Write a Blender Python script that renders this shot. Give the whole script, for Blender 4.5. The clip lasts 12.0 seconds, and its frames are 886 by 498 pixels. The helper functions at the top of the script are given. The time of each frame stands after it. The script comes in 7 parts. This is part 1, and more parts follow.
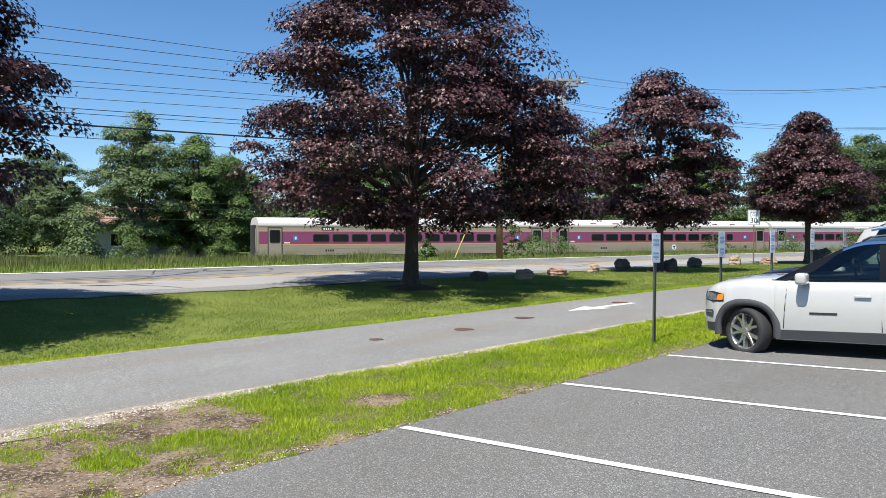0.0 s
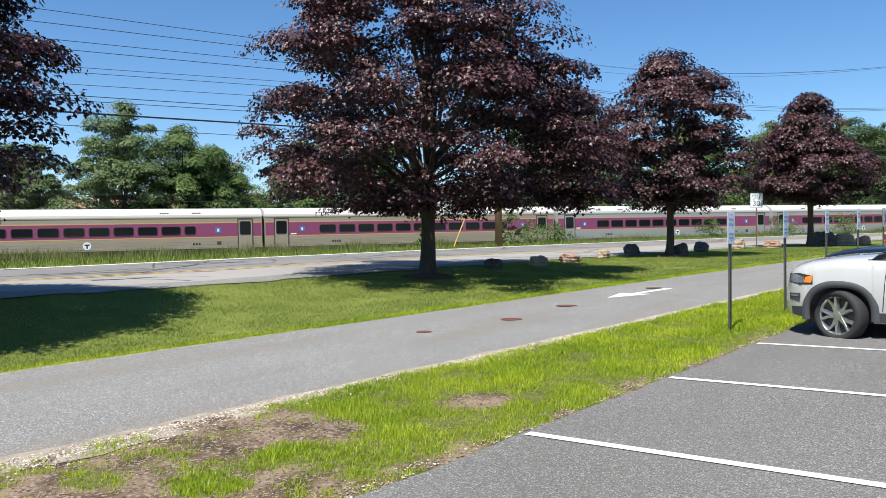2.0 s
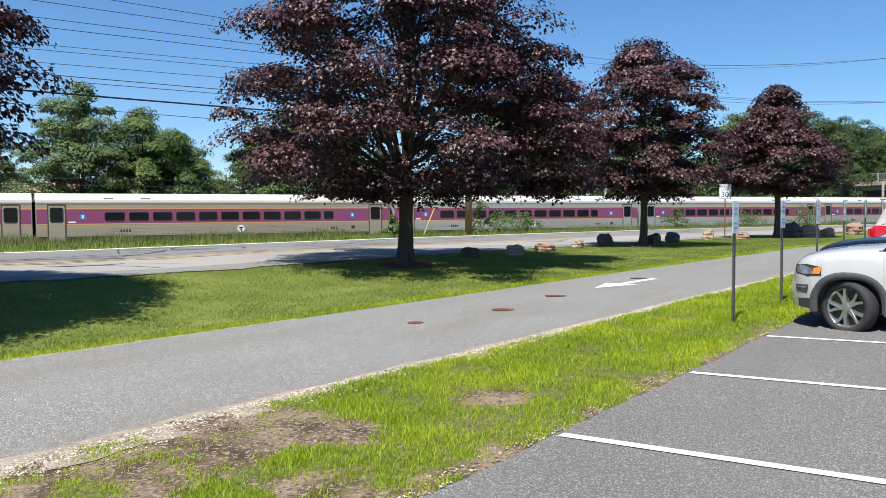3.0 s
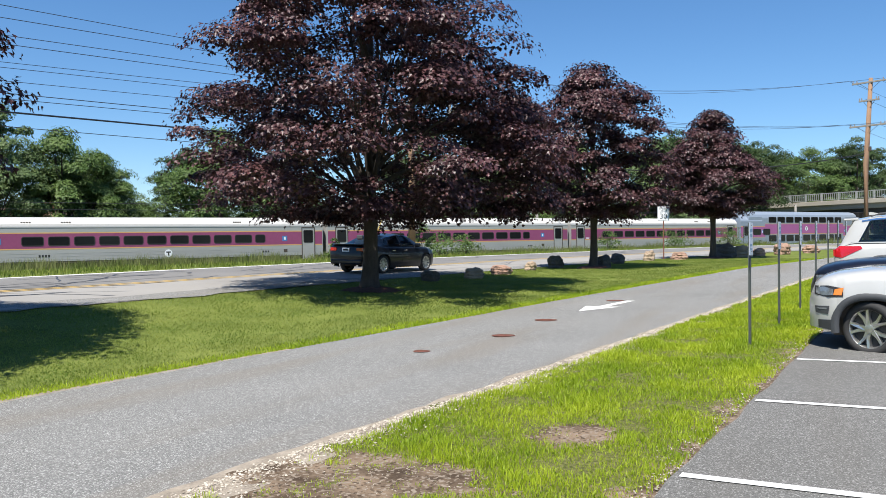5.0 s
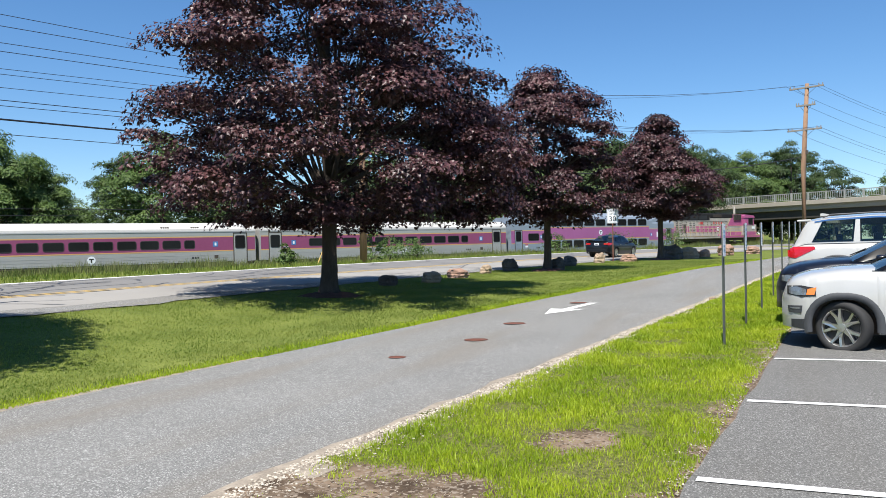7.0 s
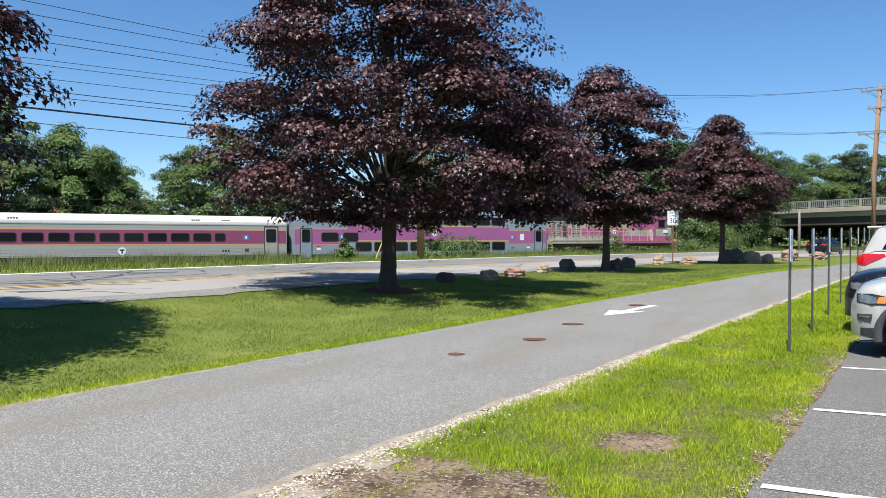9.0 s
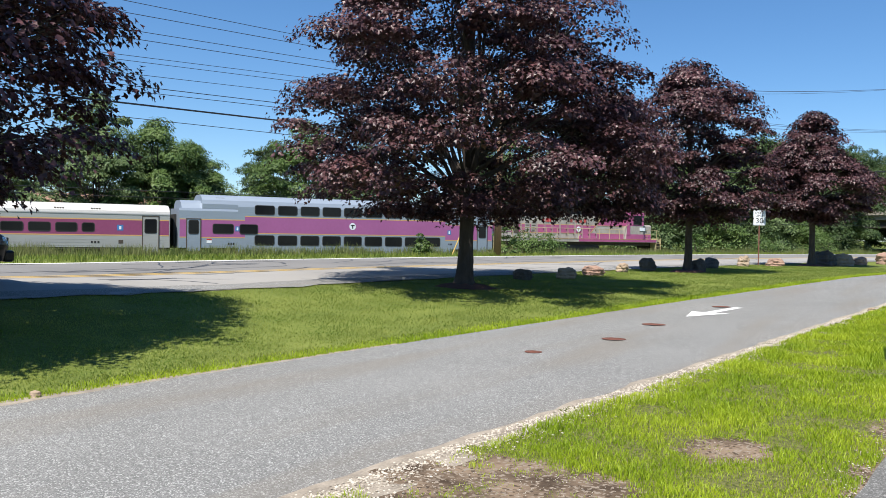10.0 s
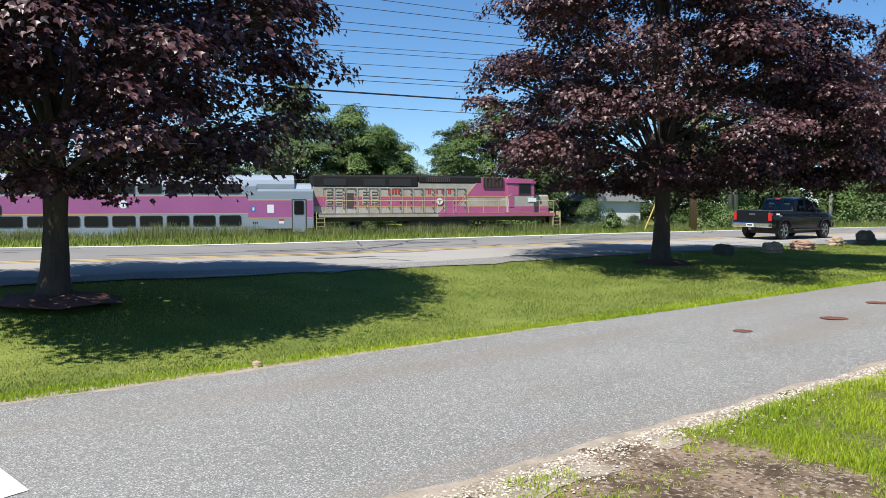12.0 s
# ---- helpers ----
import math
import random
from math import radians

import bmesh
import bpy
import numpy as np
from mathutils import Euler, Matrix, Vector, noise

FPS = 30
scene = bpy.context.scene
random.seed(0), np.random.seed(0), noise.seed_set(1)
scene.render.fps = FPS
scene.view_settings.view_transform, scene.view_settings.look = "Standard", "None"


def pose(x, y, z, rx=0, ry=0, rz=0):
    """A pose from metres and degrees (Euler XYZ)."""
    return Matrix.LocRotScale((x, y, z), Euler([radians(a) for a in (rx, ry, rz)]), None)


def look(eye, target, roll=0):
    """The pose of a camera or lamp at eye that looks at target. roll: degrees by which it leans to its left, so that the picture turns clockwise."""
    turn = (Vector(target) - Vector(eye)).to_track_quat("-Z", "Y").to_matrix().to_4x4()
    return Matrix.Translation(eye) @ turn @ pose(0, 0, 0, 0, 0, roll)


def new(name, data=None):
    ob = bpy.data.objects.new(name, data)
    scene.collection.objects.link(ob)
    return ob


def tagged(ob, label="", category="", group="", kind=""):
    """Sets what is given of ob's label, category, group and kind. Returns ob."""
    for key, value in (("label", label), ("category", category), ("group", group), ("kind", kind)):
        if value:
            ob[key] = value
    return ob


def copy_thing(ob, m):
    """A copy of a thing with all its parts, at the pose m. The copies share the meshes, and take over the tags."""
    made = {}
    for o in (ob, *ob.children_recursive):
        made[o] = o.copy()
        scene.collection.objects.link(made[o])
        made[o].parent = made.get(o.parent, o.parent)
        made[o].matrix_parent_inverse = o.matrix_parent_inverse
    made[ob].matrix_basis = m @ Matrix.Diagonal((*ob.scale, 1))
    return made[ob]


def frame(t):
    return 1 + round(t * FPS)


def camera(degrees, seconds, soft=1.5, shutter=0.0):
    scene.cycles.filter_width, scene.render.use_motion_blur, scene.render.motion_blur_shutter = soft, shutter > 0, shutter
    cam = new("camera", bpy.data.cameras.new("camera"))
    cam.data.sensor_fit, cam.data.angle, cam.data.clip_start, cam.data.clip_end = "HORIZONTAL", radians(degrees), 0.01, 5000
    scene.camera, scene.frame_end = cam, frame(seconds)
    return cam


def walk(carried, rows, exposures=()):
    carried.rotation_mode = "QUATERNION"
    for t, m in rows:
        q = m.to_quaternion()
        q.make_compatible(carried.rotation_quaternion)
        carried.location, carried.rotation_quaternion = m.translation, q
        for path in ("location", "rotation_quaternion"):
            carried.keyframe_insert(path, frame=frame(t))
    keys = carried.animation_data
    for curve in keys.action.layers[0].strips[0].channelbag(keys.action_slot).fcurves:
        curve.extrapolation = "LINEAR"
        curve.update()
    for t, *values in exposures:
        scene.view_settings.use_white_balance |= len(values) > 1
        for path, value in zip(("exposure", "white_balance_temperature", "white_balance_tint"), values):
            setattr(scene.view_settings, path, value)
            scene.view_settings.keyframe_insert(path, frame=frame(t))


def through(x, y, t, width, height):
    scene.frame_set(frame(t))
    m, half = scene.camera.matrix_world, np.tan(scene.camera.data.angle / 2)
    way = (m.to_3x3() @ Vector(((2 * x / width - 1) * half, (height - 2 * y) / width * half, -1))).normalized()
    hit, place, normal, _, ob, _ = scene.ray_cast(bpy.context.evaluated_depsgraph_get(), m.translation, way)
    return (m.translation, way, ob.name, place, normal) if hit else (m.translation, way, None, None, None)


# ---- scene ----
cam = camera(57.0, 12.0, soft=0.8)

PATH = [
    (0, (0.366, 0.088, 1.481), (-0.898, 1.638, 1.482), 0.5),
    (0.5, (-0.046, 0.246, 1.465), (-1.298, 1.805, 1.484), 0.4),
    (1, (-0.419, 0.117, 1.447), (-1.651, 1.692, 1.454), -0.2),
    (1.5, (-0.798, 0.109, 1.437), (-2.03, 1.684, 1.429), -0.5),
    (2, (-1.186, 0.118, 1.401), (-2.407, 1.702, 1.377), -0.4),
    (2.5, (-1.512, 0.04, 1.385), (-2.692, 1.654, 1.341), -0.2),
    (3, (-1.905, 0.231, 1.379), (-3.048, 1.872, 1.327), 0.1),
    (5, (-3.283, -0.015, 1.398), (-4.261, 1.73, 1.401), -0.3),
    (5.5, (-3.563, 0.099, 1.395), (-4.499, 1.866, 1.413), -1.0),
    (6, (-3.683, -0.037, 1.397), (-4.593, 1.744, 1.411), -1.2),
    (6.5, (-3.762, -0.032, 1.395), (-4.619, 1.775, 1.407), -0.9),
    (8.5, (-3.774, -0.256, 1.427), (-4.657, 1.538, 1.43), 0.1),
    (9, (-3.803, -0.194, 1.41), (-4.779, 1.552, 1.416), 0.5),
    (9.5, (-3.813, -0.166, 1.399), (-4.872, 1.53, 1.404), 0.8),
    (10, (-3.885, -0.113, 1.393), (-5.019, 1.534, 1.387), 1.5),
    (10.5, (-3.968, -0.046, 1.384), (-5.178, 1.546, 1.362), 1.5),
    (11, (-4.05, 0.053, 1.371), (-5.349, 1.573, 1.338), 1.3),
    (11.5, (-4.032, -0.023, 1.391), (-5.424, 1.411, 1.342), 0.8),
    (12, (-4.068, -0.104, 1.366), (-5.543, 1.245, 1.297), 0.5),
]
walk(cam, [(t, look(eye, target, roll)) for t, eye, target, roll in PATH], exposures=[(0, 0.75), (12, 0.75)])

# ---------- sun, sky, exposure ----------
SUN_FROM = Vector((0.09, -0.59, 1.0)).normalized()
world = bpy.data.worlds.new("sky")
scene.world = world
world.use_nodes = True
wn = world.node_tree
sky = wn.nodes.new("ShaderNodeTexSky")
sky.sky_type, sky.sun_disc = "NISHITA", False
sky.sun_elevation = math.asin(SUN_FROM.z)
sky.sun_rotation = math.atan2(SUN_FROM.x, SUN_FROM.y)
sky.altitude, sky.air_density, sky.dust_density, sky.ozone_density = 30, 0.95, 0.02, 6.0
blue = wn.nodes.new("ShaderNodeHueSaturation")
blue.inputs["Saturation"].default_value = 1.14
wn.links.new(sky.outputs[0], blue.inputs["Color"])
wn.links.new(blue.outputs[0], wn.nodes["Background"].inputs[0])
wn.nodes["Background"].inputs[1].default_value = 0.087
sun = new("sun", bpy.data.lights.new("sun", "SUN"))
sun.data.energy, sun.data.angle, sun.data.color = 4.9, radians(0.53), (1.0, 0.95, 0.87)
sun.matrix_world = look(SUN_FROM * 60, (0, 0, 0))

# ---------- materials ----------
def material(name, a, b=None, rough=0.7, metal=0.0, scale=3.0, fine=60.0, bump=0.1, spread=0.5, coat=0.0, weight=0.4, per_object=0.0, island=0.0, streak=None, spec=0.5):
    """Two-scale mottled surface between the colours a and b."""
    m = bpy.data.materials.new(name)
    m.use_nodes = True
    nt = m.node_tree
    p = nt.nodes["Principled BSDF"]
    b = b or tuple(c * 0.75 for c in a)
    tc = nt.nodes.new("ShaderNodeTexCoord")
    src = tc.outputs["Object"]
    if streak:
        mp = nt.nodes.new("ShaderNodeMapping")
        mp.inputs["Scale"].default_value = streak
        nt.links.new(src, mp.inputs[0])
        src = mp.outputs[0]
    n1, n2 = nt.nodes.new("ShaderNodeTexNoise"), nt.nodes.new("ShaderNodeTexNoise")
    for n, s, d in ((n1, scale, 4), (n2, fine, 2)):
        n.inputs["Scale"].default_value, n.inputs["Detail"].default_value = s, d
        nt.links.new(src, n.inputs["Vector"])
    add = nt.nodes.new("ShaderNodeMath")
    add.operation = "MULTIPLY_ADD"
    add.inputs[1].default_value, add.inputs[2].default_value = 1 - weight, 0.0
    nt.links.new(n1.outputs[0], add.inputs[0])
    add2 = nt.nodes.new("ShaderNodeMath")
    add2.operation = "MULTIPLY_ADD"
    add2.inputs[1].default_value = weight
    nt.links.new(n2.outputs[0], add2.inputs[0])
    nt.links.new(add.outputs[0], add2.inputs[2])
    out = add2.outputs[0]
    for amount, node, socket in ((per_object, "ShaderNodeObjectInfo", "Random"), (island, "ShaderNodeNewGeometry", "Random Per Island")):
        if amount:
            oi = nt.nodes.new(node)
            ma = nt.nodes.new("ShaderNodeMath")
            ma.operation = "MULTIPLY_ADD"
            ma.inputs[1].default_value = amount
            nt.links.new(oi.outputs[socket], ma.inputs[0])
            sb = nt.nodes.new("ShaderNodeMath")
            sb.operation = "SUBTRACT"
            sb.inputs[1].default_value = amount / 2
            nt.links.new(out, ma.inputs[2])
            nt.links.new(ma.outputs[0], sb.inputs[0])
            out = sb.outputs[0]
    ramp = nt.nodes.new("ShaderNodeMapRange")
    ramp.inputs["From Min"].default_value, ramp.inputs["From Max"].default_value = 0.5 - spread / 2, 0.5 + spread / 2
    nt.links.new(out, ramp.inputs["Value"])
    mix = nt.nodes.new("ShaderNodeMix")
    mix.data_type = "RGBA"
    mix.inputs[6].default_value, mix.inputs[7].default_value = (*b, 1), (*a, 1)
    nt.links.new(ramp.outputs[0], mix.inputs[0])
    nt.links.new(mix.outputs[2], p.inputs["Base Color"])
    p.inputs["Roughness"].default_value, p.inputs["Metallic"].default_value = rough, metal
    p.inputs["Specular IOR Level"].default_value = spec
    p.inputs["Coat Weight"].default_value, p.inputs["Coat Roughness"].default_value = coat, 0.05
    if bump:
        bp = nt.nodes.new("ShaderNodeBump")
        bp.inputs["Strength"].default_value, bp.inputs["Distance"].default_value = bump, 0.02
        nt.links.new(out, bp.inputs["Height"])
        nt.links.new(bp.outputs[0], p.inputs["Normal"])
    return m


def leafy(name, a, b, through=0.35, rough=0.45, spec=0.35):
    """Leaf surface: colour varies by leaf, some light passes through."""
    m = bpy.data.materials.new(name)
    m.use_nodes = True
    nt = m.node_tree
    p = nt.nodes["Principled BSDF"]
    g = nt.nodes.new("ShaderNodeNewGeometry")
    tc = nt.nodes.new("ShaderNodeTexCoord")
    n = nt.nodes.new("ShaderNodeTexNoise")
    n.inputs["Scale"].default_value = 0.9
    nt.links.new(tc.outputs["Object"], n.inputs["Vector"])
    s = nt.nodes.new("ShaderNodeMath")
    s.operation = "MULTIPLY_ADD"
    s.inputs[1].default_value = 0.42
    nt.links.new(g.outputs["Random Per Island"], s.inputs[0])
    h = nt.nodes.new("ShaderNodeMath")
    h.operation = "MULTIPLY_ADD"
    h.inputs[1].default_value, h.inputs[2].default_value = 1.5, -0.55
    nt.links.new(n.outputs[0], h.inputs[0])
    nt.links.new(h.outputs[0], s.inputs[2])
    mix = nt.nodes.new("ShaderNodeMix")
    mix.data_type = "RGBA"
    mix.inputs[6].default_value, mix.inputs[7].default_value = (*a, 1), (*b, 1)
    nt.links.new(s.outputs[0], mix.inputs[0])
    nt.links.new(mix.outputs[2], p.inputs["Base Color"])
    p.inputs["Roughness"].default_value = rough
    p.inputs["Specular IOR Level"].default_value = spec
    t = nt.nodes.new("ShaderNodeBsdfTranslucent")
    nt.links.new(mix.outputs[2], t.inputs[0])
    ms = nt.nodes.new("ShaderNodeMixShader")
    ms.inputs[0].default_value = through
    nt.links.new(p.outputs[0], ms.inputs[1])
    nt.links.new(t.outputs[0], ms.inputs[2])
    nt.links.new(ms.outputs[0], nt.nodes["Material Output"].inputs[0])
    return m


def asphalt(name, light, dark, stain, stones=85.0, amount=0.35):
    """Asphalt with stones of differing brightness in it and broad brownish stains."""
    m = bpy.data.materials.new(name)
    m.use_nodes = True
    nt = m.node_tree
    p = nt.nodes["Principled BSDF"]

    def node(kind, **values):
        n = nt.nodes.new(kind)
        for key, v in values.items():
            n.inputs[key].default_value = v
        return n

    def mixed(fac, a, b):
        n = nt.nodes.new("ShaderNodeMix")
        n.data_type = "RGBA"
        for k, v in ((0, fac), (6, a), (7, b)):
            if isinstance(v, tuple):
                n.inputs[k].default_value = (*v, 1)
            else:
                nt.links.new(v, n.inputs[k])
        return n.outputs[2]

    def ranged(v, a, b, lo=0.0, hi=1.0):
        n = node("ShaderNodeMapRange", **{"From Min": a, "From Max": b, "To Min": lo, "To Max": hi})
        nt.links.new(v, n.inputs["Value"])
        return n.outputs[0]

    tc = nt.nodes.new("ShaderNodeTexCoord").outputs["Object"]
    vor = node("ShaderNodeTexVoronoi", Scale=stones)
    fine = node("ShaderNodeTexVoronoi", Scale=stones * 2.6)
    broad = node("ShaderNodeTexNoise", Scale=0.45, Detail=5.0)
    mp = node("ShaderNodeMapping", Scale=(1.3, 0.16, 1.0))
    nt.links.new(tc, mp.inputs[0])
    streaks = node("ShaderNodeTexNoise", Scale=0.9, Detail=4.0)
    nt.links.new(mp.outputs[0], streaks.inputs["Vector"])
    for n in (vor, fine, broad):
        nt.links.new(tc, n.inputs["Vector"])
    sep, sep2 = nt.nodes.new("ShaderNodeSeparateColor"), nt.nodes.new("ShaderNodeSeparateColor")
    nt.links.new(vor.outputs["Color"], sep.inputs[0])
    nt.links.new(fine.outputs["Color"], sep2.inputs[0])
    base = mixed(ranged(broad.outputs[0], 0.3, 0.7), tuple(c * 0.82 for c in light), light)
    col = mixed(ranged(sep.outputs[0], 0.0, 1.0, 0.0, 0.75), base, dark)
    col = mixed(ranged(sep2.outputs[1], 0.55, 1.0, 0.0, 0.6), col, dark)
    col = mixed(ranged(sep.outputs[1], 0.82, 0.92, 0.0, 0.75), col, tuple(min(c * 1.7, 0.7) for c in light))
    col = mixed(ranged(streaks.outputs[0], 0.48, 0.72, 0.0, amount), col, stain)
    nt.links.new(col, p.inputs["Base Color"])
    p.inputs["Roughness"].default_value, p.inputs["Specular IOR Level"].default_value = 0.9, 0.2
    bp = node("ShaderNodeBump", Strength=0.6, Distance=0.006)
    nt.links.new(sep.outputs[2], bp.inputs["Height"])
    nt.links.new(bp.outputs[0], p.inputs["Normal"])
    return m


def verge_material():
    """Thin turf that gives way to stony dirt where the ground is bare."""
    m = bpy.data.materials.new("verge turf and dirt")
    m.use_nodes = True
    nt = m.node_tree
    p = nt.nodes["Principled BSDF"]
    tc = nt.nodes.new("ShaderNodeTexCoord").outputs["Object"]

    def noisy(scale, detail=4.0):
        n = nt.nodes.new("ShaderNodeTexNoise")
        n.inputs["Scale"].default_value, n.inputs["Detail"].default_value = scale, detail
        nt.links.new(tc, n.inputs["Vector"])
        return n.outputs[0]

    def ranged(v, a, b):
        n = nt.nodes.new("ShaderNodeMapRange")
        n.inputs["From Min"].default_value, n.inputs["From Max"].default_value = a, b
        nt.links.new(v, n.inputs["Value"])
        return n.outputs[0]

    def mixed(fac, a, b):
        n = nt.nodes.new("ShaderNodeMix")
        n.data_type = "RGBA"
        nt.links.new(fac, n.inputs[0])
        for k, v in ((6, a), (7, b)):
            if isinstance(v, tuple):
                n.inputs[k].default_value = (*v, 1)
            else:
                nt.links.new(v, n.inputs[k])
        return n.outputs[2]

    at_ = nt.nodes.new("ShaderNodeAttribute")
    at_.attribute_name = "bare"
    add = nt.nodes.new("ShaderNodeMath")
    add.operation = "MULTIPLY_ADD"
    add.inputs[1].default_value = 0.7
    nt.links.new(noisy(6.0, 6.0), add.inputs[0])
    nt.links.new(at_.outputs["Fac"], add.inputs[2])
    stone = nt.nodes.new("ShaderNodeTexVoronoi")
    stone.inputs["Scale"].default_value = 42
    nt.links.new(tc, stone.inputs["Vector"])
    sep = nt.nodes.new("ShaderNodeSeparateColor")
    nt.links.new(stone.outputs["Color"], sep.inputs[0])
    turf = mixed(ranged(noisy(30), 0.3, 0.7), (0.05, 0.058, 0.018), (0.17, 0.17, 0.06))
    soil = mixed(ranged(noisy(3.0, 7.0), 0.35, 0.65), (0.060, 0.042, 0.029), (0.225, 0.165, 0.115))
    soil = mixed(ranged(sep.outputs[0], 0.72, 0.85), soil, (0.25, 0.205, 0.16))
    soil = mixed(ranged(sep.outputs[1], 0.80, 0.95), soil, (0.07, 0.05, 0.035))
    nt.links.new(mixed(ranged(add.outputs[0], 0.62, 0.80), turf, soil), p.inputs["Base Color"])
    p.inputs["Roughness"].default_value, p.inputs["Specular IOR Level"].default_value = 0.95, 0.1
    bp = nt.nodes.new("ShaderNodeBump")
    bp.inputs["Strength"].default_value, bp.inputs["Distance"].default_value = 0.9, 0.02
    nt.links.new(noisy(38), bp.inputs["Height"])
    nt.links.new(bp.outputs[0], p.inputs["Normal"])
    return m


def glazing(name, tint):
    """Thin tinted pane: light passes tinted, the surface mirrors by its angle."""
    m = bpy.data.materials.new(name)
    m.use_nodes = True
    nt = m.node_tree
    clear, gloss = nt.nodes.new("ShaderNodeBsdfTransparent"), nt.nodes.new("ShaderNodeBsdfGlossy")
    clear.inputs[0].default_value = (*tint, 1)
    gloss.inputs["Roughness"].default_value = 0.02
    fr = nt.nodes.new("ShaderNodeFresnel")
    fr.inputs["IOR"].default_value = 1.6
    mx = nt.nodes.new("ShaderNodeMixShader")
    nt.links.new(fr.outputs[0], mx.inputs[0])
    nt.links.new(clear.outputs[0], mx.inputs[1])
    nt.links.new(gloss.outputs[0], mx.inputs[2])
    nt.links.new(mx.outputs[0], nt.nodes["Material Output"].inputs[0])
    return m


ASPHALT_LOT = asphalt("lot asphalt", (0.212, 0.210, 0.200), (0.058, 0.057, 0.054), (0.125, 0.115, 0.10), 115, 0.35)
ASPHALT_DRIVE = asphalt("driveway asphalt", (0.288, 0.287, 0.276), (0.080, 0.080, 0.077), (0.185, 0.160, 0.128), 105, 0.5)
ASPHALT_ROAD = material("worn road asphalt", (0.32, 0.308, 0.288), (0.235, 0.225, 0.21), 0.9, spec=0.25, scale=0.3, fine=40, bump=0.2)
ASPHALT_FAR = material("older road asphalt", (0.225, 0.218, 0.208), (0.14, 0.136, 0.13), 0.9, spec=0.25, scale=0.3, fine=40, bump=0.2)
TAR = material("crack sealing tar", (0.035, 0.036, 0.042), None, 0.5, bump=0)
PAINT_WHITE = material("white road paint", (0.80, 0.80, 0.78), (0.62, 0.62, 0.60), 0.7, scale=2, fine=60, bump=0.05)
PAINT_YELLOW = material("yellow road paint", (0.62, 0.40, 0.10), (0.45, 0.32, 0.12), 0.7, scale=2, fine=60, bump=0.05)
GRASS_GROUND = material("mown lawn", (0.20, 0.225, 0.055), (0.052, 0.085, 0.014), 0.95, scale=0.7, fine=22, bump=0.8, spread=0.42, weight=0.55, spec=0.1)
VERGE_GROUND = verge_material()
GRAVEL = material("gravel", (0.40, 0.345, 0.275), (0.14, 0.115, 0.088), 0.9, scale=5, fine=50, bump=0.8)
PEBBLE = material("pebbles", (0.52, 0.465, 0.385), (0.22, 0.185, 0.145), 0.85, scale=5, fine=50, bump=0.2, island=0.8)
BLADE = leafy("grass blade", (0.21, 0.325, 0.013), (0.52, 0.60, 0.038), 0.45, 0.5)
BLADE_LAWN = leafy("lawn blade", (0.105, 0.175, 0.018), (0.33, 0.355, 0.085), 0.4, 0.5)
BLADE_TALL = leafy("tall grass blade", (0.09, 0.14, 0.025), (0.30, 0.30, 0.13), 0.4, 0.6)
LEAF_PURPLE = leafy("purple maple leaf", (0.014, 0.006, 0.008), (0.130, 0.056, 0.058), 0.08, 0.43, 0.4)
LEAF_GREEN = leafy("green leaf", (0.055, 0.105, 0.026), (0.155, 0.225, 0.062), 0.3, 0.5)
LEAF_DARK = leafy("dark green leaf", (0.028, 0.056, 0.018), (0.080, 0.122, 0.036), 0.3, 0.5)
LEAF_LIGHT = leafy("silvery green leaf", (0.075, 0.125, 0.045), (0.19, 0.255, 0.10), 0.3, 0.5)
BARK = material("grey maple bark", (0.092, 0.072, 0.058), (0.028, 0.022, 0.018), 0.95, scale=4, fine=30, bump=0.8, streak=(3, 3, 0.6))
MULCH = material("red bark mulch", (0.16, 0.065, 0.045), (0.06, 0.028, 0.02), 0.95, scale=8, fine=50, bump=0.9)
RUST = material("rusty cast iron", (0.20, 0.075, 0.05), (0.10, 0.045, 0.035), 0.85, scale=6, fine=40, bump=0.4)
POST_METAL = material("galvanised post", (0.13, 0.14, 0.13), (0.07, 0.08, 0.075), 0.5, 0.6, scale=6, fine=40, bump=0.1)
SIGN_WHITE = material("white sign face", (0.76, 0.79, 0.82), (0.66, 0.70, 0.75), 0.4, scale=2, bump=0)
SIGN_BLUE = material("sign blue print", (0.30, 0.44, 0.58), None, 0.5, bump=0)
INK = material("black print", (0.02, 0.02, 0.022), None, 0.6, bump=0)
POLE_WOOD = material("weathered pole wood", (0.33, 0.20, 0.12), (0.18, 0.11, 0.07), 0.9, scale=3, fine=30, bump=0.4, streak=(4, 4, 0.4))
POLE_GREY = material("grey pole wood", (0.27, 0.255, 0.23), (0.18, 0.17, 0.15), 0.9, scale=3, fine=30, bump=0.4, streak=(4, 4, 0.4))
WIRE = material("black cable", (0.02, 0.02, 0.025), None, 0.6, bump=0)
INSULATOR = material("insulator ceramic", (0.25, 0.22, 0.2), None, 0.3, bump=0)
ROCK_TAN = material("tan field stone", (0.42, 0.325, 0.23), (0.20, 0.145, 0.10), 0.9, scale=3, fine=25, bump=0.9)
ROCK_DARK = material("dark field stone", (0.125, 0.108, 0.093), (0.05, 0.044, 0.038), 0.9, scale=3, fine=25, bump=0.9)
ROCK_PINK = material("pinkish field stone", (0.38, 0.245, 0.18), (0.22, 0.135, 0.10), 0.9, scale=3, fine=25, bump=0.9)
CONCRETE = material("bridge concrete", (0.37, 0.335, 0.28), (0.25, 0.225, 0.185), 0.9, scale=0.4, fine=12, bump=0.2)
STEEL_DARK = material("dark bridge steel", (0.06, 0.055, 0.05), None, 0.7, 0.2, scale=1, fine=12)
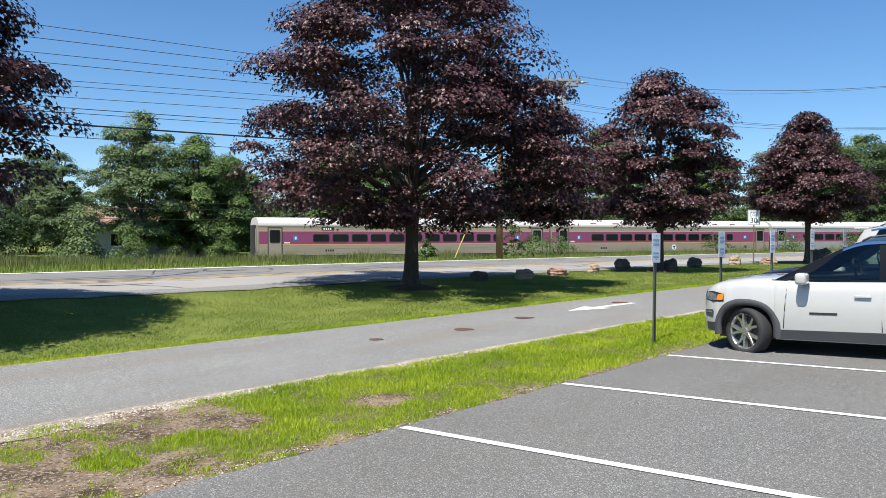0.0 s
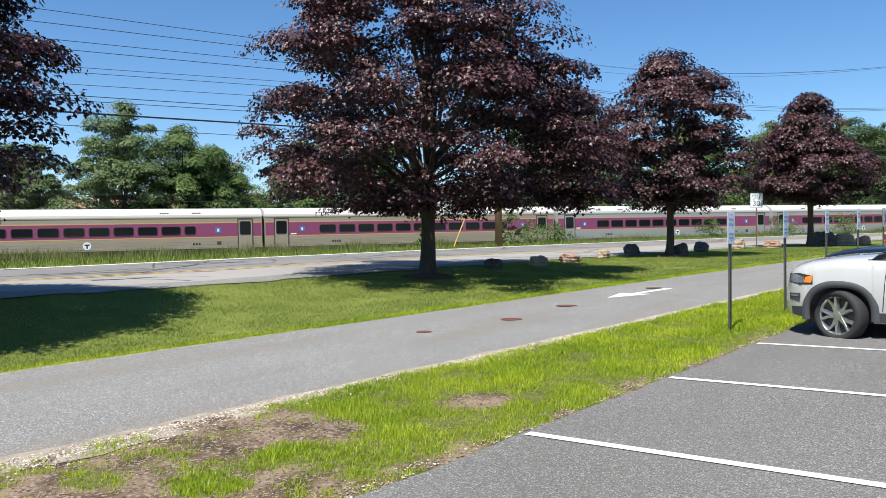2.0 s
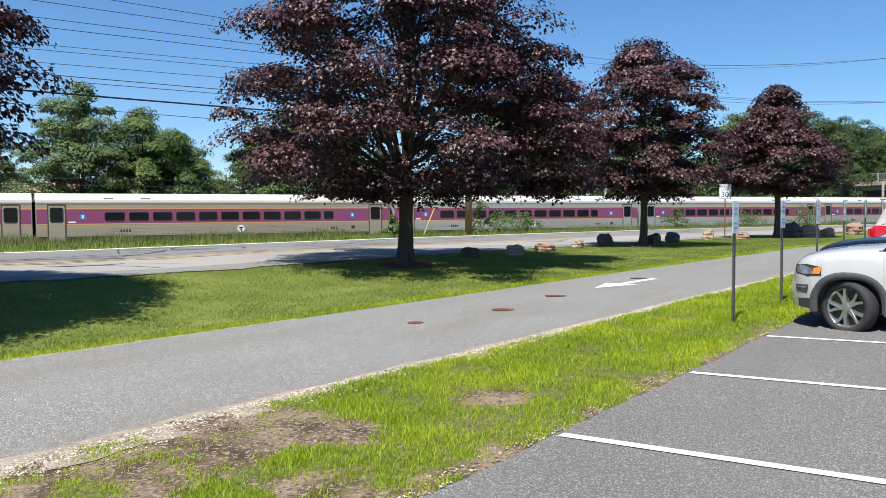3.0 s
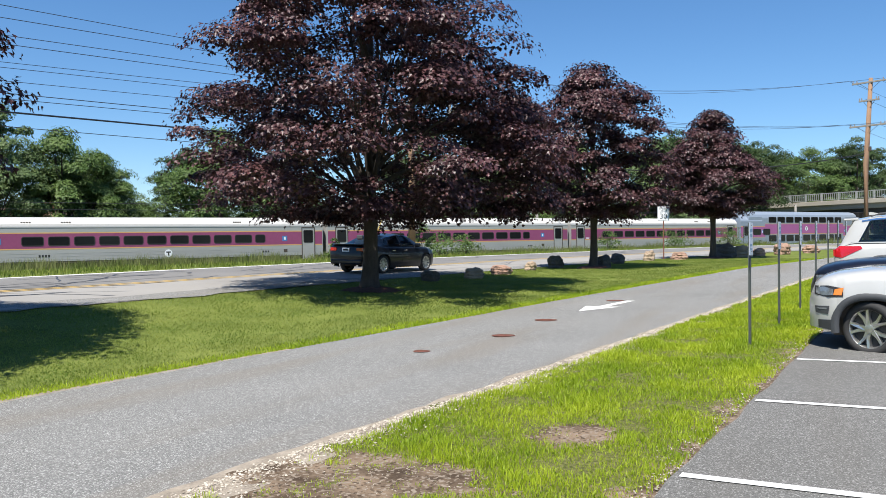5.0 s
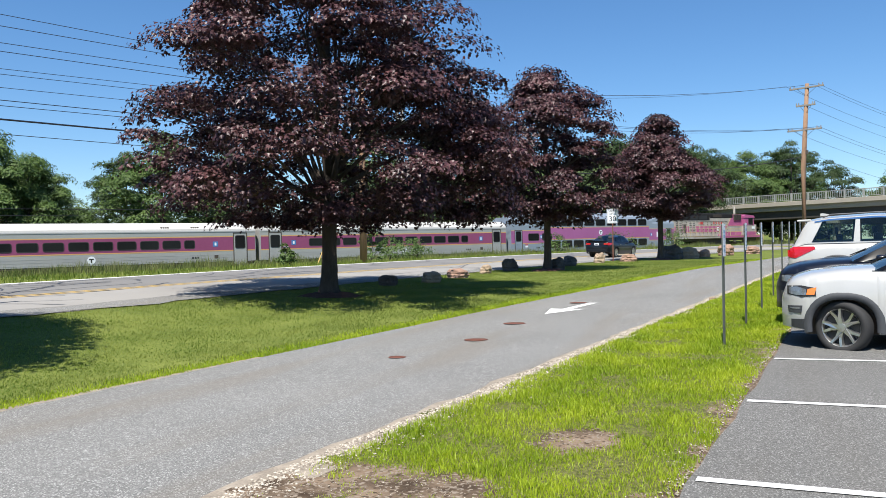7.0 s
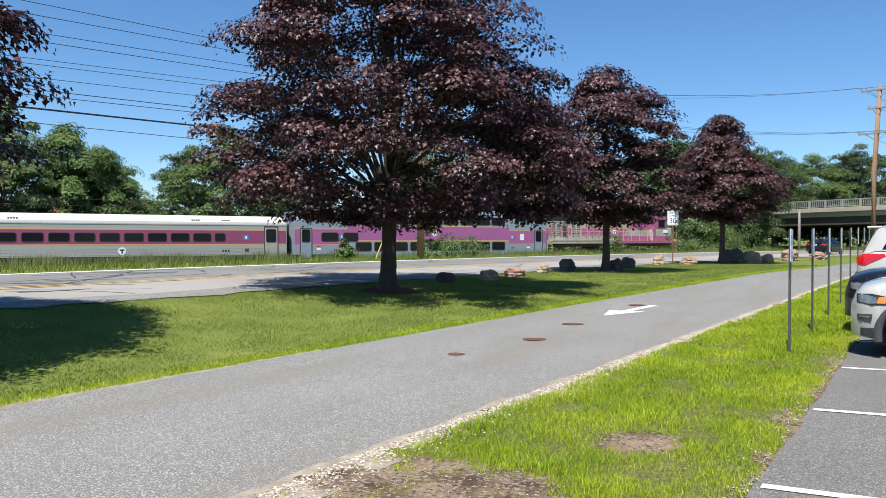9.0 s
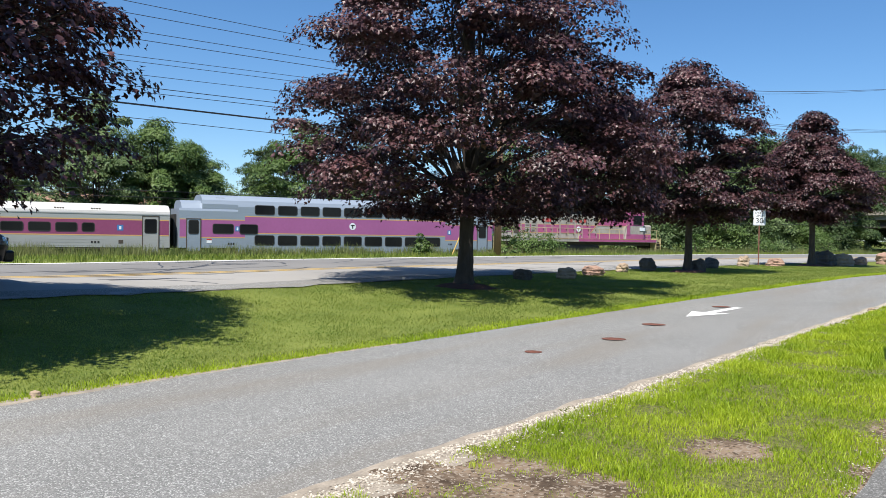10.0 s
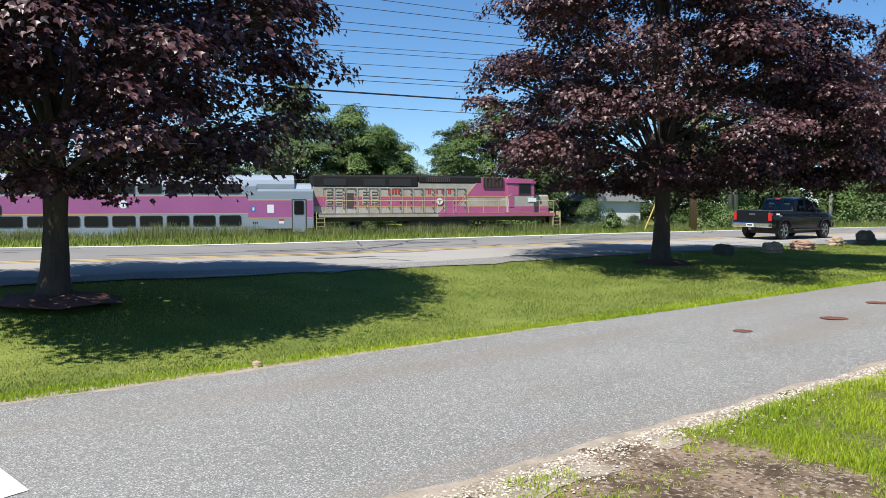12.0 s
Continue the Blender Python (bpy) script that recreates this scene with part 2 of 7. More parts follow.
RAIL_GREY = material("bridge railing", (0.38, 0.39, 0.36), (0.27, 0.28, 0.26), 0.6, 0.3, bump=0)
STEEL_COACH = material("dull stainless coach side", (0.43, 0.43, 0.42), (0.33, 0.33, 0.325), 0.45, 0.25, scale=0.6, fine=6, bump=0, streak=(0.15, 1, 2))
STEEL_BROWN = material("brown-stained stainless coach side", (0.40, 0.345, 0.27), (0.30, 0.25, 0.19), 0.5, 0.2, scale=0.6, fine=6, bump=0, streak=(0.15, 1, 2))
STEEL_BLUE = material("blue-grey coach side", (0.29, 0.34, 0.41), (0.235, 0.28, 0.34), 0.45, 0.2, scale=0.6, fine=6, bump=0, streak=(0.15, 1, 2))
COACH_ROOF = material("pale coach roof", (0.56, 0.55, 0.53), (0.44, 0.43, 0.41), 0.6, 0.0, scale=0.8, fine=8, bump=0)
PURPLE = material("purple band paint", (0.36, 0.115, 0.29), (0.29, 0.09, 0.23), 0.35, 0.0, scale=0.5, fine=5, bump=0)
PURPLE_DEEP = material("deep magenta band paint", (0.27, 0.065, 0.155), (0.21, 0.05, 0.12), 0.4, 0.0, scale=0.5, fine=5, bump=0)
PURPLE_LOCO = material("faded purple paint", (0.42, 0.10, 0.24), (0.30, 0.075, 0.17), 0.5, 0.0, scale=0.8, fine=6, bump=0)
STRIPE = material("orange stripe", (0.62, 0.38, 0.13), (0.5, 0.30, 0.11), 0.5, bump=0)
COACH_GLASS = material("dark coach glass", (0.010, 0.011, 0.013), None, 0.15, bump=0, spec=0.22)
RUBBER = material("black rubber", (0.018, 0.018, 0.019), (0.03, 0.03, 0.03), 0.8, scale=5, fine=60, bump=0.2)
UNDER = material("dirty underframe", (0.045, 0.037, 0.031), (0.085, 0.068, 0.054), 0.9, scale=2, fine=20)
LOCO_CREAM = material("weathered grey locomotive paint", (0.44, 0.42, 0.385), (0.25, 0.22, 0.19), 0.7, scale=0.9, fine=9, bump=0.05, streak=(1, 1, 0.35))
LOCO_BLACK = material("black locomotive hood", (0.010, 0.010, 0.011), (0.020, 0.019, 0.019), 0.7, scale=1, fine=9, bump=0, spec=0.2)
HANDRAIL = material("yellow handrail", (0.48, 0.40, 0.22), None, 0.6, bump=0)
ICON_BLUE = material("blue placard", (0.06, 0.20, 0.48), None, 0.5, bump=0)
RED = material("red placard", (0.55, 0.03, 0.03), None, 0.5, bump=0)
CAR_WHITE = material("white car paint", (0.44, 0.44, 0.425), (0.42, 0.42, 0.405), 0.35, 0, bump=0, coat=1.0)
CAR_BLACK = material("black car paint", (0.004, 0.0045, 0.006), (0.006, 0.007, 0.008), 0.3, 0, bump=0, coat=0.25, spec=0.2)
CAR_NAVY = material("dark blue car paint", (0.006, 0.009, 0.018), (0.009, 0.012, 0.022), 0.3, 0, bump=0, coat=0.3, spec=0.2)
CAR_SLATE = material("slate grey car paint", (0.006, 0.008, 0.012), (0.008, 0.010, 0.015), 0.3, 0.1, bump=0, coat=0.35, spec=0.25)
CLADDING = material("grey plastic cladding", (0.06, 0.064, 0.07), (0.045, 0.048, 0.053), 0.6, bump=0)
CAR_GLASS = glazing("tinted car glass", (0.60, 0.68, 0.64))
CHROME = material("chrome", (0.75, 0.75, 0.76), (0.68, 0.68, 0.69), 0.12, 1.0, bump=0)
ALLOY = material("alloy rim", (0.58, 0.58, 0.57), (0.5, 0.5, 0.49), 0.3, 0.9, bump=0)
ALLOY_DARK = material("dark alloy pocket", (0.05, 0.05, 0.052), None, 0.5, 0.5, bump=0)
LAMP_RED = material("red lamp lens", (0.50, 0.012, 0.02), (0.35, 0.01, 0.012), 0.1, bump=0, coat=1.0)
LAMP_AMBER = material("amber lamp lens", (0.80, 0.24, 0.03), None, 0.15, bump=0, coat=1.0)
LAMP_CLEAR = material("clear lamp lens", (0.30, 0.33, 0.35), (0.12, 0.13, 0.14), 0.08, 0.4, bump=0, coat=1.0, scale=12)
HOUSE_WALL = material("pale house siding", (0.62, 0.64, 0.66), (0.52, 0.54, 0.57), 0.7, scale=1, fine=8)
HOUSE_ROOF = material("brown shingle roof", (0.36, 0.22, 0.16), (0.24, 0.15, 0.11), 0.9, scale=2, fine=14, bump=0.4)
HOUSE_GREYROOF = material("grey shingle roof", (0.32, 0.33, 0.34), None, 0.9, scale=2, fine=14, bump=0.4)
BRICK = material("red brick", (0.36, 0.15, 0.11), (0.27, 0.11, 0.08), 0.9, scale=5, fine=30)
BALLAST = material("track ballast", (0.20, 0.175, 0.15), (0.11, 0.095, 0.08), 0.95, scale=4, fine=18, bump=0.8)
RAIL = material("rusty rail", (0.17, 0.10, 0.07), None, 0.6, 0.4, bump=0)

# ---------- mesh helpers ----------
def mesh(name, verts, faces, mat, smooth=False):
    me = bpy.data.meshes.new(name)
    me.from_pydata([tuple(v) for v in verts], [], [tuple(f) for f in faces])
    for m in (mat if isinstance(mat, (list, tuple)) else [mat]):
        me.materials.append(m)
    if smooth:
        me.polygons.foreach_set("use_smooth", [True] * len(me.polygons))
    me.update()
    return me


def solid(name, verts, faces, mat, parent=None, label="", smooth=False):
    ob = new(name, mesh(name, verts, faces, mat, smooth))
    ob.parent = parent
    return tagged(ob, label)


def part(name, bm, mat, parent, label="", smooth=False):
    me = bpy.data.meshes.new(name)
    bmesh.ops.recalc_face_normals(bm, faces=bm.faces)
    bm.to_mesh(me)
    bm.free()
    me.materials.append(mat)
    if smooth:
        me.polygons.foreach_set("use_smooth", [True] * len(me.polygons))
    ob = new(name, me)
    ob.parent = parent
    return tagged(ob, label)


def box(bm, x0, x1, y0, y1, z0, z1, bevel=0.0, m=None):
    r = bmesh.ops.create_cube(bm, size=1)
    vs = r["verts"]
    for v in vs:
        v.co = Vector(((x0 + x1) / 2 + v.co.x * (x1 - x0), (y0 + y1) / 2 + v.co.y * (y1 - y0), (z0 + z1) / 2 + v.co.z * (z1 - z0)))
        if m:
            v.co = m @ v.co
    if bevel:
        es = list({e for v in vs for e in v.link_edges})
        bmesh.ops.bevel(bm, geom=es, offset=bevel, segments=2, affect="EDGES", profile=0.5)
    return bm


def boxes(*rows, bevel=0.0):
    bm = bmesh.new()
    for r in rows:
        box(bm, *r, bevel=bevel)
    return bm


def tube(bm, pts, radii, n=8, cap=True):
    """A round bar through pts."""
    rings = []
    for i, p in enumerate(pts):
        p = Vector(p)
        a, b = Vector(pts[max(i - 1, 0)]), Vector(pts[min(i + 1, len(pts) - 1)])
        q = (b - a).to_track_quat("Z", "Y")
        r = radii[i] if hasattr(radii, "__len__") else radii
        rings.append([bm.verts.new(p + q @ Vector((r * math.cos(k * math.tau / n), r * math.sin(k * math.tau / n), 0))) for k in range(n)])
    for a, b in zip(rings, rings[1:]):
        for k in range(n):
            bm.faces.new((a[k], a[(k + 1) % n], b[(k + 1) % n], b[k]))
    if cap:
        bm.faces.new(rings[0][::-1])
        bm.faces.new(rings[-1])
    return bm


def ngon_prism(bm, outline, y0, y1, inset=0.0):
    """Closed outline in (x, z), from y0 to y1."""
    a = [bm.verts.new((x, y0, z)) for x, z in outline]
    b = [bm.verts.new((x, y1, z)) for x, z in outline]
    bm.faces.new(a)
    bm.faces.new(b[::-1])
    for i in range(len(a)):
        j = (i + 1) % len(a)
        bm.faces.new((a[i], b[i], b[j], a[j]))
    return bm


def lerp_table(table):
    xs, vs = zip(*table)
    return lambda x: float(np.interp(x, xs, vs))


def thing(name, m, label, category, group=""):
    e = new(name)
    e.empty_display_size = 0.2
    e.matrix_basis = m
    return tagged(e, label, category, group)


# ---------- the lie of the land ----------
TRACK_TURN = 27.05
TU = Vector((math.sin(radians(TRACK_TURN)), math.cos(radians(TRACK_TURN)), 0))
TN = Vector((-TU.y, TU.x, 0))
TRACK_0 = Vector((-4, 0, 0)) + TN * 58.24


def clamp(v, a, b):
    return a if v < a else b if v > b else v


def track(x, y):
    """Place along the track and distance behind the near side of the train."""
    dx, dy = x - TRACK_0.x, y - TRACK_0.y
    return dx * TU.x + dy * TU.y, dx * TN.x + dy * TN.y


def rail_z(s):
    return -0.286 + 0.0158 * clamp(s, -250, 320)


def lot_edge(y):
    return -4.83 + 0.036 * clamp(y, -10, 60)


def drive_near(y):
    return -8.02 + 0.085 * clamp(y, -60, 8) + 0.082 * clamp(y - 8, 0, 60)


def drive_far(y):
    return -12.75 + 0.112 * clamp(y, -60, 60) + 0.03 * clamp(y - 20, 0, 40)


def bend(y):
    d = clamp(y - 12, 0, 90)
    return 0.0023 * d * d + 0.0 + clamp(y - 102, 0, 400) * 0.41


def road_near(y):
    return -18.25 + bend(y)


def road_far(y):
    return -27.2 + bend(y)


def smooth01(f):
    f = clamp(f, 0, 1)
    return f * f * (3 - 2 * f)


def road_z(y, w):
    return 0.28 + 0.0155 * clamp(y - 12, 0, 90) + 0.032 * w


def land(x, y):
    """Height of the ground."""
    yy = clamp(y, -40, 75)
    plane = -0.235 + 0.0194 * clamp(x, -30, 30) + 0.0306 * clamp(yy, -40, 34) + 0.014 * clamp(yy - 34, 0, 41)
    xd, xn, xf = drive_far(y), road_near(y), road_far(y)
    if x >= xd:
        return float(plane)
    base = -0.235 + 0.0194 * xd + 0.0306 * clamp(yy, -40, 34) + 0.014 * clamp(yy - 34, 0, 41)
    if x >= xn:
        f = (x - xd) / (xn - xd)
        return float(base + (road_z(y, 0) - base) * f ** 1.6 - 0.10 * math.sin(math.pi * f) * smooth01((18 - y) / 10))
    if x >= xf:
        return float(road_z(y, xn - x))
    s, d = track(x, y)
    w = xf - x
    edge = road_z(y, 9.0)
    bed = rail_z(s) + 0.10
    if d > -2.5:
        return float(bed + 0.02 * max(d - 9, 0) + 0.5 * smooth01((d - 9) / 12))
    f = w / (w + (-2.5 - d))
    return float(edge + (bed - edge) * smooth01(f))


def spread_values(a, b, near, far, mid):
    """Values from a to b whose steps grow from near to far away from mid."""
    out, v = [mid], mid
    while v < b:
        v += near + (far - near) * min(1, abs(v - mid) / 150) ** 1.2
        out.append(min(v, b))
    v = mid
    while v > a:
        v -= near + (far - near) * min(1, abs(v - mid) / 150) ** 1.2
        out.insert(0, max(v, a))
    return out


def sheet(name, edges, ys, cols, mat, lift=0.0, label="", thick=0.0, category="", ragged=0.0):
    """A sheet on the land between two edge lines, which are functions of y."""
    a, b = edges
    verts, faces = [], []
    for y in ys:
        xa, xb = a(y), b(y)
        for k in range(cols + 1):
            x = xa + (xb - xa) * k / cols
            if ragged and k in (0, cols):
                x += ragged * (noise.noise((x * 0.7, y * 1.3, 3.1)) + 0.6 * noise.noise((x, y * 5.1, 7.7)))
            verts.append((x, y, land(x, y) + lift))
    w = cols + 1
    for i in range(len(ys) - 1):
        for k in range(cols):
            faces.append((i * w + k, (i + 1) * w + k, (i + 1) * w + k + 1, i * w + k + 1))
    if verts[1][0] > verts[0][0]:
        faces = [f[::-1] for f in faces]
    ob = solid(name, verts, faces, mat, smooth=True)
    return tagged(ob, label, category, "", "structure")


YS = spread_values(-300, 900, 0.8, 40, 12)
far_xs = [-27.2 - v for v in (0, 2, 4, 7, 10, 14, 19, 25, 32, 40, 50, 62, 76, 95, 120, 160, 220, 320, 500, 800)]
gx = sorted([-v for v in (0, 1.5, 3, 4.2)] + [2, 6, 12, 20, 30, 50, 90, 160, 300, 600])
verts, faces = [], []
for y in YS:
    le, dn, df, rn, rf = lot_edge(y), drive_near(y), drive_far(y), road_near(y), road_far(y)
    xs = [g + 0 for g in gx[::-1]]
    xs += [le + (dn - le) * k / 6 for k in range(7)]
    xs += [dn + (df - dn) * k / 4 for k in range(1, 5)]
    xs += [df + (rn - df) * k / 10 for k in range(1, 11)]
    xs += [rn + (rf - rn) * k / 4 for k in range(1, 5)]
    xs += [rf - (-27.2 - v) for v in far_xs[1:]]
    for i, x in enumerate(xs):
        z = land(x, y)
        paved = x > le + 0.02 or df + 0.02 < x < dn - 0.02 or rf + 0.02 < x < rn - 0.02
        verts.append((x, y, z - (0.05 if paved else 0.0)))
w = len(xs)
for i in range(len(YS) - 1):
    for k in range(w - 1):
        faces.append((i * w + k, i * w + k + 1, (i + 1) * w + k + 1, (i + 1) * w + k))
tagged(solid("ground", verts, faces, GRASS_GROUND, smooth=True), "mown green lawn and rough grass ground reaching the horizon", "ground", "", "structure")
near_ys = [y for y in YS if -60 <= y <= 130]
fine_ys = [-60 + 0.5 * i for i in range(0, 281)]
long_ys = [y for y in YS if -250 <= y <= 240]
sheet("parking_lot", (lambda y: 45.0, lot_edge), fine_ys, 24, ASPHALT_LOT, 0.010, "grey asphalt parking lot with fine stone speckle", ragged=0.05)
sheet("driveway", (drive_near, drive_far), fine_ys, 8, ASPHALT_DRIVE, 0.012, "grey asphalt driveway beside the mown lawn", ragged=0.04)
mid = lambda y: (road_near(y) * 0.52 + road_far(y) * 0.48)
sheet("road", (road_near, mid), long_ys, 6, ASPHALT_ROAD, 0.012, "pale worn asphalt lane of the two-lane road")
sheet("road_far_lane", (mid, road_far), long_ys, 6, ASPHALT_FAR, 0.012, "darker cracked asphalt lane of the two-lane road")

# ---------- road and lot markings ----------
def strip(name, edges, y0, y1, mat, lift, label, step=1.0, ragged=0.0):
    n = max(2, int((y1 - y0) / step))
    return sheet(name, edges, [y0 + (y1 - y0) * i / n for i in range(n + 1)], 1, mat, lift, label, ragged=ragged)


strip("edge_line", (lambda y: road_far(y) + 0.35, lambda y: road_far(y) + 0.12), -200, 200, PAINT_WHITE, 0.018, "white painted edge line on the road", 3)
strip("centre_line", (lambda y: mid(y) + 0.22, lambda y: mid(y) + 0.10), -200, 200, PAINT_YELLOW, 0.018, "faded yellow painted centre line on the road", 3)
strip("centre_line", (lambda y: mid(y) - 0.10, lambda y: mid(y) - 0.22), -200, 200, PAINT_YELLOW, 0.018, "faded yellow painted centre line on the road", 3)
strip("road_shoulder", (lambda y: road_near(y) + 0.05, lambda y: road_near(y) - 1.1), -200, 160, ASPHALT_DRIVE, 0.024, "grey patched asphalt shoulder of the road", 0.8, ragged=0.25)


def stall_line(y, x1):
    """A painted stall line from the lot's edge."""
    x0 = lot_edge(y) + 0.03
    n = 10
    v, f = [], []
    for i in range(n + 1):
        x = x0 + (x1 - x0) * i / n
        yy = y - 0.03 * (x - x0) * 0.6
        v += [(x, yy - 0.055, land(x, yy) + 0.016), (x, yy + 0.055, land(x, yy) + 0.016)]
        if i:
            f.append((2 * i - 2, 2 * i, 2 * i + 1, 2 * i - 1))
    return tagged(solid("stall_line", v, f, PAINT_WHITE), "white painted parking stall line on asphalt", "stall line", "stall lines", "structure")


for i in range(8):
    stall_line(5.62 + 2.66 * i, 0.9)


def cracks():
    """Sealed cracks on the road, thin tar ribbons."""
    rng = random.Random(5)
    bm = bmesh.new()

    def ribbon(pts, w):
        rows = []
        for i, p in enumerate(pts):
            a, b = Vector(pts[max(i - 1, 0)]), Vector(pts[min(i + 1, len(pts) - 1)])
            d = (b - a).normalized()
            q = Vector((-d.y, d.x)) * w / 2
            rows.append([bm.verts.new((c.x, c.y, land(c.x, c.y) + 0.016)) for c in (Vector(p) + q, Vector(p) - q)])
        for r0, r1 in zip(rows, rows[1:]):
            bm.faces.new((r0[0], r0[1], r1[1], r1[0]))

    for k in range(64):
        y = rng.uniform(-14, 55)
        lane = rng.random()
        x = mid(y) + (-4.0 * rng.random() if lane < 0.78 else 3.0 * rng.random())
        ang = rng.choice([rng.uniform(1.4, 1.75), rng.uniform(1.4, 1.75), rng.uniform(0.2, 2.9)])
        pts = []
        for i in range(rng.randint(7, 22)):
            pts.append((x, y))
            ang += rng.uniform(-0.22, 0.22)
            x += math.cos(ang) * 0.4
            y += math.sin(ang) * 0.4
            if not road_far(y) + 0.5 < x < road_near(y) - 0.8:
                break
        if len(pts) > 3:
            ribbon(pts, rng.uniform(0.03, 0.07))
    loop = [(-25.6 + 0.75 * math.cos(a) + 0.1 * math.sin(3 * a), 19.6 + 1.5 * math.sin(a) + 0.2 * math.cos(2 * a)) for a in np.linspace(0.4, 6.0, 22)]
    ribbon(loop, 0.08)
    ribbon([(-26.6, 17.2), (-26.0, 17.8), (-25.7, 18.3), (-25.2, 18.9)], 0.08)
    ribbon([(-21.6, 11.2), (-21.2, 12.4), (-20.4, 12.9), (-19.6, 13.1)], 0.07)
    ribbon([(-21.3, 11.3), (-21.25, 12.6), (-21.3, 13.2)], 0.12)
    tagged(part("road_crack_seal", bm, TAR, None), "black tar crack sealing lines on the road", "crack seal", "", "structure")


cracks()


def manhole(x, y, r):
    """A rusty round lid in its ring, flush in the driveway."""
    e = thing("manhole_cover", pose(x, y, land(x, y) + 0.014, -1.7, -1.1, 0), "rusty round cast-iron lid set in the asphalt driveway", "manhole cover", "manhole covers")
    bm = bmesh.new()
    bmesh.ops.create_circle(bm, cap_ends=True, radius=r * 0.86, segments=28)
    g = bmesh.ops.extrude_face_region(bm, geom=bm.faces[:])
    for v in g["geom"]:
        if isinstance(v, bmesh.types.BMVert):
            v.co.z += 0.012
    for k in range(5):
        box(bm, -r * 0.6, r * 0.6, -r * 0.62 + k * r * 0.3, -r * 0.56 + k * r * 0.3, 0.010, 0.017)
    part("lid", bm, RUST, e)
    bm = bmesh.new()
    n = 28
    ring = [[bm.verts.new((rr * math.cos(k * math.tau / n), rr * math.sin(k * math.tau / n), z)) for k in range(n)] for rr, z in ((r * 0.89, 0.002), (r * 0.89, 0.014), (r, 0.012), (r * 1.02, 0.0))]
    for a, b in zip(ring, ring[1:]):
        for k in range(n):
            bm.faces.new((a[k], a[(k + 1) % n], b[(k + 1) % n], b[k]))
    part("frame", bm, RUST, e)


manhole(-9.43, 10.30, 0.125)
manhole(-9.02, 12.25, 0.19)
manhole(-9.22, 14.60, 0.21)
manhole(-9.2, 18.9, 0.2)


def arrow(m):
    v = [(-0.10, -1.3), (0.10, -1.3), (0.11, 0.2), (0.42, 0.15), (0.0, 1.3), (-0.42, 0.15), (-0.11, 0.2)]
    ob = solid("painted_arrow", [(*(m @ Vector((x, y, 0))).xy, 0) for x, y in v], [range(len(v))], PAINT_WHITE)
    for q in ob.data.vertices:
        q.co.z = land(q.co.x, q.co.y) + 0.018
    tagged(ob, "white painted arrow on the grey driveway", "painted arrow", "", "structure")


arrow(pose(-9.0, 17.6, 0, 0, 0, 172))
solid("painted_mark", [(x, y, land(x, y) + 0.018) for x, y in ((-10.45, 1.2), (-9.55, 1.22), (-9.6, 1.42), (-10.45, 1.42))], [(0, 1, 2, 3)], PAINT_WHITE)
tagged(bpy.data.objects["painted_mark"], "white painted mark on the grey driveway", "painted mark", "", "structure")

# ---------- trees ----------
LOBED = [(0, -0.5, 0), (0.38, -0.22, 0.10), (0.55, 0.12, 0.16), (0.18, 0.16, 0.05), (0, 0.6, -0.10), (-0.18, 0.16, 0.05), (-0.55, 0.12, 0.16), (-0.38, -0.22, 0.10)]
PLAIN = [(0, -0.55, 0), (0.36, 0.0, 0.10), (0, 0.6, -0.08), (-0.36, 0.0, 0.10)]


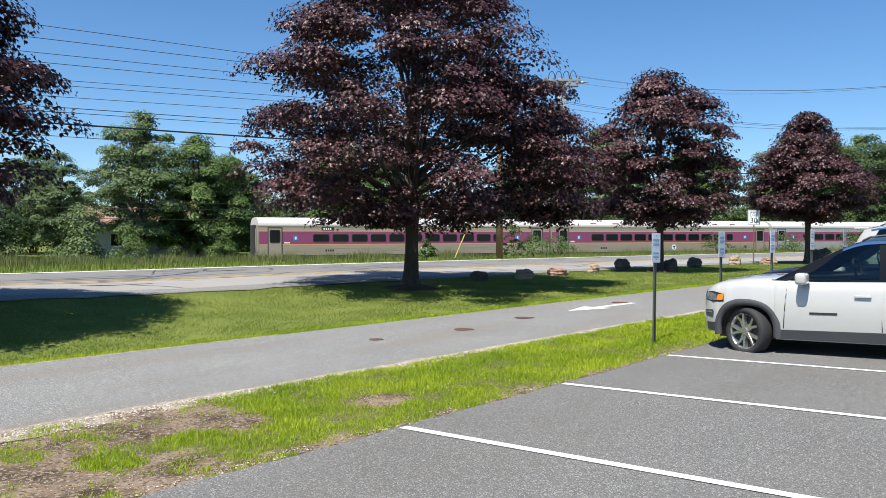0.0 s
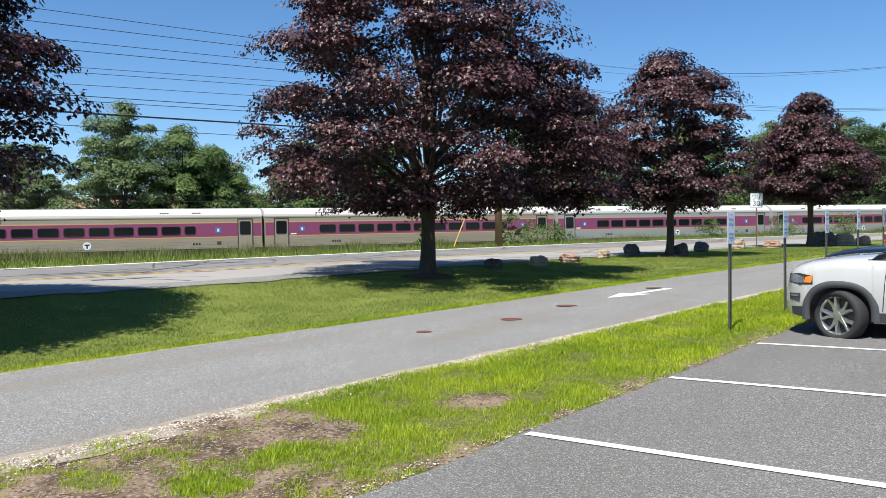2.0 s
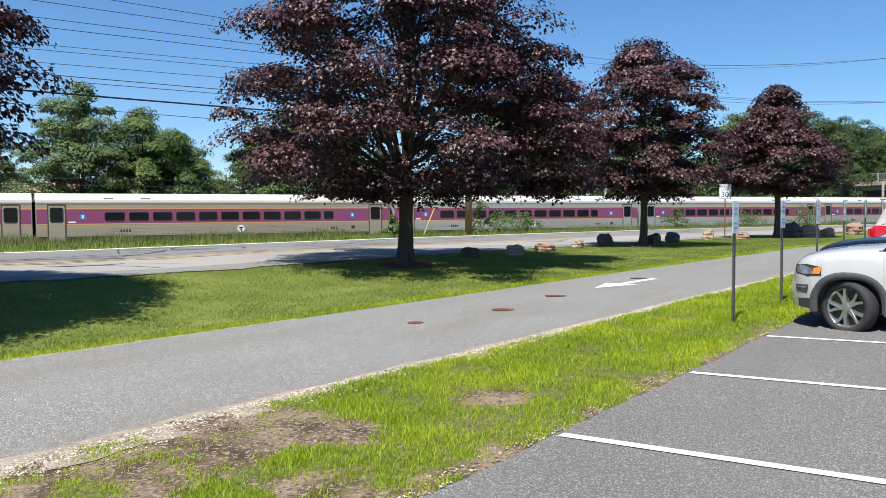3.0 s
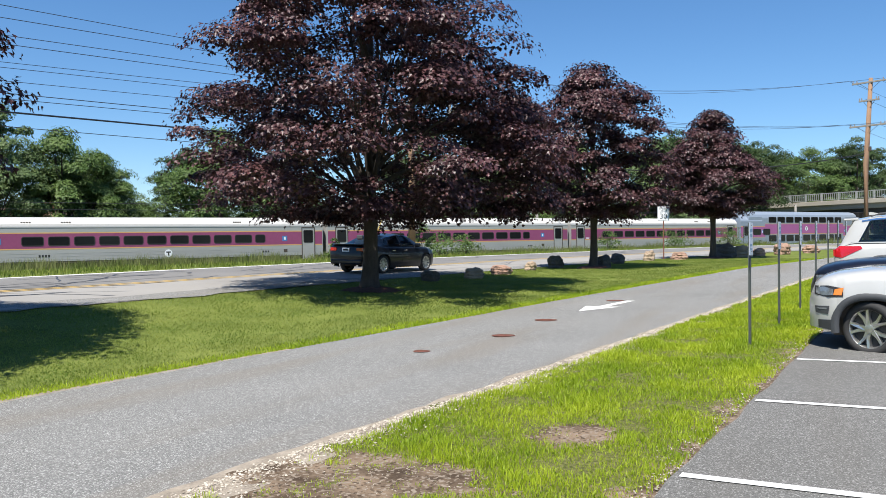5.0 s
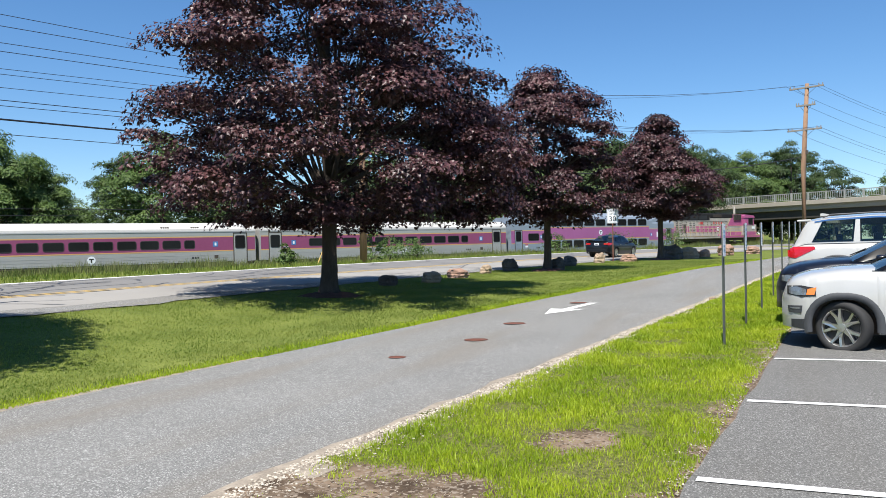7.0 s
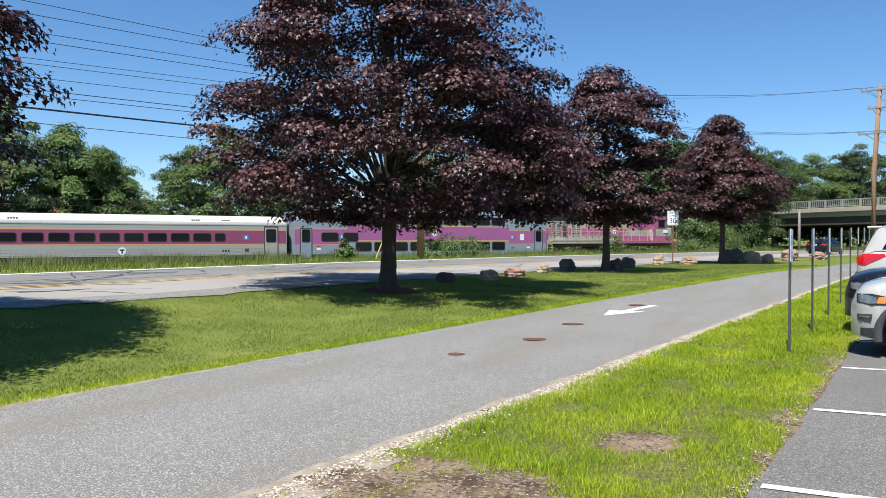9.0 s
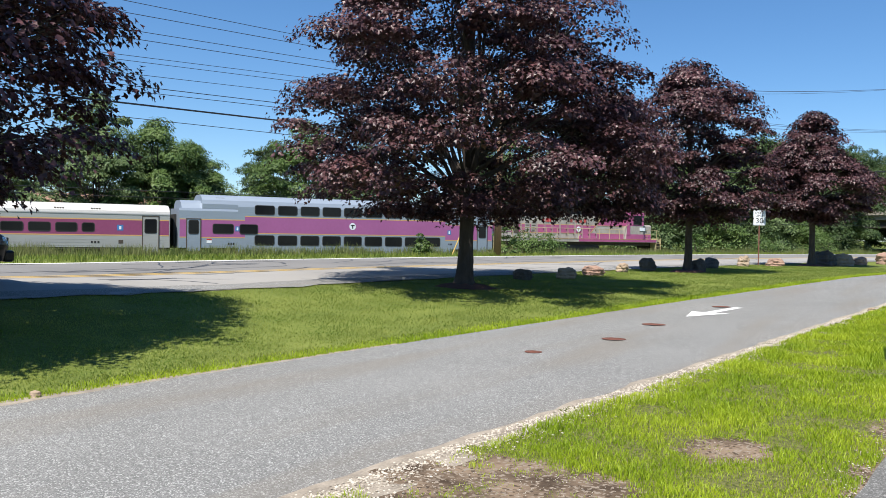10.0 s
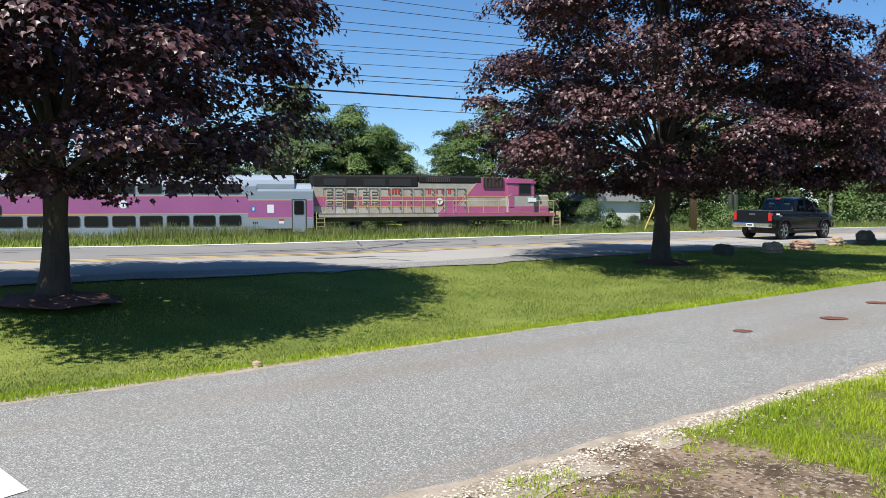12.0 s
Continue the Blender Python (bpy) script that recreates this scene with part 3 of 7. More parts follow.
def crown_mesh(name, mat, rng, shape, pads, per, leaf, base, flat=0.45, pad_r=0.9, droop=0.14, inner=0.3, lumps=0.18, seed=0.0, outline=LOBED):
    """Leaves on flattened pads at the branch ends. shape(f): crown radius at the height fraction f; base: foot, height, sx, sy."""
    z0, h, sx, sy = base
    centres = []
    while len(centres) < pads:
        f = rng.random()
        if rng.random() > shape(f) + 0.08:
            continue
        a = rng.random() * math.tau
        k = rng.uniform(0.35, 0.78) if rng.random() < inner else rng.uniform(0.80, 1.0)
        lump = 1 + lumps * 2 * noise.noise((math.cos(a) * 1.9 + seed, math.sin(a) * 1.9, f * 4.2))
        r = max(shape(f) - pad_r * 0.55 / sx, 0.02) * k * lump
        centres.append((math.cos(a) * r * sx, math.sin(a) * r * sy, z0 + f * h * (0.95 + 0.05 * lump), a))
    C = np.array(centres)
    g = np.random.default_rng(int(seed * 100) + 7)
    n = pads * per
    idx = np.repeat(np.arange(pads), per)
    size = (pad_r * g.uniform(0.55, 1.25, pads))[idx]
    # long axis of a pad points away from the trunk
    out = np.stack([np.cos(C[idx, 3]), np.sin(C[idx, 3]), np.zeros(n)], 1)
    across = np.stack([-out[:, 1], out[:, 0], np.zeros(n)], 1)
    d = g.normal(size=(n, 3))
    d /= np.linalg.norm(d, axis=1)[:, None]
    low = d[:, 2] < -0.3
    d[low, 2] *= -1
    rim = 1 + 0.13 * np.sin(np.arctan2(d[:, 1], d[:, 0]) * 5 + idx * 1.7) * np.hypot(d[:, 0], d[:, 1])
    rad = (0.40 + 0.58 * g.random(n) ** 0.7) * size * rim
    u, v, w = d[:, 0] * rad * 1.15, d[:, 1] * rad * 0.9, d[:, 2] * rad * flat
    P = C[idx, :3] + out * u[:, None] + across * v[:, None]
    P[:, 2] += w - droop * np.hypot(u, v) ** 2 / (size + 0.2) - 0.08 * np.maximum(u, 0)
    N = out * (d[:, :1] * 0.55 + 0.20) + across * d[:, 1:2] * 0.5
    N[:, 2] += 0.75 * np.abs(d[:, 2]) + 0.30
    N += 0.24 * g.normal(size=(n, 3))
    N /= np.linalg.norm(N, axis=1)[:, None]
    # tips hang outward and down
    tip = out * d[:, :1] + across * d[:, 1:2] + 0.55 * g.normal(size=(n, 3)) + np.array([0, 0, -0.5])
    B = tip - N * (tip * N).sum(1)[:, None]
    B /= np.linalg.norm(B, axis=1)[:, None] + 1e-6
    T = np.cross(B, N)
    s = leaf * g.uniform(0.6, 1.2, n)[:, None]
    V = np.stack([P + T * s * a + B * s * b + N * s * c for a, b, c in outline], 1).reshape(-1, 3)
    q = len(outline)
    m = q // 2
    k = np.arange(n) * q
    F = np.stack([np.stack([k + i for i in range(m + 1)], 1), np.stack([k] + [k + i for i in range(m, q)], 1)], 1).reshape(-1, m + 1)
    me = bpy.data.meshes.new(name)
    me.vertices.add(len(V))
    me.vertices.foreach_set("co", V.ravel())
    me.loops.add(F.size)
    me.loops.foreach_set("vertex_index", F.ravel())
    me.polygons.add(len(F))
    me.polygons.foreach_set("loop_start", np.arange(len(F)) * (m + 1))
    me.materials.append(mat)
    me.update()
    me.validate()
    return me, centres


def trunk_mesh(bm, rng, height, r0, crown, centres, limbs, fork):
    """Tapered trunk with root flare and limbs that reach the clumps."""
    tube(bm, [(0, 0, -0.12), (0, 0, 0.05), (0.01, 0, 0.22), (0.03, 0.02, 0.7), (0.02, 0.03, fork), (0.0, 0.06, fork + (height - fork) * 0.35), (0.05, 0.02, height * 0.93)],
         [r0 * 1.75, r0 * 1.5, r0 * 1.15, r0 * 0.95, r0 * 0.9, r0 * 0.5, 0.02], 14)
    for k in range(limbs):
        c = Vector(rng.choice(centres)[:3])
        start = Vector((0.0, 0.04, fork + rng.random() ** 1.5 * max(0.2, min(c.z - fork, height * 0.55) * 0.75)))
        r = r0 * rng.uniform(0.22, 0.42)
        m1 = start.lerp(c, 0.35) + Vector((rng.uniform(-.15, .15), rng.uniform(-.15, .15), rng.uniform(0.0, 0.35)))
        m2 = start.lerp(c, 0.7) + Vector((rng.uniform(-.2, .2), rng.uniform(-.2, .2), rng.uniform(0.0, 0.3)))
        tube(bm, [start, m1, m2, c], [r, r * 0.7, r * 0.4, r * 0.12], 6)
        for q in range(2):
            c2 = c + Vector((rng.uniform(-.7, .7), rng.uniform(-.7, .7), rng.uniform(-.1, .6)))
            tube(bm, [m2, m2.lerp(c2, 0.5) + Vector((0, 0, 0.08)), c2], [r * 0.35, r * 0.22, r * 0.06], 5)


def tree(name, at, label, group, leafmat, seed, height, radius, r0, fork, crown_base, pads, per, leaf, profile, limbs=34, turn=0, pad_r=0.9, inner=0.3, lumps=0.18, mulch=0.0, sy=1.0, flat=0.45, lobe=None, outline=LOBED):
    x, y = at
    rng = random.Random(seed)
    e = thing(name, pose(x, y, land(x, y), 0, 0, turn), label, "tree", group)
    look_of = dict(flat=flat, pad_r=pad_r, lumps=lumps, outline=outline)
    me, centres = crown_mesh("crown", leafmat, rng, lerp_table(profile), pads, per, leaf, (crown_base, height - crown_base, radius, radius * sy), seed=seed * 1.37, inner=inner, **look_of)
    crown = new("crown", me)
    crown.parent = e
    if lobe:
        dx, dy, z0, h, r, n = lobe
        me2, more = crown_mesh("side_crown", leafmat, rng, lerp_table([(0, 0.5), (0.15, 0.95), (0.5, 1.0), (0.8, 0.7), (1, 0.2)]), n, per, leaf, (z0, h, r, r), seed=seed * 2.1, inner=0.4, **look_of)
        side = new("side_crown", me2)
        side.parent, side.matrix_basis = e, pose(dx, dy, 0)
        centres = centres + [(c[0] + dx, c[1] + dy, c[2], 0) for c in more]
    bm = bmesh.new()
    trunk_mesh(bm, rng, height, r0, radius, centres, limbs, fork)
    part("trunk", bm, BARK, e, "", True)
    if mulch:
        bm = bmesh.new()
        rows = []
        n = 26
        for rr, zz in ((r0, 0.10), (mulch * 0.6, 0.07), (mulch, -0.03)):
            rows.append([bm.verts.new((rr * k2 * math.cos(a), rr * k2 * math.sin(a), zz + 0.02 * math.sin(5 * a))) for a, k2 in [(i * math.tau / n, 1 + 0.12 * math.sin(i * 2.3)) for i in range(n)]])
        for a, b in zip(rows, rows[1:]):
            for k in range(n):
                bm.faces.new((a[k], a[(k + 1) % n], b[(k + 1) % n], b[k]))
        ob = part("mulch_ring", bm, MULCH, None, "", True)
        ob.matrix_basis = pose(x, y, land(x, y), 0, 0, 0)
        tagged(ob, "ring of red bark mulch round a tree trunk", "mulch", "mulch rings", "structure")
    return e


SPREADING = [(0, 0.42), (0.05, 0.78), (0.13, 0.98), (0.24, 1.0), (0.40, 0.93), (0.58, 0.86), (0.70, 0.74), (0.80, 0.58), (0.92, 0.34), (1, 0.08)]
HIGH = [(0, 0.60), (0.06, 0.94), (0.20, 1.06), (0.40, 1.02), (0.60, 0.90), (0.80, 0.72), (0.93, 0.42), (1, 0.1)]
OVAL = [(0, 0.40), (0.08, 0.85), (0.22, 1.0), (0.45, 0.95), (0.62, 0.86), (0.80, 0.72), (0.92, 0.48), (1, 0.10)]
NARROW = [(0, 0.35), (0.08, 0.72), (0.24, 1.0), (0.42, 0.88), (0.60, 0.66), (0.78, 0.45), (0.92, 0.28), (1, 0.08)]
tree("maple_tree", (-16.2, 18.85), "large purple-leaved maple with a dense spreading crown", "street maples", LEAF_PURPLE, 3, 10.4, 6.0, 0.24, 2.1, 1.85, 385, 300, 0.106, SPREADING, 40, turn=-56, sy=0.86, inner=0.38, mulch=0.9, lumps=0.16, pad_r=0.92, lobe=(-1.4, 4.2, 2.0, 3.7, 1.95, 52))
tree("maple_tree", (-14.62, 33.2), "smaller purple-leaved maple with boulders at its foot", "street maples", LEAF_PURPLE, 5, 8.5, 3.3, 0.17, 2.2, 2.0, 200, 240, 0.126, OVAL, 34, mulch=0.8, pad_r=0.8, lumps=0.22)
tree("maple_tree", (-12.6, 48.0), "smaller purple-leaved maple beside the road", "street maples", LEAF_PURPLE, 8, 8.3, 3.45, 0.18, 2.3, 2.35, 200, 240, 0.134, NARROW, 34, mulch=0.8, pad_r=0.85, lumps=0.2)
tree("maple_tree", (-17.4, 3.95), "large purple-leaved maple on the shaded lawn", "street maples", LEAF_PURPLE, 11, 9.9, 4.05, 0.215, 1.7, 1.6, 310, 300, 0.106, HIGH, 40, mulch=1.0, lumps=0.14, pad_r=0.95)

# ---------- green trees beyond the railway ----------
BROAD = [(0, 0.4), (0.12, 0.85), (0.35, 1.0), (0.6, 0.88), (0.8, 0.62), (0.93, 0.34), (1, 0.08)]
TALL = [(0, 0.35), (0.2, 0.8), (0.45, 1.0), (0.7, 0.8), (0.88, 0.5), (1, 0.1)]
WOODS = {
    "a": dict(leafmat=LEAF_GREEN, height=10.5, radius=5.0, profile=BROAD, seed=21, base=0.9),
    "b": dict(leafmat=LEAF_LIGHT, height=13.0, radius=4.6, profile=TALL, seed=22, base=1.5),
    "c": dict(leafmat=LEAF_DARK, height=12.0, radius=5.6, profile=BROAD, seed=23, base=0.5),
}
woods_made = {}


def wood_tree(kind, s, d, size, turn, label):
    p = TRACK_0 + TU * s + TN * d
    m = pose(p.x, p.y, land(p.x, p.y) - 0.1, 0, 0, turn)
    if kind not in woods_made:
        k = WOODS[kind]
        e = tree("tree", (p.x, p.y), label, "trees behind the railway", k["leafmat"], k["seed"], k["height"], k["radius"], 0.20, 2.2, k["base"], 135, 270, 0.20, k["profile"], 30, pad_r=1.15, lumps=0.30, flat=0.6, outline=PLAIN)
        woods_made[kind] = e
        e.matrix_basis = m @ Matrix.Scale(size, 4)
        return e
    e = copy_thing(woods_made[kind], m)
    e.matrix_basis = m @ Matrix.Scale(size, 4)
    return tagged(e, label)


green_label = {"a": "broad green tree in full leaf behind the railway", "b": "tall pale green tree in full leaf behind the railway", "c": "dark green tree in full leaf behind the railway"}
rngw = random.Random(4)
for s, d, kind, size in [(-62, 14, "c", 1.0), (-52, 20, "a", 1.0), (-42, 16, "b", 0.8), (-33, 15, "a", 0.9), (-24, 17, "c", 0.85), (-15, 15, "a", 0.8), (-8, 18, "c", 0.75), (0, 18, "b", 0.72),
                         (5.5, 14, "b", 1.0), (10.5, 16, "a", 1.02), (14.5, 18, "a", 0.9), (19, 40, "c", 0.85), (22, 36, "a", 0.8), (25.5, 17, "a", 1.08), (31, 15, "c", 0.9), (35, 27, "a", 1.0), (43, 16, "c", 0.95),
                         (49, 18, "b", 1.1), (56, 15, "b", 1.15), (62, 22, "c", 1.15), (69, 14, "a", 1.2), (76, 20, "c", 1.1), (82, 14, "b", 1.1), (89, 18, "c", 1.2), (95, 12, "c", 1.2), (103, 30, "a", 1.5), (112, 34, "c", 1.5),
                         (122, 30, "a", 1.6), (134, 30, "c", 1.5), (146, 26, "a", 1.5), (158, 22, "c", 1.5), (98, 22, "c", 1.35), (108, 24, "b", 1.3), (117, 22, "c", 1.4), (128, 22, "a", 1.4), (140, 20, "c", 1.45), (27, 34, "c", 1.0), (-4, 30, "a", 1.0), (6, 32, "c", 1.0), (14, 32, "a", 1.0), (172, 16, "a", 1.5), (188, 14, "c", 1.6), (205, 10, "a", 1.5)]:
    wood_tree(kind, s + rngw.uniform(-1.5, 1.5), d + rngw.uniform(-1.5, 1.5), size * rngw.uniform(0.94, 1.06), rngw.uniform(0, 360), green_label[kind])

# ---------- railway ----------
def rail_line(d0, name, mat, w, h, lift, label, kind="structure"):
    bm = bmesh.new()
    rows = []
    for s in range(-240, 321, 8):
        rows.append([bm.verts.new(TRACK_0 + TU * s + TN * dd + Vector((0, 0, rail_z(s) + zz))) for dd, zz in ((d0, lift - h), (d0 + w * 0.15, lift), (d0 + w * 0.85, lift), (d0 + w, lift - h))])
    for a, b in zip(rows, rows[1:]):
        for k in range(3):
            bm.faces.new((a[k], b[k], b[k + 1], a[k + 1]))
    return tagged(part(name, bm, mat, None), label, "railway", "", kind)


rail_line(-0.9, "track_bed", BALLAST, 5.0, 0.5, 0.0, "brown stone ballast bed of the railway")
rail_line(0.85, "rail", RAIL, 0.075, 0.14, 0.15, "rusty steel running rail")
rail_line(2.28, "rail", RAIL, 0.075, 0.14, 0.15, "rusty steel running rail")

GAP = 25.9


def side_panel(name, x0, x1, z0, z1, mat, parent, proud=0.004, label="", t=0.03):
    return part(name, boxes((x0, x1, -proud, -proud + t, z0, z1)), mat, parent, label)


def rounded(x0, x1, z0, z1, r, n=3):
    pts = []
    for cx, cz, a0 in ((x1 - r, z1 - r, 0), (x0 + r, z1 - r, 90), (x0 + r, z0 + r, 180), (x1 - r, z0 + r, 270)):
        for k in range(n + 1):
            a = radians(a0 + 90 * k / n)
            pts.append((cx + r * math.cos(a), cz + r * math.sin(a)))
    return pts


def window_part(x0, x1, z0, z1, parent, y=-0.012, r=0.10, name="window"):
    w = part(name, ngon_prism(bmesh.new(), rounded(x0, x1, z0, z1, r), y, y + 0.03), COACH_GLASS, parent, "dark tinted window")
    bm = bmesh.new()
    outer, inner = rounded(x0 - 0.05, x1 + 0.05, z0 - 0.05, z1 + 0.05, r + 0.05), rounded(x0, x1, z0, z1, r)
    o = [bm.verts.new((x, y - 0.006, z)) for x, z in outer]
    i_ = [bm.verts.new((x, y - 0.006, z)) for x, z in inner]
    o2 = [bm.verts.new((x, y + 0.03, z)) for x, z in outer]
    n = len(o)
    for k in range(n):
        j = (k + 1) % n
        bm.faces.new((o[k], o[j], i_[j], i_[k]))
        bm.faces.new((o[k], o2[k], o2[j], o[j]))
    part("frame", bm, RUBBER, w)
    return w


def disc_part(x, z, r, parent, y=-0.012):
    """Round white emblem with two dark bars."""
    n = 24
    d = part("emblem", ngon_prism(bmesh.new(), [(x + r * math.cos(k * math.tau / n), z + r * math.sin(k * math.tau / n)) for k in range(n)], y, y + 0.02), SIGN_WHITE, parent, "white disc emblem")
    part("bar", boxes((x - r * 0.58, x + r * 0.58, y - 0.004, y + 0.01, z + r * 0.12, z + r * 0.46), (x - r * 0.17, x + r * 0.17, y - 0.004, y + 0.01, z - r * 0.62, z + r * 0.12)), INK, d)


def shell(L, section, mat, parent, name="body", x0=0.0):
    """Car shell: section of (y, z) run along x, closed at its ends."""
    bm = bmesh.new()
    a = [bm.verts.new((x0, y, z)) for y, z in section]
    b = [bm.verts.new((L, y, z)) for y, z in section]
    bm.faces.new(a)
    bm.faces.new(b[::-1])
    for k in range(len(a)):
        j = (k + 1) % len(a)
        bm.faces.new((a[k], b[k], b[j], a[j]))
    return part(name, bm, mat, parent)


def bogie(x, parent, r=0.42):
    b = part("bogie", boxes((x - 1.7, x + 1.7, 0.55, 0.75, 0.45, 0.72), (x - 1.7, x + 1.7, 2.45, 2.65, 0.45, 0.72), (x - 0.4, x + 0.4, 0.5, 2.7, 0.4, 0.8), bevel=0.03), UNDER, parent)
    for dx in (-1.25, 1.25):
        bm = bmesh.new()
        for yy in (0.82, 2.26):
            tube(bm, [(x + dx, yy, r + 0.15), (x + dx, yy + 0.12, r + 0.15)], r, 18)
        tube(bm, [(x + dx, 0.8, r + 0.15), (x + dx, 2.4, r + 0.15)], 0.08, 8)
        part("wheel_set", bm, RAIL, b)


def bars(x, z, w, h, n, parent, y=-0.010, name="number_bar", mat=INK):
    for k in range(n):
        part(name, boxes((x + k * w / n, x + (k + 0.6) * w / n, y, y + 0.02, z, z + h)), mat, parent)


def coach_door(x0, x1, parent, steel, z0=0.62, z1=3.05, band=None):
    d = part("door", boxes((x0, x1, -0.015, 0.04, z0, z1), bevel=0.008), steel, parent)
    window_part(x0 + 0.14, x1 - 0.14, 1.95, 2.85, d, -0.024, 0.08)
    bm = boxes((x0 - 0.06, x0, -0.03, 0.03, z0, z1 + 0.06), (x1, x1 + 0.06, -0.03, 0.03, z0, z1 + 0.06), (x0, x1, -0.03, 0.03, z1, z1 + 0.06))
    part("door_frame", bm, UNDER, d)
    part("step", boxes((x0, x1, -0.05, 0.2, z0 - 0.14, z0 - 0.08)), UNDER, d)


def single_coach(steel, label, cab=False, windows=11):
    """Single-level coach, local x along the train, near side at y = 0."""
    e = thing("train_coach", Matrix.Identity(4), label, "train coach", "train coaches")
    L = 25.5
    wall = [(0.0, 0.95), (0.0, 3.18), (0.06, 3.36), (0.28, 3.62), (0.75, 3.80), (1.6, 3.86), (2.45, 3.80), (2.92, 3.62), (3.14, 3.36), (3.2, 3.18), (3.2, 0.95)]
    shell(L, wall[:2] + [(0.03, 3.28), (3.17, 3.28)] + wall[-2:], steel, e)
    shell(L, [(0.03, 3.28), (0.05, 3.40), (0.28, 3.66), (0.75, 3.84), (1.6, 3.90), (2.45, 3.84), (2.92, 3.66), (3.15, 3.40), (3.17, 3.28)], COACH_ROOF, e, "roof")
    side_panel("sill", 0.2, L - 0.2, 0.82, 0.98, UNDER, e, -0.02)
    part("underframe", boxes((1.0, L - 1.0, 0.5, 2.7, 0.55, 0.95), (9, 16.5, 0.25, 2.95, 0.35, 0.9)), UNDER, e)
    side_panel("band", 0.05, L - 0.05, 1.80, 2.78, PURPLE_DEEP, e, 0.004, "purple painted band")
    side_panel("stripe", 0.05, L - 0.05, 2.78, 2.85, STRIPE, e, 0.005, "thin orange stripe")
    side_panel("stripe", 0.05, L - 0.05, 1.73, 1.80, STRIPE, e, 0.005, "thin orange stripe")
    side_panel("drip_rail", 0.0, L, 3.16, 3.22, steel, e, 0.02)
    for k in range(3):
        side_panel("corrugation", 0.4, L - 0.4, 1.05 + k * 0.2, 1.09 + k * 0.2, steel, e, 0.006)
    coach_door(0.75, 1.75, e, steel)
    coach_door(L - 1.75, L - 0.75, e, steel)
    pitch = (L - 8.2) / windows
    for k in range(windows):
        x = 4.25 + pitch * k
        last = k == windows - 1
        window_part(x, x + (pitch * 0.45 if last else pitch * 0.78), 2.01, 2.53, e)
    side_panel("placard", 2.65, 3.05, 2.08, 2.46, ICON_BLUE, e, 0.010, "blue access placard")
    side_panel("placard", L - 3.4, L - 3.0, 2.08, 2.46, ICON_BLUE, e, 0.010, "blue access placard")
    side_panel("placard_figure", 2.78, 2.92, 2.16, 2.38, SIGN_WHITE, e, 0.013)
    side_panel("placard_figure", L - 3.27, L - 3.13, 2.16, 2.38, SIGN_WHITE, e, 0.013)
    side_panel("notice", 1.95, 2.4, 1.86, 1.96, SIGN_WHITE, e, 0.010)
    disc_part(L * 0.53, 1.32, 0.27, e)
    bars(5.2, 1.22, 0.75, 0.16, 4, e)
    bars(L - 5.0, 1.22, 0.6, 0.14, 3, e)
    side_panel("hatch", L - 3.3, L - 3.0, 1.2, 1.45, UNDER, e, 0.008)
    for x in (4.2, 6.6, L - 7.2, L - 5.0):
        for k in range(4):
            part("vent", boxes((x + k * 0.16, x + k * 0.16 + 0.10, 0.10, 0.2, 3.42, 3.56)), UNDER, e)
    for x in (-0.2, L - 0.02):
        part("gangway", boxes((x, x + 0.22, 0.9, 2.3, 0.9, 3.3), bevel=0.03), RUBBER, e)
        part("coupler", boxes((x, x + 0.3, 1.4, 1.8, 0.7, 0.88)), UNDER, e)
    bogie(3.6, e)
    bogie(L - 3.6, e)
    if cab:
        side_panel("number_plate", 4.9, 5.9, 2.86, 3.12, INK, e, 0.010)
        bars(5.05, 2.91, 0.7, 0.15, 4, e, -0.014, "plate_bar", SIGN_WHITE)
        part("pilot", boxes((-0.25, 0.1, 0.3, 2.9, 0.35, 0.95), bevel=0.04), UNDER, e)
        bm = bmesh.new()
        for yy in (-0.03, 0.5):
            tube(bm, [(-0.12, yy, 0.6), (-0.12, yy, 3.0)], 0.03, 6)
        part("grab_rail", bm, CHROME, e)
    return e


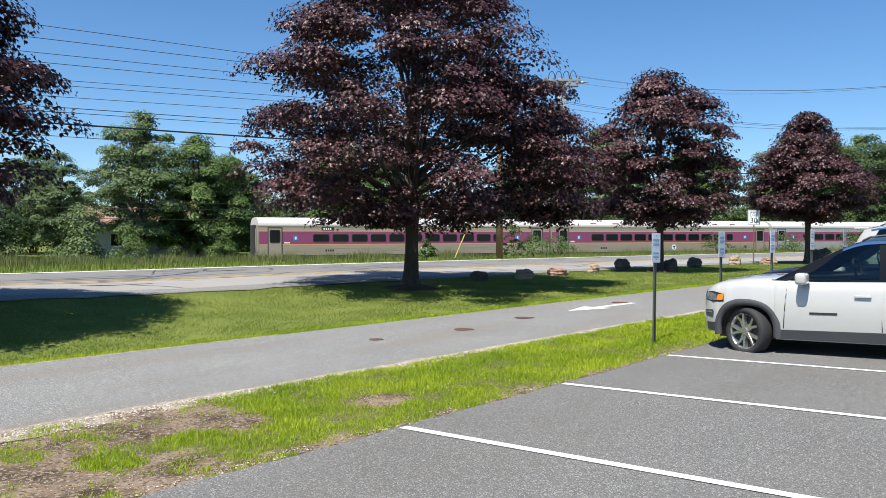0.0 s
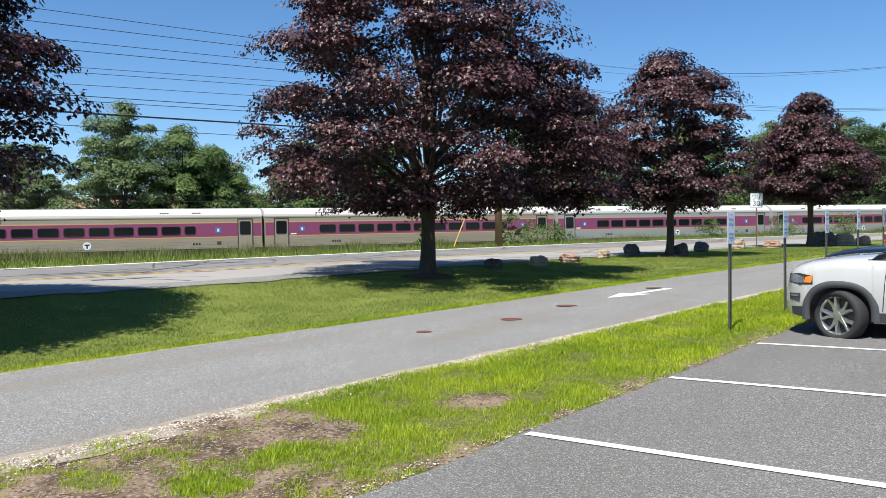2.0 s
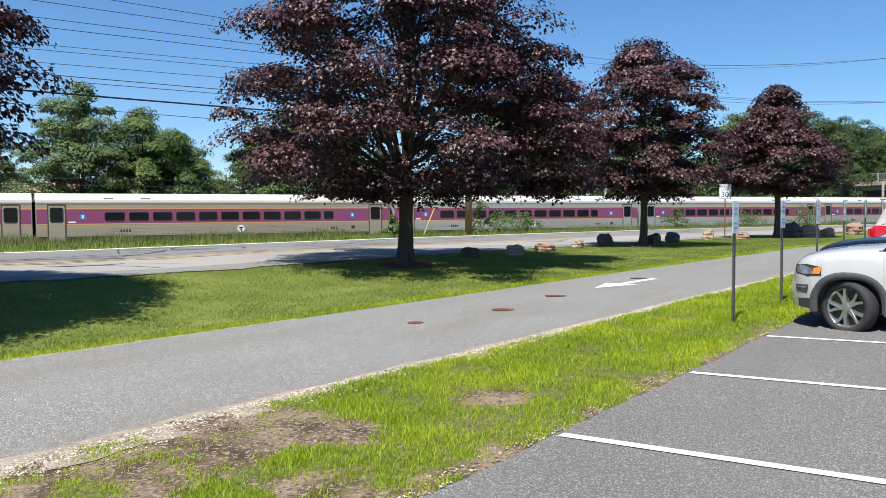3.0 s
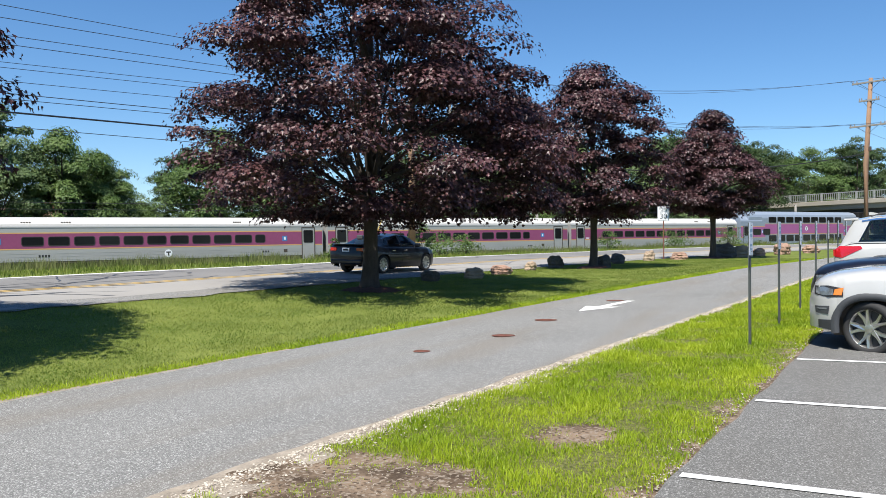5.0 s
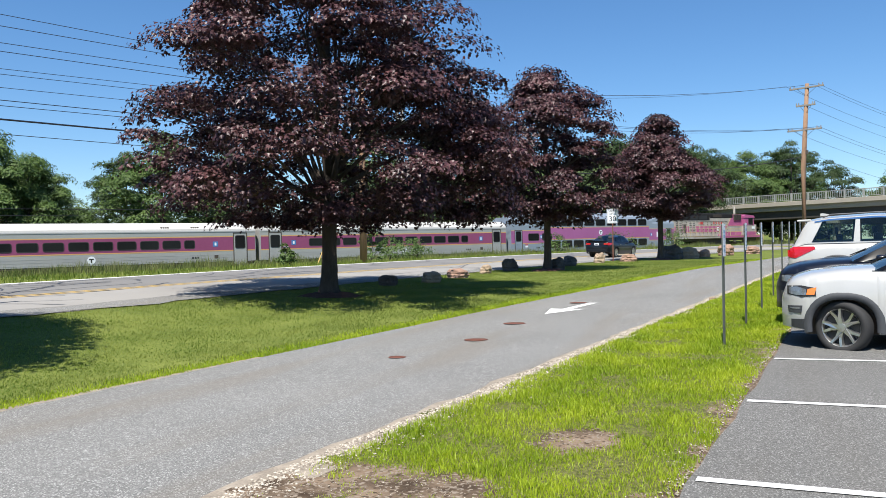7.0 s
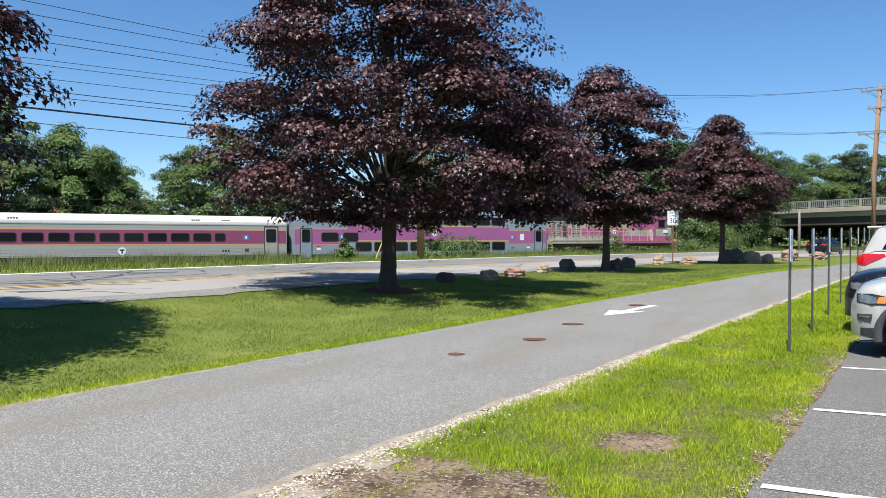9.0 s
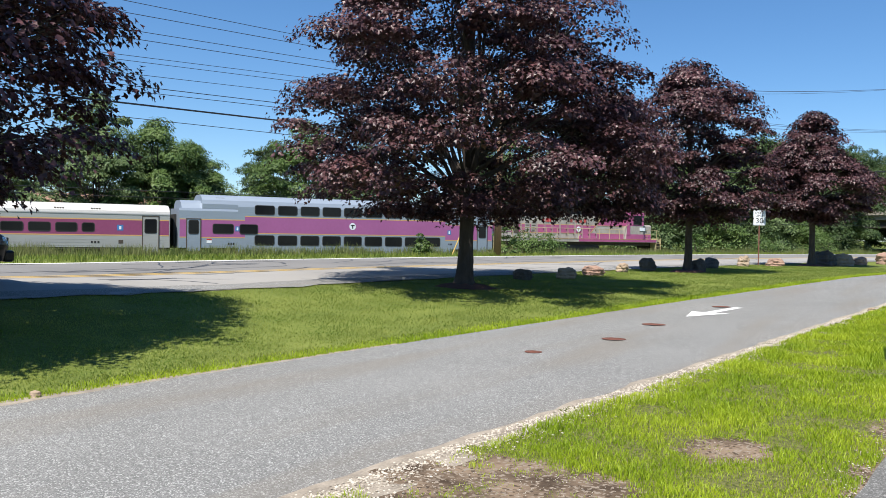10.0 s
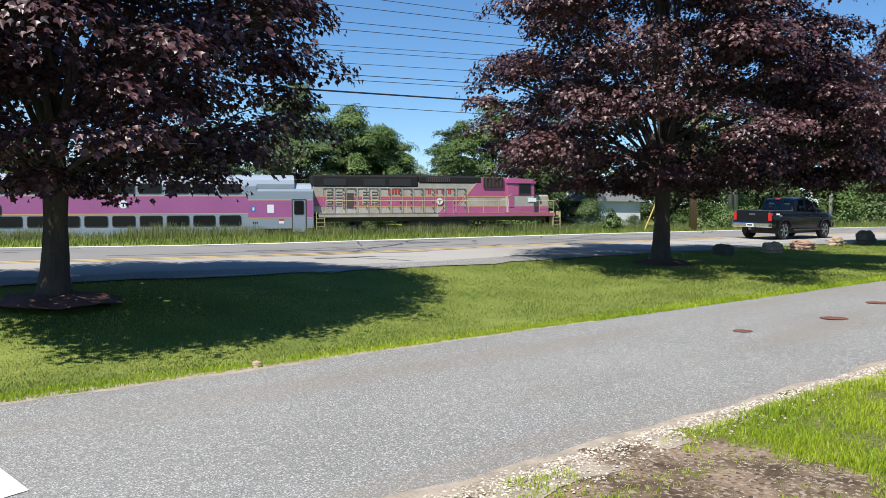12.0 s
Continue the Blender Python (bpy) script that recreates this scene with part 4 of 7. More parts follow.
def bilevel_coach():
    e = thing("bilevel_coach", Matrix.Identity(4), "blue-grey double-deck train coach with a purple band", "train coach", "train coaches")
    L = 25.5
    low = [(0.0, 0.45), (0.0, 3.9), (0.05, 4.05), (3.15, 4.05), (3.2, 3.9), (3.2, 0.45)]
    shell(21.6, low, STEEL_BLUE, e, "body", 4.1)
    ends = [(0.0, 0.95), (0.0, 3.55), (0.06, 3.72), (3.14, 3.72), (3.2, 3.55), (3.2, 0.95)]
    shell(4.1, ends, STEEL_BLUE, e, "end_body")
    shell(L, ends, STEEL_BLUE, e, "end_body", 21.6)
    top = [(0.05, 4.05), (0.16, 4.34), (0.5, 4.62), (1.1, 4.74), (2.1, 4.74), (2.7, 4.62), (3.04, 4.34), (3.15, 4.05)]
    shell(L - 1.3, top, STEEL_BLUE, e, "roof", 1.6)
    shell(L - 1.3, [(0.05, 3.722), (0.05, 4.05), (3.15, 4.05), (3.15, 3.722)], STEEL_BLUE, e, "roof_side", 1.6)
    shell(1.6, [(0.10, 3.722), (0.4, 4.1), (0.9, 4.3), (2.3, 4.3), (2.8, 4.1), (3.1, 3.722)], STEEL_BLUE, e, "end_roof", 0.2)
    shell(L - 0.1, [(0.10, 3.722), (0.3, 4.0), (0.9, 4.15), (2.3, 4.15), (2.9, 4.0), (3.1, 3.722)], STEEL_BLUE, e, "end_roof", L - 1.3)
    for x0, x1, z0, z1 in ((0.05, 4.6, 1.72, 2.92), (4.6, 21.0, 2.05, 3.20), (21.0, L - 0.05, 1.72, 2.92)):
        side_panel("band", x0, x1, z0, z1, PURPLE, e, 0.004, "purple painted band")
        side_panel("stripe", x0, x1, z1, z1 + 0.06, STRIPE, e, 0.005)
        side_panel("stripe", x0, x1, z0 - 0.06, z0, STRIPE, e, 0.005)
    for k in range(9):
        x = 5.35 + 1.72 * k
        window_part(x, x + 1.38, 3.42, 4.0 + 0.02, e, -0.012)
        window_part(x, x + 1.38, 1.20, 1.85, e, -0.012)
    window_part(1.75 + 0.6, 3.75, 2.0, 2.62, e)
    window_part(4.1 + 0.15, 5.5, 2.0, 2.62, e, -0.02)
    coach_door(0.55, 1.45, e, STEEL_BLUE, 0.7, 2.95)
    coach_door(L - 1.45, L - 0.55, e, STEEL_BLUE, 0.7, 2.95)
    for x in (3.9, L - 4.3):
        side_panel("placard", x, x + 0.32, 2.15, 2.5, ICON_BLUE, e, 0.010, "blue access placard")
        side_panel("placard_figure", x + 0.1, x + 0.22, 2.22, 2.43, SIGN_WHITE, e, 0.013)
    side_panel("notice", L - 3.2, L - 2.75, 2.05, 2.62, SIGN_WHITE, e, 0.010, "white paper notice")
    for x in (1.9, L - 2.4):
        side_panel("red_plate", x, x + 0.35, 1.5, 1.6, RED, e, 0.010, "red plate")
        side_panel("white_plate", x, x + 0.35, 1.3, 1.48, SIGN_WHITE, e, 0.010)
    disc_part(12.9, 2.66, 0.27, e)
    bars(3.4, 1.18, 0.5, 0.15, 3, e)
    bars(L - 4.2, 1.3, 0.4, 0.13, 3, e)
    for x in (-0.2, L - 0.02):
        part("gangway", boxes((x, x + 0.22, 0.9, 2.3, 0.9, 3.3), bevel=0.03), RUBBER, e)
    part("roof_unit", boxes((2.6, 3.2, 0.35, 0.5, 4.38, 4.52)), UNDER, e)
    for x in (0.6, 21.6):
        part("underframe", boxes((x, x + 3.4, 0.5, 2.7, 0.6, 0.95)), UNDER, e)
    bogie(2.6, e)
    bogie(L - 2.6, e)
    return e


def locomotive():
    """Hood locomotive, long hood towards the coaches."""
    e = thing("locomotive", Matrix.Identity(4), "weathered purple and grey diesel hood locomotive with a black upper hood", "locomotive")
    L = 19.27
    side = 0.50
    part("frame", boxes((0.6, L - 0.6, 0.1, 3.1, 1.70, 1.98), bevel=0.02), LOCO_CREAM, e, "grimy grey walkway frame")
    part("frame_stripe", boxes((9.4, L - 0.75, 0.088, 0.12, 1.74, 1.96)), PURPLE_LOCO, e, "faded purple frame stripe")
    part("frame_edge", boxes((0.6, L - 0.6, 0.08, 0.1, 1.965, 1.985)), STRIPE, e)
    part("skirt", boxes((1.2, L - 1.2, 0.5, 2.7, 1.40, 1.70)), UNDER, e)
    part("long_hood", boxes((0.25, 14.9, side, 3.2 - side, 1.98, 4.25), bevel=0.04), LOCO_CREAM, e)
    part("hood_top", boxes((0.22, 8.0, side - 0.03, 3.23 - side, 3.88, 4.74), bevel=0.10), LOCO_BLACK, e, "black upper hood")
    part("hood_top", boxes((8.0, 12.9, side - 0.03, 3.23 - side, 4.15, 4.72), bevel=0.10), LOCO_BLACK, e, "black upper hood")
    # purple band that steps up to the cab and down to the frame
    part("band", boxes((0.3, 11.0, side - 0.012, side + 0.02, 2.50, 3.20)), PURPLE_LOCO, e, "faded purple band")
    part("flash", ngon_prism(bmesh.new(), [(10.98, 2.50), (11.72, 3.20), (12.85, 4.66), (14.86, 4.66), (14.86, 3.22), (11.74, 3.22), (10.98, 2.52)], side - 0.014, side + 0.02), PURPLE_LOCO, e, "slanting purple flash")
    part("flash", ngon_prism(bmesh.new(), [(10.98, 2.50), (11.00, 3.20), (11.72, 3.20)], side - 0.014, side + 0.02), PURPLE_LOCO, e)
    part("flash", ngon_prism(bmesh.new(), [(9.55, 2.0), (9.98, 2.50), (14.86, 2.46), (14.86, 2.0)], side - 0.014, side + 0.02), PURPLE_LOCO, e)
    part("stripe", boxes((0.3, 11.7, side - 0.016, side, 3.20, 3.24)), STRIPE, e, "thin orange stripe")
    part("stripe", boxes((2.9, 9.98, side - 0.016, side, 2.46, 2.50)), STRIPE, e)
    part("stripe", boxes((11.7, 18.2, side - 0.018, side - 0.013, 2.46, 2.50)), STRIPE, e)
    part("stripe", boxes((11.74, 14.86, side - 0.018, side - 0.013, 3.18, 3.22)), STRIPE, e)
    part("flash_edge", ngon_prism(bmesh.new(), [(10.94, 2.50), (11.02, 2.50), (12.90, 4.66), (12.82, 4.66)], side - 0.017, side), STRIPE, e)
    # hood doors: thin frames proud of the side
    for k in range(13):
        x = 0.95 + k * 0.83
        d = part("hood_door", boxes((x, x + 0.03, side - 0.04, side, 2.05, 3.84), (x + 0.72, x + 0.75, side - 0.04, side, 2.05, 3.84), (x, x + 0.75, side - 0.04, side, 3.80, 3.84)), LOCO_CREAM, e)
        for z in (2.35, 2.75, 3.35, 3.65):
            part("latch", boxes((x + 0.62, x + 0.69, side - 0.05, side, z, z + 0.09)), UNDER, d)
    for x in (1.2, 1.85, 3.8, 4.45):
        louvre = part("louvre_panel", boxes((x, x + 0.5, side - 0.03, side, 2.55, 3.70), bevel=0.01), LOCO_CREAM, e)
        for k in range(5):
            part("louvre_slat", boxes((x + 0.05, x + 0.45, side - 0.045, side - 0.02, 2.65 + k * 0.21, 2.72 + k * 0.21)), UNDER, louvre)
    part("fan_opening", boxes((2.5, 3.15, side - 0.03, side, 2.40, 3.45)), UNDER, e, "dark square fan opening")
    for x in (1.0, 3.9, 5.8):
        part("grille", boxes((x, x + 1.6, side - 0.045, side, 4.0, 4.5)), INK, e)
    g = part("grille", boxes((8.6, 10.4, side - 0.04, side, 4.28, 4.62)), UNDER, e)
    for k in range(12):
        part("grille_slat", boxes((8.65 + k * 0.145, 8.70 + k * 0.145, side - 0.055, side - 0.03, 4.30, 4.60)), LOCO_BLACK, g)
    box_ = part("radiator_box", boxes((13.0, 14.6, side - 0.12, side + 0.2, 3.92, 4.64), bevel=0.02), UNDER, e, "black radiator screen")
    for k in range(14):
        part("screen_bar", boxes((13.06 + k * 0.11, 13.10 + k * 0.11, side - 0.135, side - 0.11, 3.96, 4.60)), LOCO_BLACK, box_)
    for k in range(9):
        part("roof_hatch", boxes((0.6 + k * 1.3, 1.7 + k * 1.3, 0.9, 2.3, 4.70, 4.79), bevel=0.02), LOCO_BLACK, e)
    part("cab", boxes((14.86, 17.0, 0.14, 3.06, 1.98, 4.20), bevel=0.06), LOCO_CREAM, e)
    part("cab_upper", boxes((14.84, 17.02, 0.125, 3.075, 3.22, 4.22), bevel=0.05), PURPLE_LOCO, e, "purple upper cab")
    part("cab_roof", ngon_prism(bmesh.new(), [(14.80, 4.20), (17.10, 4.20), (17.10, 4.30), (16.9, 4.50), (14.95, 4.62), (14.80, 4.5)], 0.06, 3.14), PURPLE_LOCO, e, "faded pink-purple cab roof")
    part("cab_band", boxes((14.9, 17.0, 0.128, 0.16, 2.0, 2.46)), PURPLE_LOCO, e)
    c = part("cab_window", boxes((15.8, 16.65, 0.108, 0.14, 3.43, 4.10)), COACH_GLASS, e)
    part("window_frame", boxes((15.72, 15.8, 0.10, 0.14, 3.35, 4.18), (16.65, 16.73, 0.10, 0.14, 3.35, 4.18), (15.8, 16.65, 0.10, 0.14, 3.35, 3.43), (15.8, 16.65, 0.10, 0.14, 4.10, 4.18)), RUBBER, c)
    part("cab_door", boxes((14.95, 15.35, 0.105, 0.14, 2.4, 4.05), bevel=0.01), PURPLE_LOCO, e)
    part("placard", boxes((16.5, 17.15, 0.10, 0.13, 2.80, 3.10)), SIGN_WHITE, e, "white placard")
    part("short_hood", boxes((16.95, 18.4, 0.6, 2.6, 1.98, 3.35), bevel=0.12), LOCO_CREAM, e)
    part("nose_band", boxes((17.02, 18.28, 0.585, 0.62, 2.0, 2.46)), PURPLE_LOCO, e)
    part("fuel_tank", boxes((7.2, 12.0, 0.35, 2.85, 0.45, 1.4), bevel=0.15), UNDER, e)
    bars(5.7, 3.42, 0.95, 0.30, 4, e, side - 0.03, "number_bar", RED)
    for k in range(4):
        bars(8.7 + 0.52 * k, 3.44, 0.26, 0.30, 2, e, side - 0.03, "letter_bar", RED)
    disc_part(9.6, 2.85, 0.24, e, side - 0.06)
    part("handrail", tube(bmesh.new(), [(1.1, 0.12, 2.90), (10.5, 0.12, 2.90), (14.3, 0.12, 2.86), (15.2, 0.12, 3.42)], 0.024, 6), HANDRAIL, e, "pale yellow handrail")
    part("handrail", tube(bmesh.new(), [(17.1, 0.12, 2.88), (18.7, 0.12, 2.88), (19.0, 0.12, 2.3)], 0.024, 6), HANDRAIL, e, "pale yellow handrail")
    for x in [1.1 + 1.18 * k for k in range(12)] + [17.4, 18.6]:
        part("handrail_post", tube(bmesh.new(), [(x, 0.12, 1.8), (x, 0.12, 2.9)], 0.022, 6), HANDRAIL, e)
    for x in (0.4, L - 0.75):
        for k in range(4):
            part("step", boxes((x, x + 0.62, 0.1, 0.9, 0.75 + 0.28 * k, 0.79 + 0.28 * k)), HANDRAIL, e, "yellow-edged entry step")
        for dx in (0, 0.58):
            part("step_side", boxes((x + dx, x + dx + 0.05, 0.1, 0.9, 0.7, 2.1)), HANDRAIL, e)
    for x in (L - 0.5, 0.15):
        part("pilot", boxes((x, x + 0.25, 0.2, 3.0, 0.4, 1.8)), UNDER, e)
    part("horn", tube(bmesh.new(), [(15.6, 1.6, 4.6), (16.2, 1.6, 4.72)], [0.03, 0.08], 8), UNDER, e)
    for x in (2.5, 4.4, L - 4.6, L - 2.7):
        bogie(x, e, 0.5)
    return e


brown_label = "single-level train coach, brown-stained steel with a purple band"
grey_label = "single-level train coach, grey steel with a purple band"
TRAIN = [(single_coach(STEEL_BROWN, "cab coach of brown-stained steel with a purple band", True), 0.2), (single_coach(STEEL_BROWN, brown_label), GAP)]
grey = single_coach(STEEL_COACH, grey_label)
TRAIN += [(grey, GAP * 2), (copy_thing(grey, Matrix.Identity(4)), GAP * 3), (copy_thing(grey, Matrix.Identity(4)), GAP * 4)]
TRAIN += [(bilevel_coach(), GAP * 5 + 0.2), (locomotive(), GAP * 6 - 0.40)]


def train_rows(offset):
    rows = []
    for i in range(13):
        t = float(i)
        s = 13.97 - 11.937 * t - 0.1356 * t * t + offset
        p = TRACK_0 + TU * s
        rows.append((t, pose(p.x, p.y, rail_z(s), 0, -0.905, 90 - TRACK_TURN)))
    return rows

# ---------- vehicles ----------
def wheel(parent, x, y, r, w, spokes, outer, turn=0.0, dark=False):
    """A wheel whose axle is local y; outer: +1 or -1, the side of its face."""
    e = part("wheel", lathe([(r * 0.72, -w * 0.42), (r * 0.84, -w * 0.5), (r * 0.95, -w * 0.46), (r, -w * 0.3), (r, w * 0.3), (r * 0.95, w * 0.46), (r * 0.84, w * 0.5), (r * 0.72, w * 0.42)], 36), RUBBER, parent, "black tyre", True)
    e.matrix_basis = pose(x, y, r, 0, 0, turn)
    rim = part("rim", lathe([(r * 0.72, -w * 0.40), (r * 0.69, -w * 0.30), (r * 0.67, w * 0.30), (r * 0.72, w * 0.40)], 36, ring=True), ALLOY, e, "alloy rim", True)
    k = outer * w
    part("rim_pocket", lathe([(0.001, k * 0.10), (r * 0.68, k * 0.10)], 36, ring=True), ALLOY_DARK, e)
    arms = (-1, 1) if spokes == 5 else (0,)
    for i in range(spokes):
        bm = bmesh.new()
        m = Matrix.Rotation(i * math.tau / spokes, 4, "Y")
        for arm in arms:
            # a spoke, or one arm of a forked spoke
            o, hw = arm * 0.21, 0.055 if arm else 0.15
            a = [(r * 0.08, -0.11), (r * 0.40, o * 0.35 - 0.065), (r * 0.69, o - hw), (r * 0.69, o + hw), (r * 0.40, o * 0.35 + 0.065), (r * 0.08, 0.11)]
            lo = [bm.verts.new(m @ Vector((q, k * 0.12, z * r))) for q, z in a]
            hi = [bm.verts.new(m @ Vector((q, k * (0.40 if q > r * 0.5 else 0.34) + arm * 0.002, z * r * 0.88))) for q, z in a]
            bm.faces.new(lo)
            bm.faces.new(hi[::-1])
            for q in range(6):
                bm.faces.new((lo[q], hi[q], hi[(q + 1) % 6], lo[(q + 1) % 6]))
        part("spoke", bm, ALLOY, e)
    part("hub", lathe([(0.001, k * 0.42), (r * 0.15, k * 0.40), (r * 0.17, k * 0.2)], 16, ring=True), ALLOY, e)
    return e


def lathe(profile, n, ring=False):
    """Turns a profile of (radius, y) round the y axis."""
    bm = bmesh.new()
    rows = [[bm.verts.new((p * math.cos(i * math.tau / n), y, p * math.sin(i * math.tau / n))) for i in range(n)] for p, y in profile]
    pairs = list(zip(rows, rows[1:])) + ([] if ring else [(rows[-1], rows[0])])
    for a, b in pairs:
        for i in range(n):
            bm.faces.new((a[i], a[(i + 1) % n], b[(i + 1) % n], b[i]))
    return bm


class Car:
    """Lower body lofted from tables along its length; x 0 at the tail, nose at L."""

    def __init__(self, e, spec):
        self.e, self.s = e, spec
        self.top, self.hw, self.low = (lerp_table(spec[k]) for k in ("top", "half", "low"))
        self.belt, self.roof, self.hwr = (lerp_table(spec[k]) for k in ("belt", "roof", "half_roof"))

    def bottom(self, x):
        z = self.low(x)
        for wx in self.s["axles"]:
            ra, r = self.s["arch"], self.s["r"]
            if abs(x - wx) < ra:
                z = max(z, r + (ra ** 2.5 - abs(x - wx) ** 2.5) ** 0.4 * 0.97)
        return z

    SIDE = ((0.0, 0.945), (0.2, 0.985), (0.45, 1.0), (0.66, 0.995), (0.80, 0.975), (0.92, 0.945), (1.0, 0.885))

    def side_y(self, x, z):
        b, t = self.low(x), self.top(x)
        f = (z - b) / max(t - b, 0.01)
        return self.hw(x) * float(np.interp(f, [p for p, _ in self.SIDE], [q for _, q in self.SIDE]))

    def body(self, mat, name="body"):
        L = self.s["L"]
        xs = set(np.linspace(0, L, 60))
        for wx in self.s["axles"]:
            xs |= {wx + self.s["arch"] * math.copysign(abs(math.cos(a)) ** 0.8, math.cos(a)) for a in np.linspace(0, math.pi, 23)}
        xs = sorted(x for x in xs if 0 <= x <= L)
        bm = bmesh.new()
        rings = []
        for x in xs:
            b, t = self.bottom(x), self.top(x)
            half = []
            for f, q in self.SIDE:
                z = b + (t - b) * f
                half.append((self.side_y(x, z), z))
            crown = self.s.get("crown", 0.04)
            half += [(self.hw(x) * 0.62, t + crown * 0.7), (self.hw(x) * 0.3, t + crown)]
            row = [(y, z) for y, z in half] + [(-y, z) for y, z in half[::-1]]
            rings.append([bm.verts.new((x, y, z)) for y, z in row])
        n = len(rings[0])
        for a, b in zip(rings, rings[1:]):
            for k in range(n - 1):
                bm.faces.new((a[k], b[k], b[k + 1], a[k + 1]))
        bm.faces.new(rings[0])
        bm.faces.new(rings[-1][::-1])
        return part(name, bm, mat, self.e, "", True)

    def surf(self, x, v, side):
        b, t = self.belt(x), self.roof(x)
        yb, yr = self.hw(x) * 0.90, self.hwr(x)
        if v <= 1:
            z = b + (t - 0.035 - b) * v
            y = yb + (yr - yb) * v ** 1.15
        else:
            f = v - 1
            z = t - 0.035 + 0.05 * math.sin(f * math.pi / 2)
            y = yr * (1 - f)
        return Vector((x, side * y, z))

    def patch(self, name, x0, x1, v0, v1, mat, off=0.0, side=0, label="", nx=14, nv=5, lean=0.0, lean1=None):
        """A piece of the cabin's skin; side 0 covers the whole width. lean: how far its ends slope with height."""
        lean1 = lean if lean1 is None else lean1
        bm = bmesh.new()
        for sd in ((1, -1) if side == 0 else (side,)):
            rows = []
            for i in range(nx + 1):
                row = []
                for j in range(nv + 1):
                    v = v0 + (v1 - v0) * j / nv
                    xa, xb = x0 + lean * min(v, 1), x1 + lean1 * min(v, 1)
                    x = xa + (xb - xa) * i / nx
                    p = self.surf(x, v, sd)
                    q = (self.surf(x + 0.02, v, sd) - self.surf(x - 0.02, v, sd)).cross(self.surf(x, min(v + 0.05, 2), sd) - self.surf(x, max(v - 0.05, 0), sd))
                    if q.length > 1e-9:
                        q.normalize()
                        if q.z < -0.01 or q.y * sd < -0.2:
                            q = -q
                        p = p + q * off
                    row.append(bm.verts.new(p))
                rows.append(row)
            for a, b in zip(rows, rows[1:]):
                for k in range(nv):
                    bm.faces.new((a[k], b[k], b[k + 1], a[k + 1]))
        bmesh.ops.remove_doubles(bm, verts=bm.verts, dist=0.0005)
        return part(name, bm, mat, self.e, label, True)

    def side_piece(self, name, outline, mat, side, off=0.006, label="", parent=None, thick=0.0):
        """A flat-lying piece on the body's side, outline in (x, z)."""
        bm = bmesh.new()
        bm.faces.new([bm.verts.new((x, 0, z)) for x, z in outline])
        bmesh.ops.triangulate(bm, faces=bm.faces[:])
        if max(p[0] for p in outline) - min(p[0] for p in outline) > 0.08:
            bmesh.ops.subdivide_edges(bm, edges=bm.edges[:], cuts=3, use_grid_fill=True)
        for v in bm.verts:
            v.co.y = side * (self.side_y(v.co.x, v.co.z) + off)
        return part(name, bm, mat, parent or self.e, label)

    def arch_trim(self, mat, width=0.07, sides=(1, -1), off=0.012):
        for wx in self.s["axles"]:
            for sd in sides:
                bm = bmesh.new()
                ra, r = self.s["arch"], self.s["r"]
                rows = []
                for a in np.linspace(-0.10, math.pi + 0.10, 22):
                    row = []
                    for rr, o in ((ra - 0.025, -0.05), (ra - 0.02, off), (ra + width * 0.6, off + 0.004), (ra + width, 0.0)):
                        ca, sa = math.cos(a), math.sin(a)
                        x, z = wx + rr * math.copysign(abs(ca) ** 0.8, ca), max(r + rr * math.copysign(abs(sa) ** 0.8, sa) * 0.97, self.low(wx))
                        row.append(bm.verts.new((x, sd * (self.hw(x) * 0.99 + o), z)))
                    rows.append(row)
                for p, q in zip(rows, rows[1:]):
                    for k in range(3):
                        bm.faces.new((p[k], q[k], q[k + 1], p[k + 1]))
                part("arch_trim", bm, mat, self.e, "", True)

    def wheels(self, w=0.225, spokes=5, turn=0.0):
        out = []
        for i, wx in enumerate(self.s["axles"]):
            for sd in (1, -1):
                out.append(wheel(self.e, wx, sd * (self.hw(wx) - w / 2 - 0.015), self.s["r"], w, spokes, sd, turn if i == 1 else 0))
        return out

    def underside(self):
        L = self.s["L"]
        part("underbody", boxes((0.75, L - 0.3, -self.hw(L / 2) * 0.72, self.hw(L / 2) * 0.72, 0.24, 0.62)), UNDER, self.e)
        for wx in self.s["axles"]:
            part("wheel_well", boxes((wx - self.s["arch"], wx + self.s["arch"], -self.hw(wx) * 0.80, self.hw(wx) * 0.80, self.s["r"] + 0.12, self.s["r"] + self.s["arch"] + 0.01)), UNDER, self.e)

    def cabin(self, paint, roofmat, glass_x, roof_x, panes, lean=(0.0, 0.0)):
        """Windscreen, roof, rear window, pillars and side panes."""
        x0, x1 = glass_x
        r0, r1 = roof_x
        for sd in (1, -1):
            self.patch("waist_rail", x0, x1, 0, 0.06, paint, 0, sd, nx=30, nv=1)
            self.patch("roof_rail_frame", x0, x1, 0.90, 1, paint, 0, sd, nx=30, nv=1)
            starts = [(x0, 0.0)] + [(b, lb) for a, b, la, lb in panes]
            ends = [(a, la) for a, b, la, lb in panes] + [(x1, 0.0)]
            for (xa, la), (xb, lb) in zip(starts, ends):
                self.patch("pillar", xa, xb, 0.05, 0.91, paint, 0, sd, nx=6, lean=la, lean1=lb)
        self.interior(x0, x1)
        self.patch("roof", r0, r1, 1, 2, roofmat, 0.002)
        self.patch("windscreen", r1, x1, 1, 2, CAR_GLASS, 0.0, label="tinted windscreen")
        self.patch("rear_window", x0, r0, 1, 2, CAR_GLASS, 0.0, label="tinted rear window")
